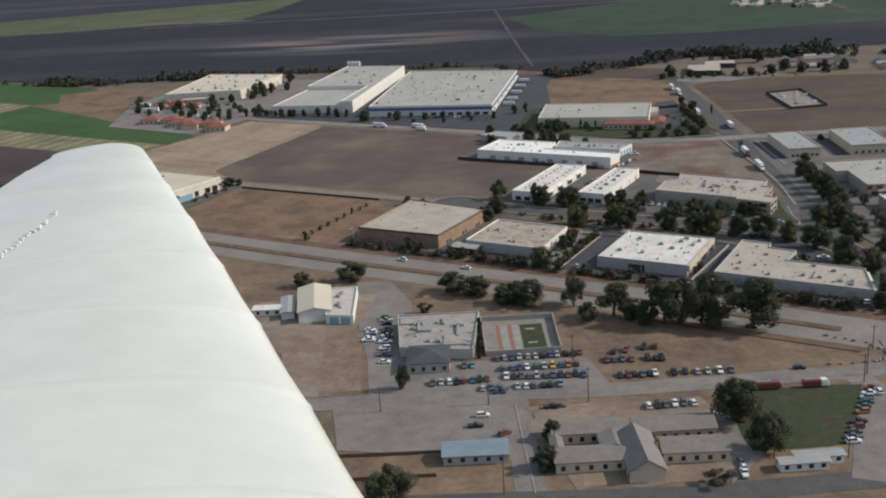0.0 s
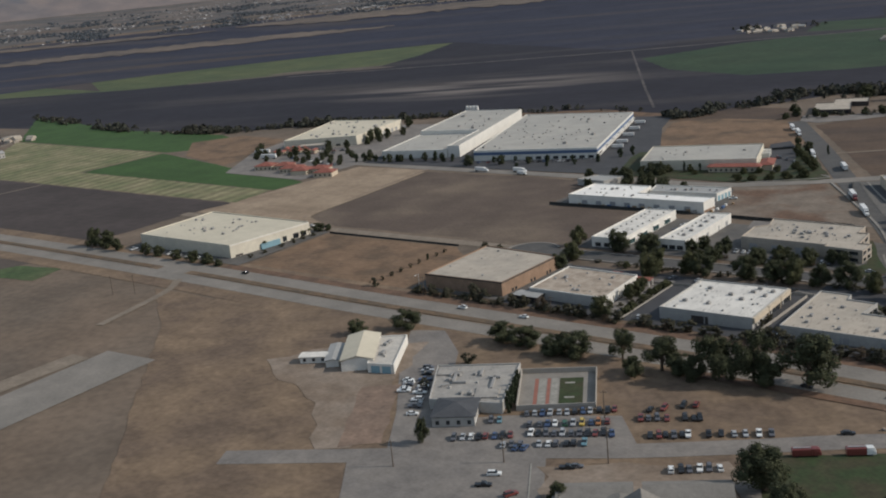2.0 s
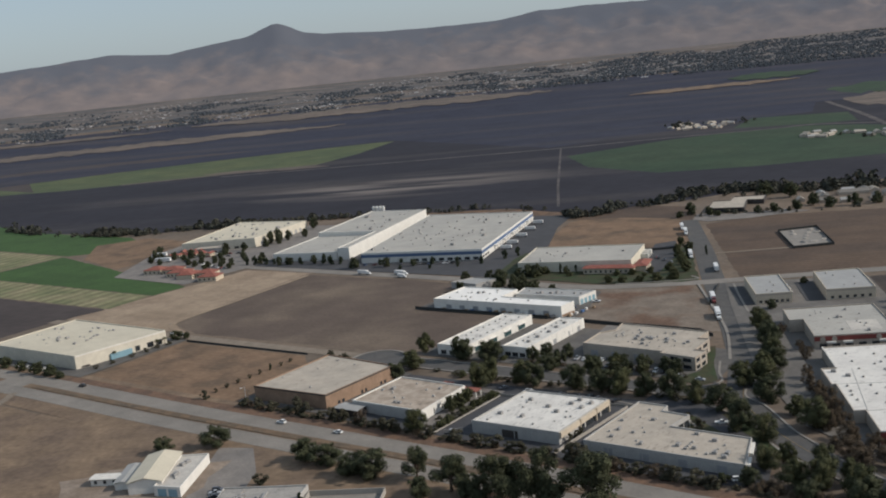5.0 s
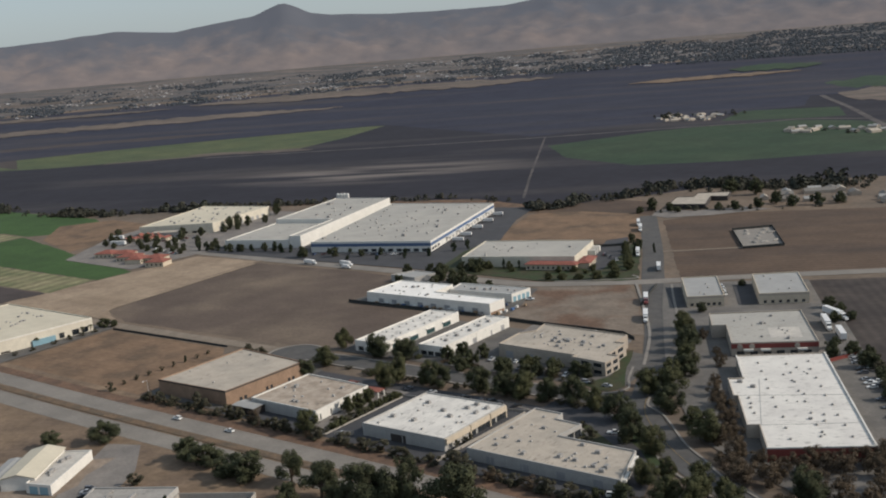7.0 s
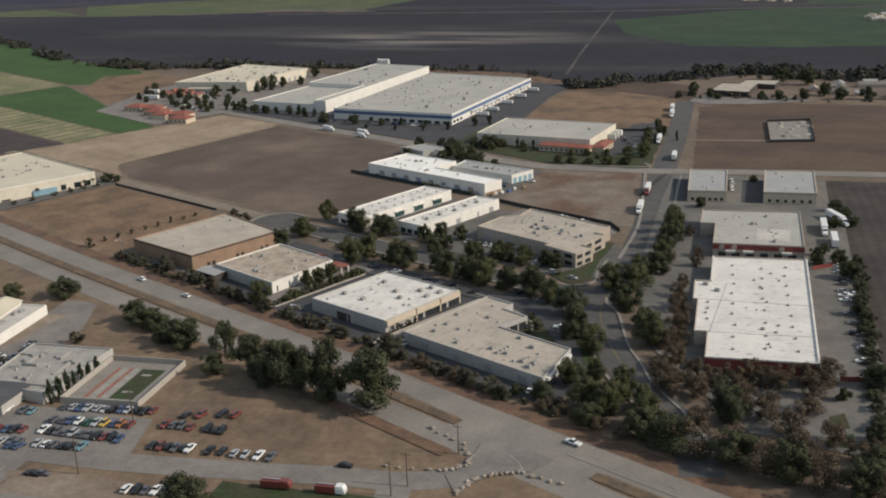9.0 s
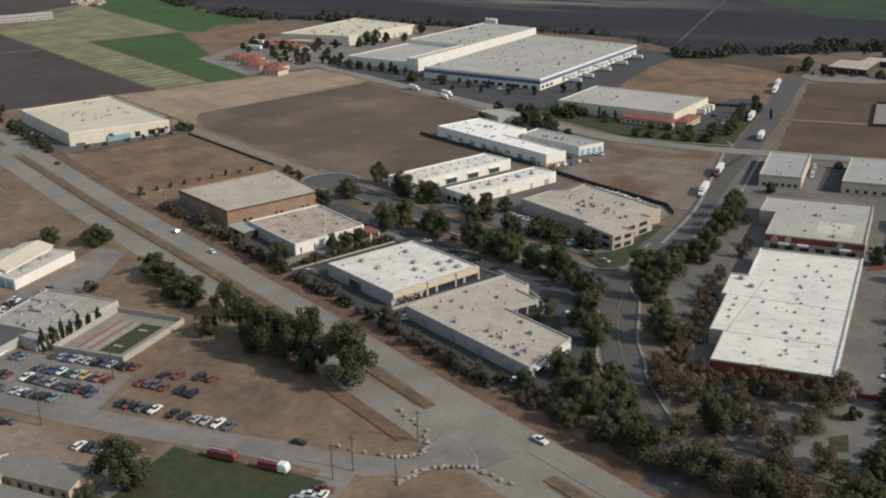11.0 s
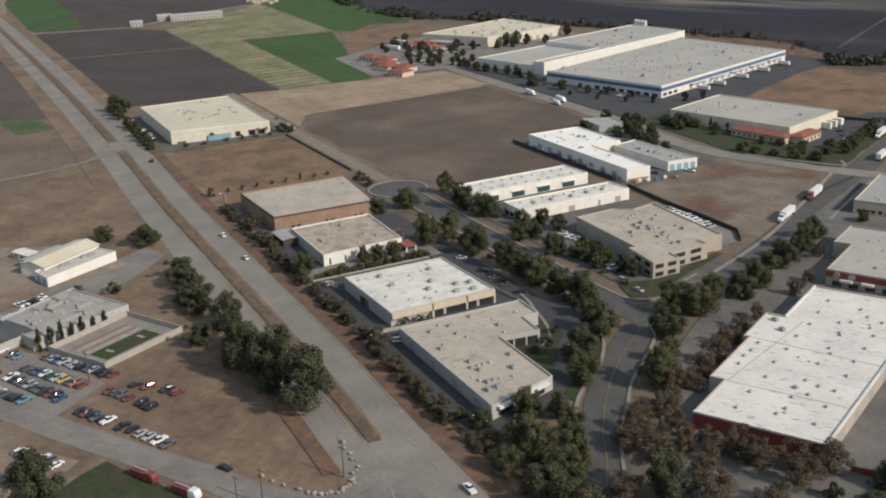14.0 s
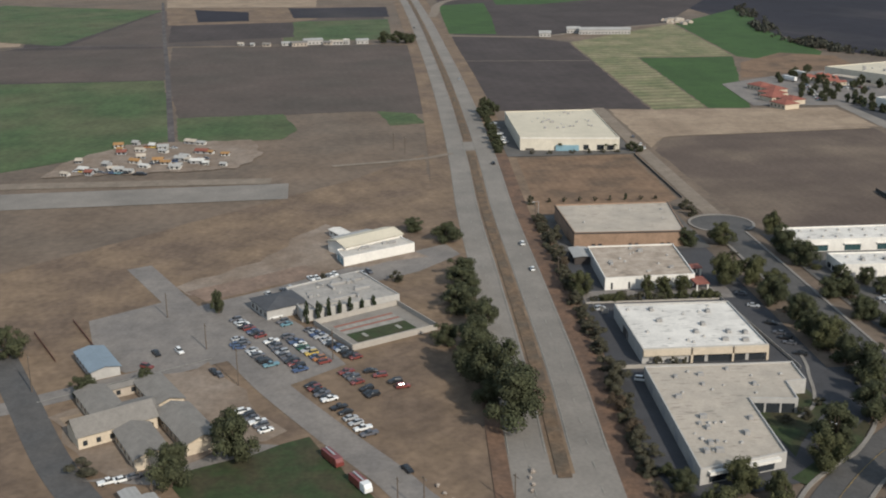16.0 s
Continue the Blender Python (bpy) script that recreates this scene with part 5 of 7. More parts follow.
PAVED = "pale concrete kerb and footway beside the street"
kerb([(-12, 249), (14, 205), (33, 172), (44, 150), (58, 116)], 1.4, M_CONCRETE, PAVED)
kerb([(7, 254), (19, 230), (30, 209), (37, 196)], 1.2, M_CONCRETE, PAVED)
kerb([(55, 112), (60.4, 97.3), (65.5, 87), (62, 79), (50.5, 76.8), (16, 76.6), (-43, 77), (-92, 77.2)], 1.0, M_CONCRETE, PAVED)
kerb([(-92, 64.2), (-56, 63.9), (27, 64.4), (48, 63.5), (66, 60.5)], 1.2, M_CONCRETE, PAVED)
kerb([(66, 60.5), (83.8, 50.9), (96.8, 40.2), (102.3, 32.9), (114, 20), (136, 5), (150, -5)], 1.0, M_CONCRETE, PAVED)
kerb([(78.3, 80), (82, 71), (92, 63.7), (110, 42), (122, 31), (131, 22), (141, 15), (152, 7.5), (166, -4)], 0.9, M_CONCRETE, PAVED)
kerb([(36, 50), (44, 48.6), (51, 46.5), (62.6, 43.3), (71.4, 39.2), (77, 33)], 1.0, M_CONCRETE, PAVED)
kerb([(-105 + 13.6 * math.cos(radians(a)), 71 + 13.6 * math.sin(radians(a))) for a in range(36, 326, 15)], 1.2, M_CONCRETE, "pale kerb round the cul-de-sac")
kerb([(-60, 240), (-20, 260), (-24, 268)], 1.4, M_CONCRETE, PAVED)
for off in (4.7, -4.7, -11.3, -20.7):
    ribbon("road_marking", along(-1200, 90, off), 0.18, M_PAINT, "faded white shoulder line", "road marking")
for off in (0, -16):
    bm = bmesh.new()
    for i in range(70):
        x = -420 + i * 12.0
        y = hwy(x) + off
        bm.faces.new([bm.verts.new(p) for p in ((x, y - 0.08, LAYER[0] + 0.03), (x + 3.0, y - 0.08, LAYER[0] + 0.03), (x + 3.0, y + 0.08, LAYER[0] + 0.03), (x, y + 0.08, LAYER[0] + 0.03))])
    tagged(link("road_marking", bm, M_PAINT), "broken white lane line on the highway", "road marking", kind="stuff")
ribbon("road_marking", [(21.8, -130.2), (35, -152.8), (48.5, -175.6)], 0.4, M_PAINT, "white centre line of a lane", "road marking")
ribbon("road_marking", along(138, 230, -3.2), 0.25, M_PAINT, "white turn-lane line on the highway", "road marking")
ribbon("road_marking", [(74, 90), (83, 66), (98, 46), (114, 30), (129, 18), (143, 9), (156, -1)], 0.16, M_PAINT_Y, "yellow centre line of the street", "road marking")
M_MEDIAN = material("dry_median_grass", (0.145, 0.098, 0.062), 0.95, spread=0.4, big=8, fine=1.0, tint=(0.10, 0.078, 0.056), coords="World")
for x0, x1 in ((-255, 103), (150, 420), (-1400, -292)):
    ribbon("verge", along(x0, x1, -8), 3.6, M_MEDIAN, "brown dry median strip of the highway", "median")
LOT_A = [(40, -57), (56, -48.5), (75, -42.5), (98, -42.5), (113, -44.8), (119, -48.6), (121, -53), (118.5, -58.5), (103, -67), (80, -79), (55, -76)]
LOT_B = [(128.6, -67), (127.2, -58), (129.5, -51.5), (134, -47), (147, -44.6), (158, -45), (168, -54), (152, -68)]
ribbon("verge", along(30, 112, -23.5), 4.5, M_BANK, "reddish bare earth bank beside the highway", "verge")
sheet("road", [(118.5, -47), (116, -41), (118, -36), (137, -36), (136, -45), (130, -50), (128, -58), (129, -66), (120, -60), (121.5, -53)], M_PALELOT, "paved side-road junction", "road")
ribbon("road_marking", [(126.5, -41.5), (130, -42.6), (133, -44.6), (134.6, -46.4)], 0.3, M_PAINT, "curved white turning line", "road marking")
M_ROCK = material("pale_boulder", (0.30, 0.255, 0.215), 0.95, spread=0.3, big=1.0, fine=0.3, per_object=0.2)
rock_rnd = random.Random(71)
bm = bmesh.new()
bmesh.ops.create_icosphere(bm, subdivisions=2, radius=0.5)
for vert in bm.verts:
    vert.co *= 1.0 + 0.35 * noise.noise(vert.co * 3.1)
ME_ROCK = bpy.data.meshes.new("rock")
bm.to_mesh(ME_ROCK)
bm.free()
ME_ROCK.materials.append(M_ROCK)
for lot, a, b, count in ((LOT_A, 3, 8, 24), (LOT_B, 0, 4, 20)):
    for i in range(count):
        t = a + (b - a) * (i + 0.5) / count
        p, q = Vector(lot[int(t)]), Vector(lot[(int(t) + 1) % len(lot)])
        p = p.lerp(q, t - int(t))
        m = pose(p.x + rock_rnd.uniform(-0.6, 0.6), p.y + rock_rnd.uniform(-0.6, 0.6), 0.5, 0, 0, rock_rnd.uniform(0, 360)) @ Matrix.Diagonal((rock_rnd.uniform(0.8, 2.0), rock_rnd.uniform(0.8, 1.6), rock_rnd.uniform(0.7, 1.2), 1))
        rock = tagged(new("rock", ME_ROCK), "pale boulder edging a bare corner lot", "rock", "rocks round the corner lots")
        rock.matrix_basis = m

M_RUST = plain("rusty_fence_boards", (0.16, 0.085, 0.06), 0.9)
fence([(-14, -181), (15, -166)], 1.3, M_RUST, "rusty brown board fence beside a yard")
fence([(-4, -191), (20, -178)], 1.3, M_RUST, "rusty brown board fence beside a yard")
plant("hg", 3.5, [(-87, -70), (-80, -66), (-66, -90), (-73, -92)], 8, 6, 41)
house("hangar", -86.5, -82.5, 28, 12.5, 125, 4.6, 1.5, M_WALL_WHITE, M_ROOF_CREAM, "old hangar with a pale cream roof", "hangar")
house("lean_to", -95.5, -88, 18, 5, 125, 3.0, 0.4, M_WALL_WHITE, M_ROOF_GREY, "white lean-to beside a hangar", "shed")
tile = thing("entrance_porch", "red-tiled entrance porch of a workshop", "porch", at=pose(-26, 37, 0, 0, 0, 3))
bm = bmesh.new()
add_box(bm, 0, 0, 2.9, 8, 5, 0.35)
part("tiled_roof", bm, M_TILE, tile)
bm = bmesh.new()
add_box(bm, -14, 2.5, 3.4, 5, 6, 0.3)
part("tiled_roof", bm, M_TILE, tile)
for px, py in ((-3.6, -2), (3.6, -2), (-3.6, 2), (3.6, 2), (-16, 0), (-12, 0), (-16, 5), (-12, 5)):
    bm = bmesh.new()
    add_box(bm, px, py, 0, 0.5, 0.5, 3.4 if px < -10 else 2.95)
    part("column", bm, M_WALL_WHITE, tile)
on_wall(B["hg"], (-73.5, -94), (-63, -91), "door", M_PALEBLUE, even(1, 10, 2, 3.6), 0.0, 3.0, 0.03)


# ---- trees ----
M_BARK = material("grey_brown_bark", (0.10, 0.075, 0.055), 0.95, spread=0.3, big=0.6, fine=0.1)
LEAF = {
    "dark": material("dark_green_leaves", (0.048, 0.054, 0.029), 0.85, spread=0.4, big=3.0, fine=0.6, tint=(0.058, 0.060, 0.030), per_island=0.35, specular=0.2),
    "olive": material("olive_green_leaves", (0.058, 0.062, 0.029), 0.85, spread=0.4, big=3.0, fine=0.6, tint=(0.076, 0.075, 0.035), per_island=0.35, specular=0.2),
    "brown": material("browning_leaves", (0.092, 0.068, 0.044), 0.9, spread=0.4, big=2.5, fine=0.5, tint=(0.066, 0.051, 0.037), per_island=0.35, specular=0.15),
    "shrub": material("dusty_shrub_leaves", (0.056, 0.055, 0.036), 0.9, spread=0.4, big=2.0, fine=0.5, tint=(0.075, 0.066, 0.046), per_island=0.35, specular=0.15),
    "cypress": material("cypress_leaves", (0.036, 0.045, 0.026), 0.9, spread=0.35, big=2.0, fine=0.5, per_island=0.3, specular=0.15),
}


def leaf_card(bm, c, n, size, rnd):
    """A small bent clump of leaves facing n."""
    a = n.orthogonal().normalized()
    a = (Matrix.Rotation(rnd.uniform(0, math.tau), 3, n) @ a)
    b = n.cross(a)
    s, t = size * rnd.uniform(0.7, 1.3), size * rnd.uniform(0.5, 1.0)
    v = [bm.verts.new(c + a * s), bm.verts.new(c + b * t + n * size * 0.25), bm.verts.new(c - a * s * 0.9), bm.verts.new(c - b * t + n * size * 0.15)]
    bm.faces.new((v[0], v[1], v[2]))
    bm.faces.new((v[0], v[2], v[3]))


def tree_meshes(style, seed, lobes, leaves, low, squeeze=1.0, size=0.13, core=0.62, trunk=True):
    """Trunk and crown of a tree one unit high with a crown half a unit in radius; low: where the crown begins."""
    rnd = random.Random(seed)
    centres = []
    lean = Vector((rnd.uniform(-0.09, 0.09), rnd.uniform(-0.09, 0.09), 0)) * squeeze
    for i in range(lobes):
        h = low + (0.93 - low) * ((i + 0.6) / lobes) ** 0.85 + rnd.uniform(-0.03, 0.03)
        u = (h - low) / (1 - low)
        reach = 0.43 * math.sin(math.pi * min(0.98, 0.16 + 0.76 * u)) ** 0.7 * squeeze
        ang = i * 2.4 + rnd.uniform(-0.9, 0.9)
        r = reach * rnd.uniform(0.2, 1.05)
        centres.append((Vector((r * math.cos(ang), r * math.sin(ang), h)) + lean * u, rnd.uniform(0.075, 0.215) * (1.15 - 0.45 * u)))
    crown = bmesh.new()
    for c, r in centres:
        ico = bmesh.ops.create_icosphere(crown, subdivisions=1, radius=r * core, matrix=Matrix.Translation(c))
        for v in ico["verts"]:
            v.co += Vector((rnd.uniform(-1, 1), rnd.uniform(-1, 1), rnd.uniform(-1, 1))) * r * 0.2
    weights = [r * r for _, r in centres]
    for _ in range(leaves):
        c, r = rnd.choices(centres, weights)[0]
        n = Vector((rnd.gauss(0, 1), rnd.gauss(0, 1), rnd.gauss(0.25, 1))).normalized()
        p = c + n * r * rnd.uniform(0.72, 1.12)
        leaf_card(crown, p, (n + Vector((rnd.uniform(-.6, .6), rnd.uniform(-.6, .6), rnd.uniform(-.2, .7)))).normalized(), size * rnd.uniform(0.28, 0.6), rnd)
    me = bpy.data.meshes.new("crown")
    crown.to_mesh(me)
    crown.free()
    me.materials.append(LEAF[style])
    tm = None
    if trunk:
        tb = bmesh.new()
        bmesh.ops.create_cone(tb, cap_ends=True, segments=7, radius1=0.045, radius2=0.022, depth=low + 0.25, matrix=Matrix.Translation((0, 0, (low + 0.25) / 2)))
        for c, r in centres[::2]:
            base = Vector((0, 0, low * 0.9))
            d = c - base
            rot = d.to_track_quat("Z", "Y").to_matrix().to_4x4()
            bmesh.ops.create_cone(tb, cap_ends=False, segments=5, radius1=0.016, radius2=0.006, depth=d.length, matrix=Matrix.Translation(base + d / 2) @ rot)
        tm = bpy.data.meshes.new("trunk")
        tb.to_mesh(tm)
        tb.free()
        tm.materials.append(M_BARK)
    return tm, me


KINDS = {
    "dark": [tree_meshes("dark", s, 30, 7000, 0.12, size=0.047, core=0.6) for s in (1, 2, 3, 4, 5, 6)],
    "olive": [tree_meshes("olive", s, 30, 7000, 0.13, size=0.047, core=0.58) for s in (11, 12, 13, 14)],
    "tall": [tree_meshes("dark", s, 22, 6500, 0.24, size=0.045, core=0.5) for s in (51, 52, 53)],
    "brown": [tree_meshes("brown", s, 18, 3600, 0.16, size=0.045, core=0.3) for s in (21, 22, 23)],
    "thin": [tree_meshes("brown", s, 16, 2300, 0.14, size=0.045, core=0.22) for s in (61, 62, 63)],
    "shrub": [tree_meshes("shrub", s, 12, 2200, 0.06, size=0.065) for s in (31, 32, 33)],
    "cypress": [tree_meshes("cypress", s, 12, 520, 0.05, squeeze=0.55) for s in (41, 42)],
}
WORDS = {
    "dark": "dark green broad-leaved tree with a dense crown", "olive": "olive-green broad-leaved tree with a rounded crown",
    "brown": "thin browning tree with sparse leaves", "shrub": "dusty dark shrub on dry ground", "thin": "thin grey-brown tree with bare branches", "cypress": "slim dark cypress tree", "tall": "tall dark tree with a bare trunk and loose crown",
}
tree_rnd = random.Random(77)


def tree(x, y, r, h, style="dark", group="", z=0.0):
    tm, cm = tree_rnd.choice(KINDS[style])
    turn = tree_rnd.uniform(0, 360)
    m = pose(x, y, z - 0.05, 0, 0, turn) @ Matrix.Diagonal((r * 2.5, r * 2.5 * tree_rnd.uniform(0.85, 1.15), h * (1.3 if style in ("dark", "olive", "tall") else 1.1) * tree_rnd.uniform(0.92, 1.15), 1))
    root = thing("shrub" if style == "shrub" else "tree", WORDS[style], "shrub" if style == "shrub" else "tree", group, at=m)
    if tm:
        shared("trunk", tm, root)
    shared("crown", cm, root)
    return root


def grove(rows, style, group=""):
    for x, y, r, h in rows:
        tree(x, y, r, h, style if style != "mixed" else tree_rnd.choice(("dark", "olive", "dark")), group)


grove([(-87, 87, 3.5, 7), (-76, 61, 4.5, 7), (-75, 47, 3.6, 6), (-29, 47, 4.6, 8), (-29, 58, 4.2, 8), (-14, 60, 4.4, 8), (-62, 82, 5, 8), (-47, 83, 4.3, 7),
       (-7, 57, 4.4, 8), (12, 59, 4.6, 8), (25, 59, 4, 7), (33, 60, 4.8, 8), (-23, -7, 4.2, 6.5), (-12, 80, 3.5, 6), (8, 82, 3.6, 6), (-24, 98, 3, 5.5)], "mixed", "street trees")
grove([(150, -12, 4.4, 7), (133, -14, 3.4, 5.5), (112, -9, 2.8, 4.4), (104, -10, 2, 2.6)], "dark", "tall trees by the highway")
grove([(114, 69, 3.8, 7), (119, 59, 3.6, 6.5), (121, 46, 3.2, 6), (134, 25, 3.6, 6), (154, 33, 3.8, 6.5), (159, 38, 3.6, 6), (169, 47, 4, 7), (174, 51, 4, 7), (161, 24, 3.4, 6), (130, 40, 3.6, 6), (107, 79, 3, 5.5), (149, 29, 3, 5.5)], "brown", "browning trees by a warehouse")
grove([(-768, -62, 5, 8), (-770, -48, 5.5, 8), (-764, -38, 5, 7), (-772, -33, 4, 6)], "dark", "trees beside farm sheds")
grove([(-117, 228, 2.6, 5), (-101, 217, 2.6, 5), (-138, 232, 2.8, 6), (-144, 231, 3, 6), (-129, 221, 3, 6), (-126, 212, 2.6, 5), (-162, 231, 2.6, 5), (-150, 207, 2.6, 5)], "dark", "trees around a small office")
grove([(-120, 249, 2.4, 4), (-120, 259, 2.4, 4), (-106, 262, 2, 3.5), (-66, 243, 2.2, 3), (-59, 246, 2.4, 3.2), (-49, 249, 2.4, 3), (-40, 253, 2.6, 3.4), (-31, 260, 2.6, 3.4), (-48, 308, 2.6, 4.5), (-42, 298, 2.6, 4.5), (-37, 288, 2.8, 5), (-33, 280, 2.8, 5), (-54, 318, 2.4, 4), (-60, 330, 2.4, 4.5), (-52, 272, 2, 3), (-62, 266, 2, 3), (-70, 262, 2, 3), (-44, 282, 2.4, 4)], "olive", "shrubs on a lawn")
grove([(100, 92, 2.6, 5), (97, 101, 2.4, 5), (88, 126, 2.6, 5), (82, 138, 2.2, 4.5), (66, 160, 2.4, 5), (106, 84, 2.8, 5)], "brown", "thin trees beside a warehouse wall")
grove([(141, 146, 3, 6), (132, 160, 2.4, 5), (46, 205, 2.2, 4), (44, 262, 1.8, 3), (122, 168, 2, 4), (100, 232, 2.6, 4), (107, 226, 2.4, 4), (116, 214, 2.2, 3.6)], "dark", "trees in a truck yard")
grove([(9, 84, 2.6, 5), (-11, 86, 2.8, 5.5), (-13, 99, 2.6, 5), (23, 87, 2.4, 4.5), (28.5, 90, 2.4, 4.5), (38, 92.5, 2.4, 4.5), (44, 92, 2.4, 4.5), (-27, 90, 2.6, 5), (17, 95, 2.2, 4)], "dark", "parking lot trees beside an office")
grove([(-22.5, 17, 2.5, 5), (-22.5, 23, 2.5, 5), (-23, 30, 2.5, 5)], "olive", "round trees beside a white workshop")
grove([(54.5, 62.5, 4.6, 8.5), (79, 52.5, 4.6, 9), (92.5, 36.5, 4.6, 8.5), (103.5, 29, 3.6, 7), (75.5, 84.5, 4.6, 8), (83.5, 87.5, 4.4, 8), (79, 98, 3.6, 7), (91, 69, 4.8, 8.5), (106, 58, 3.4, 6), (116.5, 46, 5.2, 9), (76, 119, 4, 7), (66, 141, 3.9, 7), (56, 162, 3.8, 7), (50, 173, 3.6, 7), (15, 92, 3, 5), (28, 92, 3, 5), (17, 86, 2.5, 4), (31, 86, 2.2, 4)], "mixed", "street trees")
grove([(66, 59, 3.2, 6.5), (44, 61, 3.6, 7), (62, 152, 3.6, 7), (71, 130, 3.8, 7), (80, 109, 4, 7)], "mixed", "street trees")
grove([(112.5, 5, 3.7, 6.6), (117.5, 12, 3.1, 6), (125.5, -4.5, 4.0, 7.5), (131, 7, 3.6, 7), (134, -4.5, 4.2, 8), (146, -4.5, 4.2, 7.6), (140, 3, 3.4, 6.4)], "olive", "tall trees by the highway")
grove([(118, -10, 2.4, 2.8), (123, -13, 2.8, 3.2), (129, -14.5, 2.6, 3.0), (136, -14.5, 3.0, 3.4), (143, -14, 2.6, 3.0)], "brown", "dry bushes by the highway")
grove([(158, -12, 5, 8), (175, -9, 5, 8), (190, -9, 4.6, 8), (207, -5, 5, 8)], "dark", "trees along the highway")
grove([(166, -11, 5.4, 8.5), (183, -8, 5.4, 8.5), (198, -7, 5.4, 9), (214, -5, 5.4, 8), (222, -3, 5.4, 8), (171, -1, 4, 7), (194, 2, 4, 7)], "thin", "trees along the highway")
grove([(139, 20, 5, 7), (147, 20, 4, 6), (141, 33, 3.4, 6), (164, 40, 4.2, 7), (174, 41, 4, 7), (179, 15, 4.5, 7), (169, 18, 4.5, 7), (157, 4, 4, 6), (190, 16, 4, 6), (178, 29, 4, 6),
       (155, 40, 3.6, 6), (131, 36, 3, 6), (124, 52, 3, 5), (128, 30, 3, 5), (200, 12, 4, 6), (186, 5, 4, 6)], "brown", "browning trees by a warehouse")
grove([(162, 12, 4.6, 8.5), (182, 44, 1.8, 3.4), (125, 155, 2.8, 5.6), (208, 7, 4, 7), (186, 58, 3.4, 5.5), (200, 24, 3.6, 6), (160, 112, 2.6, 4.5), (143, 147, 2.8, 5), (110, 208, 2.6, 4.5)], "dark", "trees along a field edge")
edge_rnd = random.Random(27)
for i in range(52):
    t = i / 51
    tree(137 + 68 * t + edge_rnd.uniform(-1.6, 1.6), 166 - 150 * t + edge_rnd.uniform(-2, 2), edge_rnd.uniform(1.5, 2.6), edge_rnd.uniform(1.8, 3.8), edge_rnd.choice(("shrub", "dark", "shrub")), "dark hedge along a field edge")
grove([(-44, -47, 5, 7), (-33, -47, 5, 6.5), (-10, -50, 6.5, 7.5), (-18, -51, 4.5, 6), (18, -58, 3.5, 5.5), (32, -50, 3.6, 6), (62.5, -48, 3.9, 8), (38, -52, 3.6, 6.5)], "dark", "tall trees along the highway")
grove([(7.5, -45.5, 4.3, 9.2), (25, -49.5, 5.8, 10), (44.5, -50.5, 5.7, 11.3), (50, -48.5, 5.0, 10.5), (57, -46.5, 5.4, 13)], "tall", "tall trees along the highway")
grove([(74.5, -44, 8.3, 14.3)], "tall", "tall trees along the highway")
grove([(-91, -49, 5, 6), (-107, -62, 3.4, 4.5), (87, -115.5, 5.0, 9), (98.5, -130, 4.6, 8), (15, -194, 5, 7), (41, -147, 2.6, 4.5), (46, -163, 3.2, 5), (-17, -133, 2, 6)], "dark")
grove([(90, -152, 3.5, 4), (-44, -71, 2.6, 4), (-43, -98, 1.4, 4), (51, -11.3, 4, 6), (57, -11.6, 3, 5), (-2, -9.7, 3, 4), (17, -10.1, 3, 4.5), (28, -10.4, 2.5, 4), (8, -9.9, 2.4, 3.5), (40, -10.7, 2.6, 4), (66, -12.0, 2.4, 3.5), (76, -12.5, 2.6, 3.5), (86, -12.9, 2.6, 4), (96, -13.4, 3, 4.5)], "shrub")
grove([(-82, -7.8, 3.6, 5), (-89, -4, 3.2, 5), (-110, -7.2, 2.4, 4), (-145, -6.3, 2, 4), (-100, -7.4, 2.6, 3.5), (-72, -8.1, 2.2, 3), (-62, -8.3, 2.4, 3), (-52, -8.5, 2.4, 3), (-42, -8.7, 2.4, 3), (-34, -8.9, 2.8, 3.6), (-118, -7.1, 2, 3), (-60, -5, 1.6, 2), (-14, -9.4, 2.4, 3.2)], "shrub", "shrubs along the highway fence")
for i in range(8):
    tree(-148, 3 + 7.2 * i, 1.0, 2.0 if i != 5 else 3.4, "shrub" if i != 5 else "cypress", "row of small shrubs by a field")
grove([(-128, 62, 3, 4.5), (-119, 62, 2.6, 4), (-22, 8, 1.5, 1.6), (-20, 14, 1.5, 1.8), (-21, 22, 1.4, 1.6), (-19, 29, 1.5, 1.8), (-18, 2, 1.5, 1.8), (40.5, 4, 1.4, 2.8), (40.5, 9, 1.4, 2.8), (40.6, 12.5, 1.2, 2.6), (70, 41, 1.6, 2.4), (77, 35, 2, 2.8), (79, 29, 1.8, 2.4)], "shrub")
grove([(-118, 219, 3.4, 6), (-103, 212, 3.2, 5.5), (-136, 234, 3, 5), (-126, 254, 2.6, 4), (-110, 214, 3, 5), (-56, 339, 2.6, 5), (-69, 356, 2.2, 4.5), (-132, 228, 2.6, 4.5), (-88, 214, 2, 3.5)], "dark", "trees beside the warehouses")
grove([(-33, 259, 2.4, 3), (-44, 263, 2, 2.5), (-53, 264, 1.6, 2), (-38, 272, 2.4, 3), (-72, 252, 1.5, 2), (-100, 256, 2, 2.2)], "olive", "clipped bushes on a lawn")
grove([(-128, 252, 3, 4.5), (-124, 256, 3.2, 5), (-131, 258, 3, 4.6), (-122, 250, 2.6, 4), (-134, 250, 2.6, 4)], "dark", "hedge of dark shrubs beside a warehouse")
grove([(-4.6, -102.5, 1.2, 7), (-6, -98.5, 1.3, 7.5), (-7.6, -95, 1.3, 8), (-9.4, -91.5, 1.2, 6), (-11.2, -88, 1.2, 6), (-13.4, -84, 1.1, 5), (-15.4, -80, 1.1, 5)], "cypress", "cypresses beside the school")
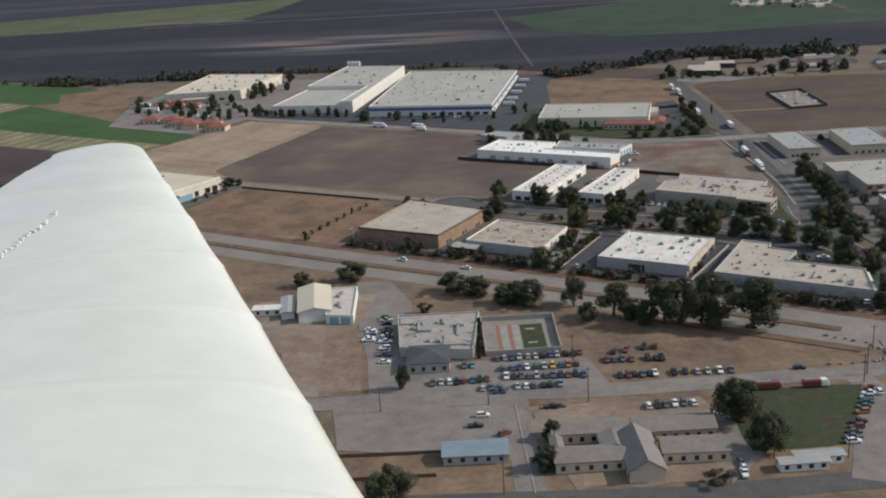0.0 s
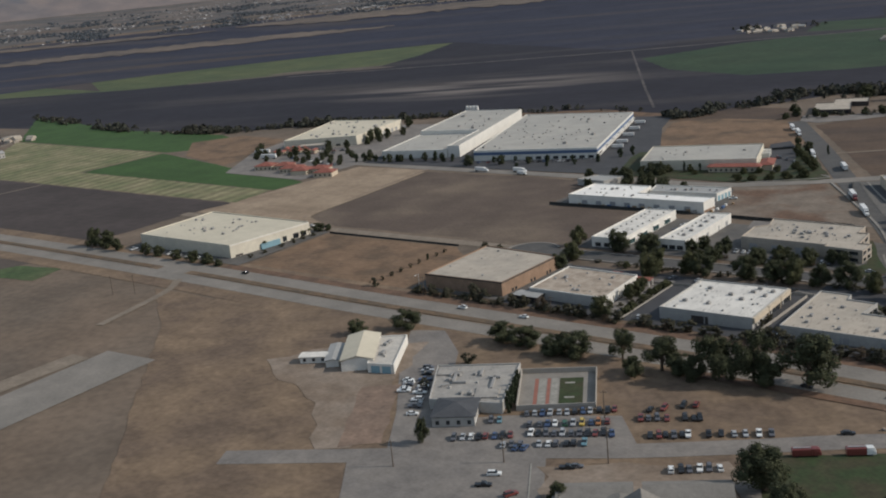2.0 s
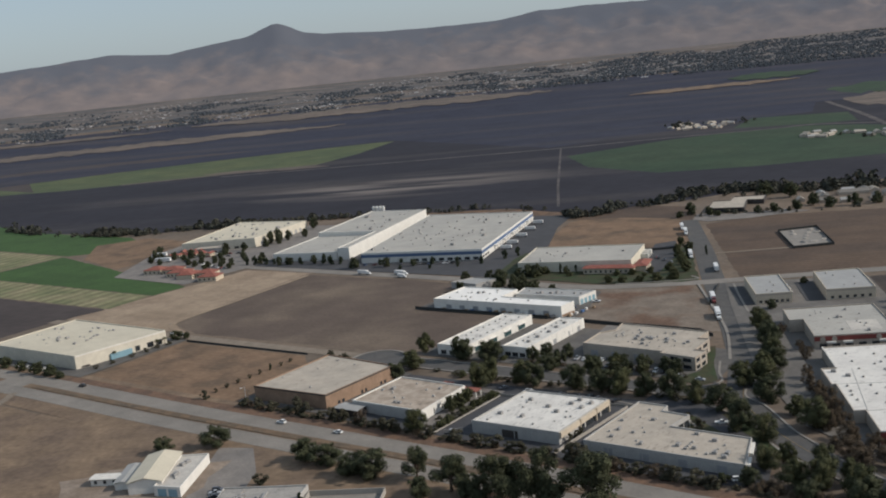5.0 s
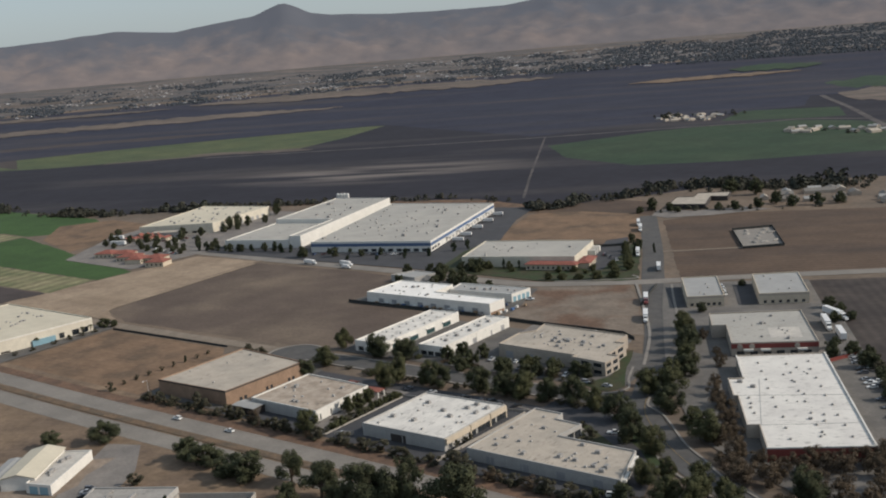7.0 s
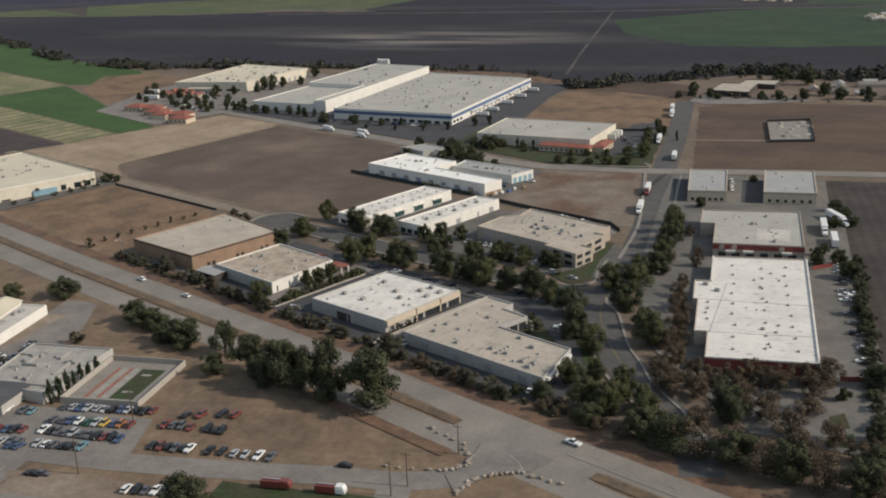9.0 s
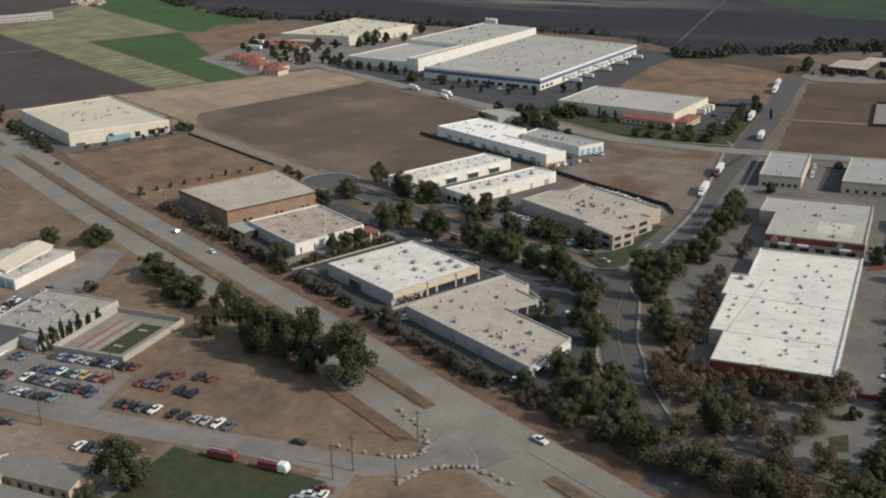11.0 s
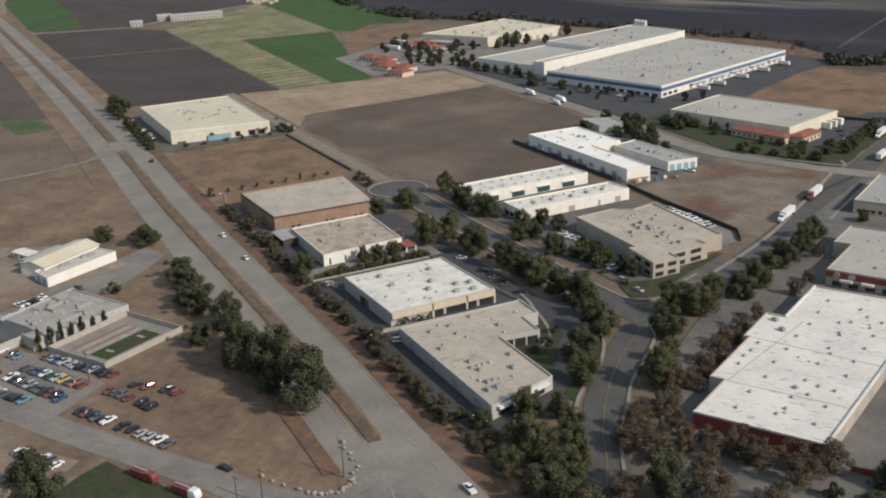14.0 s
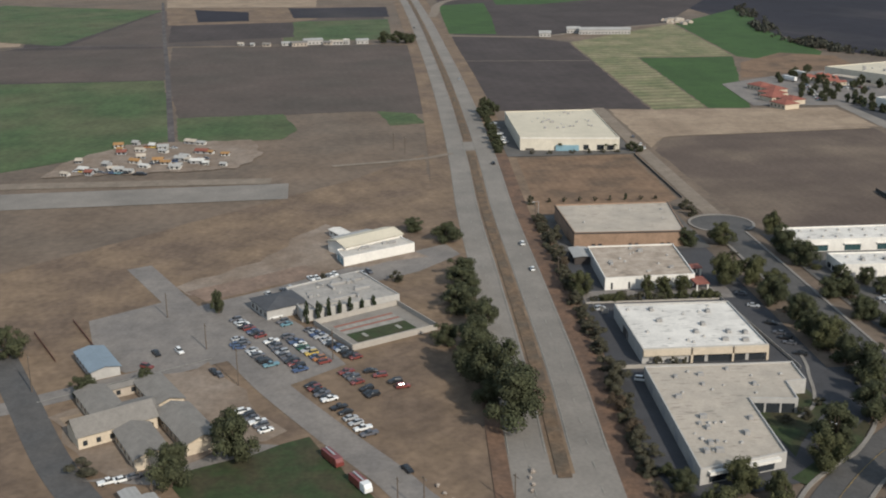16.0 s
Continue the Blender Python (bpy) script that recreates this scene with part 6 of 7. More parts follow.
grove([(-110, 262, 1.1, 6), (-101, 266, 1.1, 5.5), (-84, 268, 1.0, 5), (-48, 318, 1.2, 6), (-40, 330, 1.2, 6)], "cypress", "slim cypresses beside a warehouse")
grove([(-383, 250, 2.6, 6), (-376, 252, 2.8, 6.5), (-366, 254, 2.6, 5.5), (-358, 255, 2.2, 5), (-346, 257, 2.6, 6), (-334, 259, 2.4, 5.5), (-315, 264, 2.8, 7), (-306, 262, 3.2, 7.5), (-299, 265, 2.2, 5), (-262, 266, 2.2, 4.5), (-246, 271, 2.2, 4), (-222, 276, 2.4, 5), (-205, 282, 2.2, 4.5), (-214, 262, 1.8, 3), (-236, 256, 1.8, 3), (-196, 270, 2, 4), (-184, 282, 2.2, 5), (-176, 300, 2.4, 6), (-172, 310, 2.4, 6)], "cypress", "slim trees in front of the warehouses")
grove([(-508, 262, 2.2, 5), (-492, 256, 2, 4.5), (-486, 240, 2.2, 5), (-476, 256, 2.4, 5.5), (-468, 268, 2.2, 5), (-456, 250, 2.2, 5), (-448, 262, 2.4, 5.5), (-440, 240, 2, 4.5), (-428, 236, 2, 4), (-420, 250, 2.4, 5), (-408, 248, 2.2, 5), (-396, 246, 2, 4.5), (-388, 236, 2, 4), (-405, 226, 1.8, 3.5), (-450, 290, 2.4, 6), (-436, 298, 2.2, 5.5), (-428, 316, 2.2, 6), (-426, 330, 2.4, 6.5), (-424, 360, 2.2, 6)], "dark", "trees around the offices")
grove([(-96, 474, 3, 5), (-88, 470, 2.6, 4), (-62, 486, 3, 4.6), (-50, 490, 3.4, 5), (-36, 500, 3.6, 5.5), (-112, 476, 3, 5), (-118, 488, 3.4, 5.5), (-116, 462, 2.6, 4), (-30, 520, 4, 7), (-14, 512, 4, 6.5), (2, 520, 4.4, 7), (16, 530, 4, 6.5), (-60, 560, 5, 9), (-84, 566, 5, 9)], "dark", "garden trees behind the fields")
grove([(-434, 328, 3, 8), (-437, 340, 3, 8), (-430, 345, 2.6, 6), (-448, 398, 3.5, 8), (-373, 255, 2.8, 5), (-275, 253, 3.2, 6), (-252, 261, 2.6, 5), (-233, 268, 2.2, 4), (-401, 239, 2, 4), (-412, 236, 2, 4), (-433, 248, 2, 4), (-500, 256, 2.2, 4),
       (-518, 276, 2.6, 5), (-462, 262, 2.4, 5), (-440, 280, 2.4, 4.5), (-415, 276, 2, 4), (-351, 253, 2, 5), (-342, 256, 2, 5), (-323, 262, 2, 5), (-426, 262, 2.4, 5), (-398, 262, 2.2, 5), (-384, 268, 2.2, 5), (-470, 236, 2, 4), (-374, 200, 1.6, 3)], "dark", "trees around the offices")
grove([(-372, -3, 4, 8), (-365, 2, 3.4, 7), (-358, -4, 3.6, 7), (-346, -5, 2.8, 5), (-318, -6, 2.6, 5), (-308, -5, 2.8, 5), (-290, -7, 2.6, 4.5), (-276, -7, 3.2, 5), (-264, -7, 3, 4.5), (-254, -8, 2.2, 3), (-251, 67, 2.8, 4.4), (-247, 71, 2, 3)], "dark", "trees by a cream warehouse")
grove([(-247, 42, 1.6, 2.4), (-247, 33, 1.6, 2.2), (-247, 50, 1.6, 2.5), (-248, 20, 1.4, 2), (-248, 10, 1.4, 2), (-247, 58, 1.5, 2)], "shrub", "hedge in front of a cream warehouse")


hedge_rnd = random.Random(8)
hx = -122.0
while hx < 118:
    hx += hedge_rnd.choice((1.5, 2.2, 2.6, 3.4, 3.0, 6.5))
    big = hedge_rnd.random() < 0.22
    tree(hx, hwy(hx) + (12.6 if hx > -20 else 13.4) + hedge_rnd.uniform(-1.2, 0.9), hedge_rnd.uniform(2.2, 3.0) if big else hedge_rnd.uniform(1.0, 2.0), hedge_rnd.uniform(3.2, 5.0) if big else hedge_rnd.uniform(1.0, 2.4), "shrub" if hedge_rnd.random() < 0.7 else "brown", "shrubs along the highway fence")


strip_rnd = random.Random(33)
for i in range(17):
    tree(-15.8 + strip_rnd.uniform(-0.6, 0.6), -3 + i * 2.7 + strip_rnd.uniform(-0.6, 0.6), strip_rnd.uniform(1.1, 2.0), strip_rnd.uniform(1.6, 3.0), strip_rnd.choice(("shrub", "olive")), "hedge between two yards")


under_rnd = random.Random(19)
for i in range(34):
    ux = -66 + i * 4.1 + under_rnd.uniform(-1.2, 1.2)
    if under_rnd.random() < 0.72:
        tree(ux, 59.5 + under_rnd.uniform(-1.5, 2.0), under_rnd.uniform(1.2, 2.3), under_rnd.uniform(1.4, 3.2), under_rnd.choice(("shrub", "shrub", "olive")), "low shrubs along the street")
    if under_rnd.random() < 0.6 and -60 < ux < 52:
        tree(ux, 86.5 + under_rnd.uniform(-1.2, 1.6), under_rnd.uniform(1.1, 2.0), under_rnd.uniform(1.2, 2.8), under_rnd.choice(("shrub", "olive", "brown")), "low shrubs along the street")


def palm(x, y, h):
    root = thing("palm_tree", "small palm tree in front of a cream wall", "palm", "palms by a cream warehouse", at=pose(x, y, 0))
    bm = bmesh.new()
    bmesh.ops.create_cone(bm, cap_ends=True, segments=8, radius1=0.22, radius2=0.16, depth=h, matrix=Matrix.Translation((0, 0, h / 2)))
    part("trunk", bm, M_BARK, root)
    bm = bmesh.new()
    for i in range(18):
        a, up = i * 2.4, 0.9 - 0.09 * i
        d = Vector((math.cos(a), math.sin(a), 0))
        s = Vector((-math.sin(a), math.cos(a), 0))
        last = None
        for k in range(5):
            u = k / 4
            p = Vector((0, 0, h)) + d * 1.7 * u + Vector((0, 0, up * u - 1.3 * u * u))
            wv = s * 0.24 * math.sin(math.pi * min(0.95, u + 0.08))
            cur = (bm.verts.new(p - wv), bm.verts.new(p + wv + Vector((0, 0, 0.04))))
            if last:
                bm.faces.new((last[0], cur[0], cur[1], last[1]))
            last = cur
    part("fronds", bm, LEAF["olive"], root)


for px, py in ((-254.5, 27), (-249.5, 52), (-249, 57)):
    palm(px, py, 4.5)


# ---- woods and houses far off ----
# Leaf colour lifted a little towards blue, as haze lifts the far belts.
M_BELT = material("hazed_belt_leaves", (0.050, 0.054, 0.045), 0.9, spread=0.35, big=9, fine=1.5, tint=(0.060, 0.056, 0.042), per_island=0.22, coords="World", specular=0.1)


def far_wood(name, line, depth, n, size, style, label, seed, lift=None):
    """A belt of small tree crowns along a line: one sheet of clumps."""
    rnd = random.Random(seed)
    bm = bmesh.new()
    left, right = ribbon_pts(line, depth)
    for _ in range(n):
        i = rnd.randrange(len(left) - 1)
        t, u = rnd.random(), rnd.random()
        a, b = left[i].lerp(left[i + 1], t), right[i].lerp(right[i + 1], t)
        p = a.lerp(b, u)
        thick = noise.noise(Vector((p.x * 0.021, p.y * 0.021, seed))) + 0.6 * noise.noise(Vector((p.x * 0.07, p.y * 0.07, seed)))
        if thick < rnd.uniform(-0.25, 0.12):
            continue
        s = size * rnd.choice((0.3, 0.4, 0.55, 0.7, 0.9)) * (1.0 + max(0.0, thick))
        z = land_height((p - CENTRE).length)
        for _ in range(34):
            a, u2, r2 = rnd.uniform(0, math.tau), rnd.random(), rnd.uniform(0.3, 1.0)
            wide = s * 0.75 * math.sin(math.pi * (0.15 + 0.75 * u2)) * r2
            c = Vector((p.x + wide * math.cos(a), p.y + wide * math.sin(a), z + s * (0.05 + 0.95 * u2)))
            leaf_card(bm, c, Vector((math.cos(a) * r2, math.sin(a) * r2, rnd.uniform(0.0, 1.2))).normalized(), s * rnd.uniform(0.16, 0.34), rnd)
    return tagged(link(name, bm, M_BELT), label, "woods", kind="stuff")


far_wood("tree_belt", [(-1100, 420), (-815, 352), (-655, 356), (-545, 420)], 22, 700, 5.0, "dark", "dark belt of trees behind green fields", 1)
far_wood("tree_belt", [(-545, 420), (-480, 446), (-420, 462)], 14, 120, 4.6, "dark", "belt of trees behind a warehouse", 2)
far_wood("tree_belt", [(-420, 470), (-356, 492), (-300, 506), (-262, 490)], 18, 120, 4.0, "dark", "scrubby belt of trees behind the warehouses", 3)
far_wood("tree_belt", [(-215, 462), (-190, 500), (-160, 548), (-120, 590)], 30, 380, 5.4, "dark", "dark trees along a field edge", 4)
far_wood("tree_belt", [(-150, 560), (-96, 605), (-20, 622), (160, 660)], 60, 760, 5.6, "dark", "dark trees around far houses", 5)
far_wood("tree_belt", [(-110, 470), (-60, 486), (20, 512), (170, 580)], 16, 110, 3.8, "dark", "garden trees along a field", 6)


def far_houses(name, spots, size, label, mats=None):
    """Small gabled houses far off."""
    bm = bmesh.new()
    for x, y, s, turn, kind in spots:
        z = land_height((Vector((x, y)) - CENTRE).length)
        c, n = math.cos(radians(turn)), math.sin(radians(turn))

        def at(u, v, h):
            return bm.verts.new((x + c * u - n * v, y + n * u + c * v, z + h))
        l2, w2, h, r = size * s, size * s * 0.6, size * 0.42, size * 0.3
        lo = [at(-l2, -w2, 0), at(l2, -w2, 0), at(l2, w2, 0), at(-l2, w2, 0)]
        hi = [at(-l2, -w2, h), at(l2, -w2, h), at(l2, w2, h), at(-l2, w2, h)]
        top = [at(-l2, 0, h + r), at(l2, 0, h + r)]
        for i in range(4):
            j = (i + 1) % 4
            bm.faces.new((lo[i], lo[j], hi[j], hi[i])).material_index = 0
        bm.faces.new((hi[0], hi[1], top[1], top[0])).material_index = kind
        bm.faces.new((hi[2], hi[3], top[0], top[1])).material_index = kind
        bm.faces.new((hi[1], hi[2], top[1])).material_index = 0
        bm.faces.new((hi[3], hi[0], top[0])).material_index = 0
    return tagged(link(name, bm, mats or [M_WALL_TAN, M_SHINGLE, M_ROOF_TAN, M_ROOF_GREY]), label, "houses", kind="stuff")


rnd = random.Random(9)
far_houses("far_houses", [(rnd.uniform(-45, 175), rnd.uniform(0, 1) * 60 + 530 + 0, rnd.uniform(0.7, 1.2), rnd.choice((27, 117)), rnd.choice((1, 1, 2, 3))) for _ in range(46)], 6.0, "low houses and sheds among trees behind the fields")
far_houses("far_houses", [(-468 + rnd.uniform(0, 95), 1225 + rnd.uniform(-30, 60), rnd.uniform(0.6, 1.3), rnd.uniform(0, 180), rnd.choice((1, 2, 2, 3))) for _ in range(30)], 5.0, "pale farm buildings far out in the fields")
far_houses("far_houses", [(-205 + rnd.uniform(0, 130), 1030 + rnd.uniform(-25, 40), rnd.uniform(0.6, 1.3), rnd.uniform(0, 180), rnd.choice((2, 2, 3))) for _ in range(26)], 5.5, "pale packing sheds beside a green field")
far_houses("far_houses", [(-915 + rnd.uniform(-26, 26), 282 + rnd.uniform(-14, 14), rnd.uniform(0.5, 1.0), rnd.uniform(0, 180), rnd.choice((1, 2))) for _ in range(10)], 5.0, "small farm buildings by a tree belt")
far_wood("tree_belt", [(-480, 1240), (-420, 1265), (-350, 1285)], 50, 46, 6.0, "dark", "trees around a far farm", 7)
far_wood("tree_belt", [(-200, 1010), (-80, 1020)], 34, 26, 5.0, "dark", "trees around far sheds", 8)


def polar(az, r):
    return CENTRE.x + r * math.cos(radians(az)), CENTRE.y + r * math.sin(radians(az))


def land_patch(az0, az1, r0, r1, mat, label, seed, skew=0.0, lift=1.0, name="field", jitter=0.16):
    """A field on the rising far side of the valley, following the land."""
    rnd = random.Random(seed)
    bm = bmesh.new()
    na, nr = max(12, int((az1 - az0) * 2.5)), 24
    j0, j1 = [rnd.uniform(-1, 1) * (r1 - r0) * jitter for _ in range(na + 1)], [rnd.uniform(-1, 1) * (r1 - r0) * jitter for _ in range(na + 1)]
    rows = []
    for i in range(na + 1):
        u = i / na
        col = []
        for k in range(nr + 1):
            v = k / nr
            w = 1.0 if jitter == 0.0 else min(1.0, 0.12 + 4.0 * min(u, 1 - u))
            v2 = 0.5 + (v - 0.5) * w
            r = (r0 + j0[i]) * (1 - v2) + (r1 + j1[i]) * v2 + skew * (u - 0.5)
            x, y = polar(az0 + (az1 - az0) * u, r)
            col.append(bm.verts.new((x, y, land_height(r) + lift)))
        rows.append(col)
    for a, b in zip(rows, rows[1:]):
        for k in range(nr):
            bm.faces.new((a[k], b[k], b[k + 1], a[k + 1]))
    return tagged(link(name, bm, mat), label, "field", kind="structure")


land_patch(98, 158, 2000, 3330, M_PLOUGHHAZE, "dark ploughed fields across the valley, tinted with haze", 1, lift=0.25, jitter=0.0)
land_patch(132, 138.6, 1650, 1690, M_DRYFAR, "thin pale strip beside a crop", 3, 100, lift=0.4)
land_patch(136, 152, 2210, 2290, M_PLOUGH2, "grey soil strip in the valley", 4, 180, lift=0.4)
land_patch(140, 156, 3150, 3240, M_DRYFAR, "pale dry field before the town", 6, 150, lift=1.6)
land_patch(131, 154, 2700, 2840, M_DRYFAR, "pale dry field across the valley", 2, 120, lift=1.2)
land_patch(120, 139, 3030, 3240, M_DRYFAR, "brown dry field before the town", 7, 60, lift=1.6)
land_patch(107.5, 116, 2710, 2800, M_DRY, "long pale strip of dry grass", 5, -50, lift=1.6)
land_patch(106.6, 111, 2860, 3030, M_CROPFAR, "far green crop strip", 9, 0, lift=1.6)
land_patch(99, 106.2, 2150, 2450, M_CROPFAR, "far green crop field", 8, 60, lift=0.4)
land_patch(99, 105.4, 1830, 2110, M_DRYFAR, "tan field beside a far road", 15, 40, lift=0.4)
land_patch(134, 146, 3480, 3540, M_DRYFAR, "pale dry strip among far gardens", 11, 90, lift=1.8)
land_patch(122, 136, 3620, 3680, M_DRYFAR, "pale dry strip among far gardens", 12, -90, lift=1.8)
land_patch(140, 156, 3720, 3780, M_DRYFAR, "pale dry strip among far gardens", 13, 90, lift=1.8)
land_patch(108, 124, 4080, 4200, M_DRYFAR, "dry grass slope at the foot of the hills", 14, -60, lift=1.8)
# Scrub and garden ground, cooled in colour to hold the haze.
M_TOWNLAND = material("hazed_scrub_ground", (0.084, 0.081, 0.082), 0.95, spread=0.4, big=160, fine=12, tint=(0.138, 0.115, 0.100), coords="World", streak=(60, 20, 5))
land_patch(96, 160, 3400, 4380, M_TOWNLAND, "scrub and gardens of a far town", 10, lift=0.8, jitter=0.0)
rnd = random.Random(12)
spots, woods = [], []
for _ in range(4200):
    az = rnd.uniform(97, 156)
    r = rnd.uniform(3250, 4150)
    dense = noise.noise(Vector((az * 0.33, r * 0.004, 1.0))) + (0.5 if 112 < az < 127 else 0.0) + (0.15 if 127 <= az < 138 else 0)
    if dense < rnd.uniform(-0.05, 0.6):
        continue
    x, y = polar(az, r)
    spots.append((x, y, rnd.uniform(0.6, 1.5) * (1.9 if rnd.random() < 0.12 else 1.0), rnd.choice((20, 110)) + rnd.uniform(-6, 6), rnd.choice((1, 2, 2, 3, 3))))
# Wall and roof colours drawn together in tone to imitate haze.
TOWN = [material(nm, c, 0.9, spread=0.3, big=60, fine=8, per_island=0.3, coords="World") for nm, c in (("hazed_far_wall", (0.23, 0.215, 0.205)), ("hazed_dark_roof", (0.115, 0.110, 0.112)), ("hazed_tan_roof", (0.19, 0.168, 0.155)), ("hazed_pale_roof", (0.40, 0.39, 0.38)))]
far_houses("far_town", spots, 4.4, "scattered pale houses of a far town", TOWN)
bm = bmesh.new()
for _ in range(36000):
    az = rnd.uniform(97, 157)
    r = rnd.uniform(3240, 4330)
    if r > 4020 + 480 * noise.fractal(Vector((az * 0.3, 8.0, 2.0)), 1.0, 2.0, 3) + max(0, 118 - az) * 25 + rnd.uniform(-60, 60):
        continue
    if noise.fractal(Vector((az * 0.4, r * 0.006, 5.0)), 1.0, 2.0, 3) * 1.3 + max(0.0, 0.72 - abs(az - 108) * 0.035) < rnd.uniform(0.0, 0.42):
        continue
    x, y = polar(az, r)
    s = rnd.uniform(2.2, 5.2)
    z = land_height(r)
    vs = [bm.verts.new((x + s * rnd.uniform(0.7, 1.2) * math.cos(k * math.tau / 5), y + s * rnd.uniform(0.7, 1.2) * math.sin(k * math.tau / 5), z)) for k in range(5)]
    hs = [bm.verts.new((x + s * rnd.uniform(0.5, 1.0) * math.cos(k * math.tau / 5), y + s * rnd.uniform(0.5, 1.0) * math.sin(k * math.tau / 5), z + s * rnd.uniform(0.6, 1.0))) for k in range(5)]
    t = bm.verts.new((x, y, z + s * rnd.uniform(1.0, 1.4)))
    for k in range(5):
        j = (k + 1) % 5
        bm.faces.new((vs[k], vs[j], hs[j], hs[k]))
        bm.faces.new((hs[k], hs[j], t))
# Leaves painted blue-grey and lighter, with the distance haze in the colour.
M_LEAFHAZE = material("hazed_far_leaves", (0.056, 0.064, 0.074), 0.9, spread=0.3, big=60, fine=6, per_island=0.3, coords="World")
tagged(link("far_trees", bm, M_LEAFHAZE), "dark scattered trees of a far town", "woods", kind="stuff")


# ---- vehicles ----
M_TYRE = plain("tyre_rubber", (0.02, 0.02, 0.02), 0.9)
M_CARGLASS = plain("car_glass", (0.025, 0.03, 0.035), 0.1, specular=0.6)
PAINTS = {
    "white": (0.70, 0.70, 0.68), "silver": (0.36, 0.37, 0.38), "black": (0.018, 0.018, 0.02), "grey": (0.10, 0.10, 0.11), "red": (0.17, 0.042, 0.036),
    "blue": (0.05, 0.08, 0.155), "yellow": (0.48, 0.34, 0.08), "green": (0.03, 0.10, 0.06), "teal": (0.12, 0.23, 0.27), "orange": (0.33, 0.14, 0.05),
}
CAR_PAINT = {name: material(name + "_car_paint", c, 0.3, spread=0.05, big=1.0, fine=0.3, specular=0.6) for name, c in PAINTS.items()}
wb = bmesh.new()
bmesh.ops.create_cone(wb, cap_ends=True, segments=12, radius1=0.33, radius2=0.33, depth=0.24, matrix=Matrix.Rotation(math.pi / 2, 4, "X"))
ME_WHEEL = bpy.data.meshes.new("wheel")
wb.to_mesh(ME_WHEEL)
wb.free()
ME_WHEEL.materials.append(M_TYRE)
CAR_MESH = {}


def loft(bm, sections):
    """Closed hull through cross sections (x, half width, z low, z high, top half width)."""
    rings = []
    for x, w, z0, z1, wt in sections:
        rings.append([bm.verts.new(p) for p in ((x, -w, z0), (x, w, z0), (x, w, (z0 + z1) / 2 + 0.05), (x, wt, z1), (x, -wt, z1), (x, -w, (z0 + z1) / 2 + 0.05))])
    for a, b in zip(rings, rings[1:]):
        for i in range(6):
            j = (i + 1) % 6
            bm.faces.new((a[i], a[j], b[j], b[i]))
    bm.faces.new(rings[0][::-1])
    bm.faces.new(rings[-1])
    bmesh.ops.recalc_face_normals(bm, faces=bm.faces)


def car_mesh(kind, paint):
    key = (kind, paint)
    if key in CAR_MESH:
        return CAR_MESH[key]
    out = {}
    shapes = {
        "saloon": ([(-2.25, 0.75, 0.35, 0.85, 0.7), (-2.1, 0.86, 0.28, 0.95, 0.8), (-0.9, 0.88, 0.26, 0.96, 0.82), (0.9, 0.88, 0.26, 0.93, 0.82), (2.05, 0.84, 0.28, 0.78, 0.74), (2.25, 0.7, 0.38, 0.68, 0.62)],
                   [(-1.75, 0.74, 0.93, 1.0, 0.66), (-1.15, 0.76, 0.93, 1.38, 0.58), (0.15, 0.76, 0.92, 1.42, 0.58), (1.0, 0.74, 0.9, 0.98, 0.66)], (-1.1, 0.12, 1.40)),
        "wagon": ([(-2.3, 0.82, 0.4, 1.0, 0.76), (-2.15, 0.92, 0.34, 1.08, 0.86), (0.9, 0.93, 0.32, 1.06, 0.86), (2.1, 0.9, 0.34, 0.95, 0.8), (2.3, 0.78, 0.42, 0.85, 0.7)],
                  [(-2.1, 0.8, 1.05, 1.2, 0.7), (-1.85, 0.8, 1.05, 1.66, 0.64), (0.2, 0.8, 1.05, 1.7, 0.64), (1.05, 0.78, 1.0, 1.1, 0.7)], (-1.8, 0.2, 1.68)),
        "pickup": ([(-2.7, 0.88, 0.45, 1.0, 0.86), (-0.6, 0.92, 0.4, 1.02, 0.9), (0.9, 0.92, 0.38, 1.05, 0.86), (2.4, 0.9, 0.4, 0.98, 0.8), (2.65, 0.8, 0.48, 0.85, 0.7)],
                   [(-0.75, 0.8, 1.0, 1.1, 0.72), (-0.55, 0.8, 1.0, 1.68, 0.64), (0.55, 0.8, 1.0, 1.68, 0.64), (1.25, 0.78, 1.0, 1.1, 0.7)], (-0.5, 0.5, 1.69)),
    }
    body, cabin, roof = shapes[kind]
    bm = bmesh.new()
    loft(bm, body)
    for nm, b2, mat in (("body", bm, CAR_PAINT[paint]),):
        me = bpy.data.meshes.new(nm)
        b2.to_mesh(me)
        b2.free()
        me.materials.append(mat)
        out[nm] = me
    bm = bmesh.new()
    loft(bm, cabin)
    me = bpy.data.meshes.new("window")
    bm.to_mesh(me)
    bm.free()
    me.materials.append(M_CARGLASS)
    out["window"] = me
    bm = bmesh.new()
    add_prism(bm, [(roof[0] - 0.1, -0.6), (roof[1] + 0.1, -0.6), (roof[1] + 0.1, 0.6), (roof[0] - 0.1, 0.6)], roof[2] - 0.02, roof[2] + 0.04)
    me = bpy.data.meshes.new("roof")
    bm.to_mesh(me)
    bm.free()
    me.materials.append(CAR_PAINT[paint])
    out["roof"] = me
    CAR_MESH[key] = out
    return out


CAR_PROTO = {}
WHERE = {"lot": "parked in a full lot", "street": "parked beside a building", "highway": "on the grey highway", "grass": "parked on dry grass"}


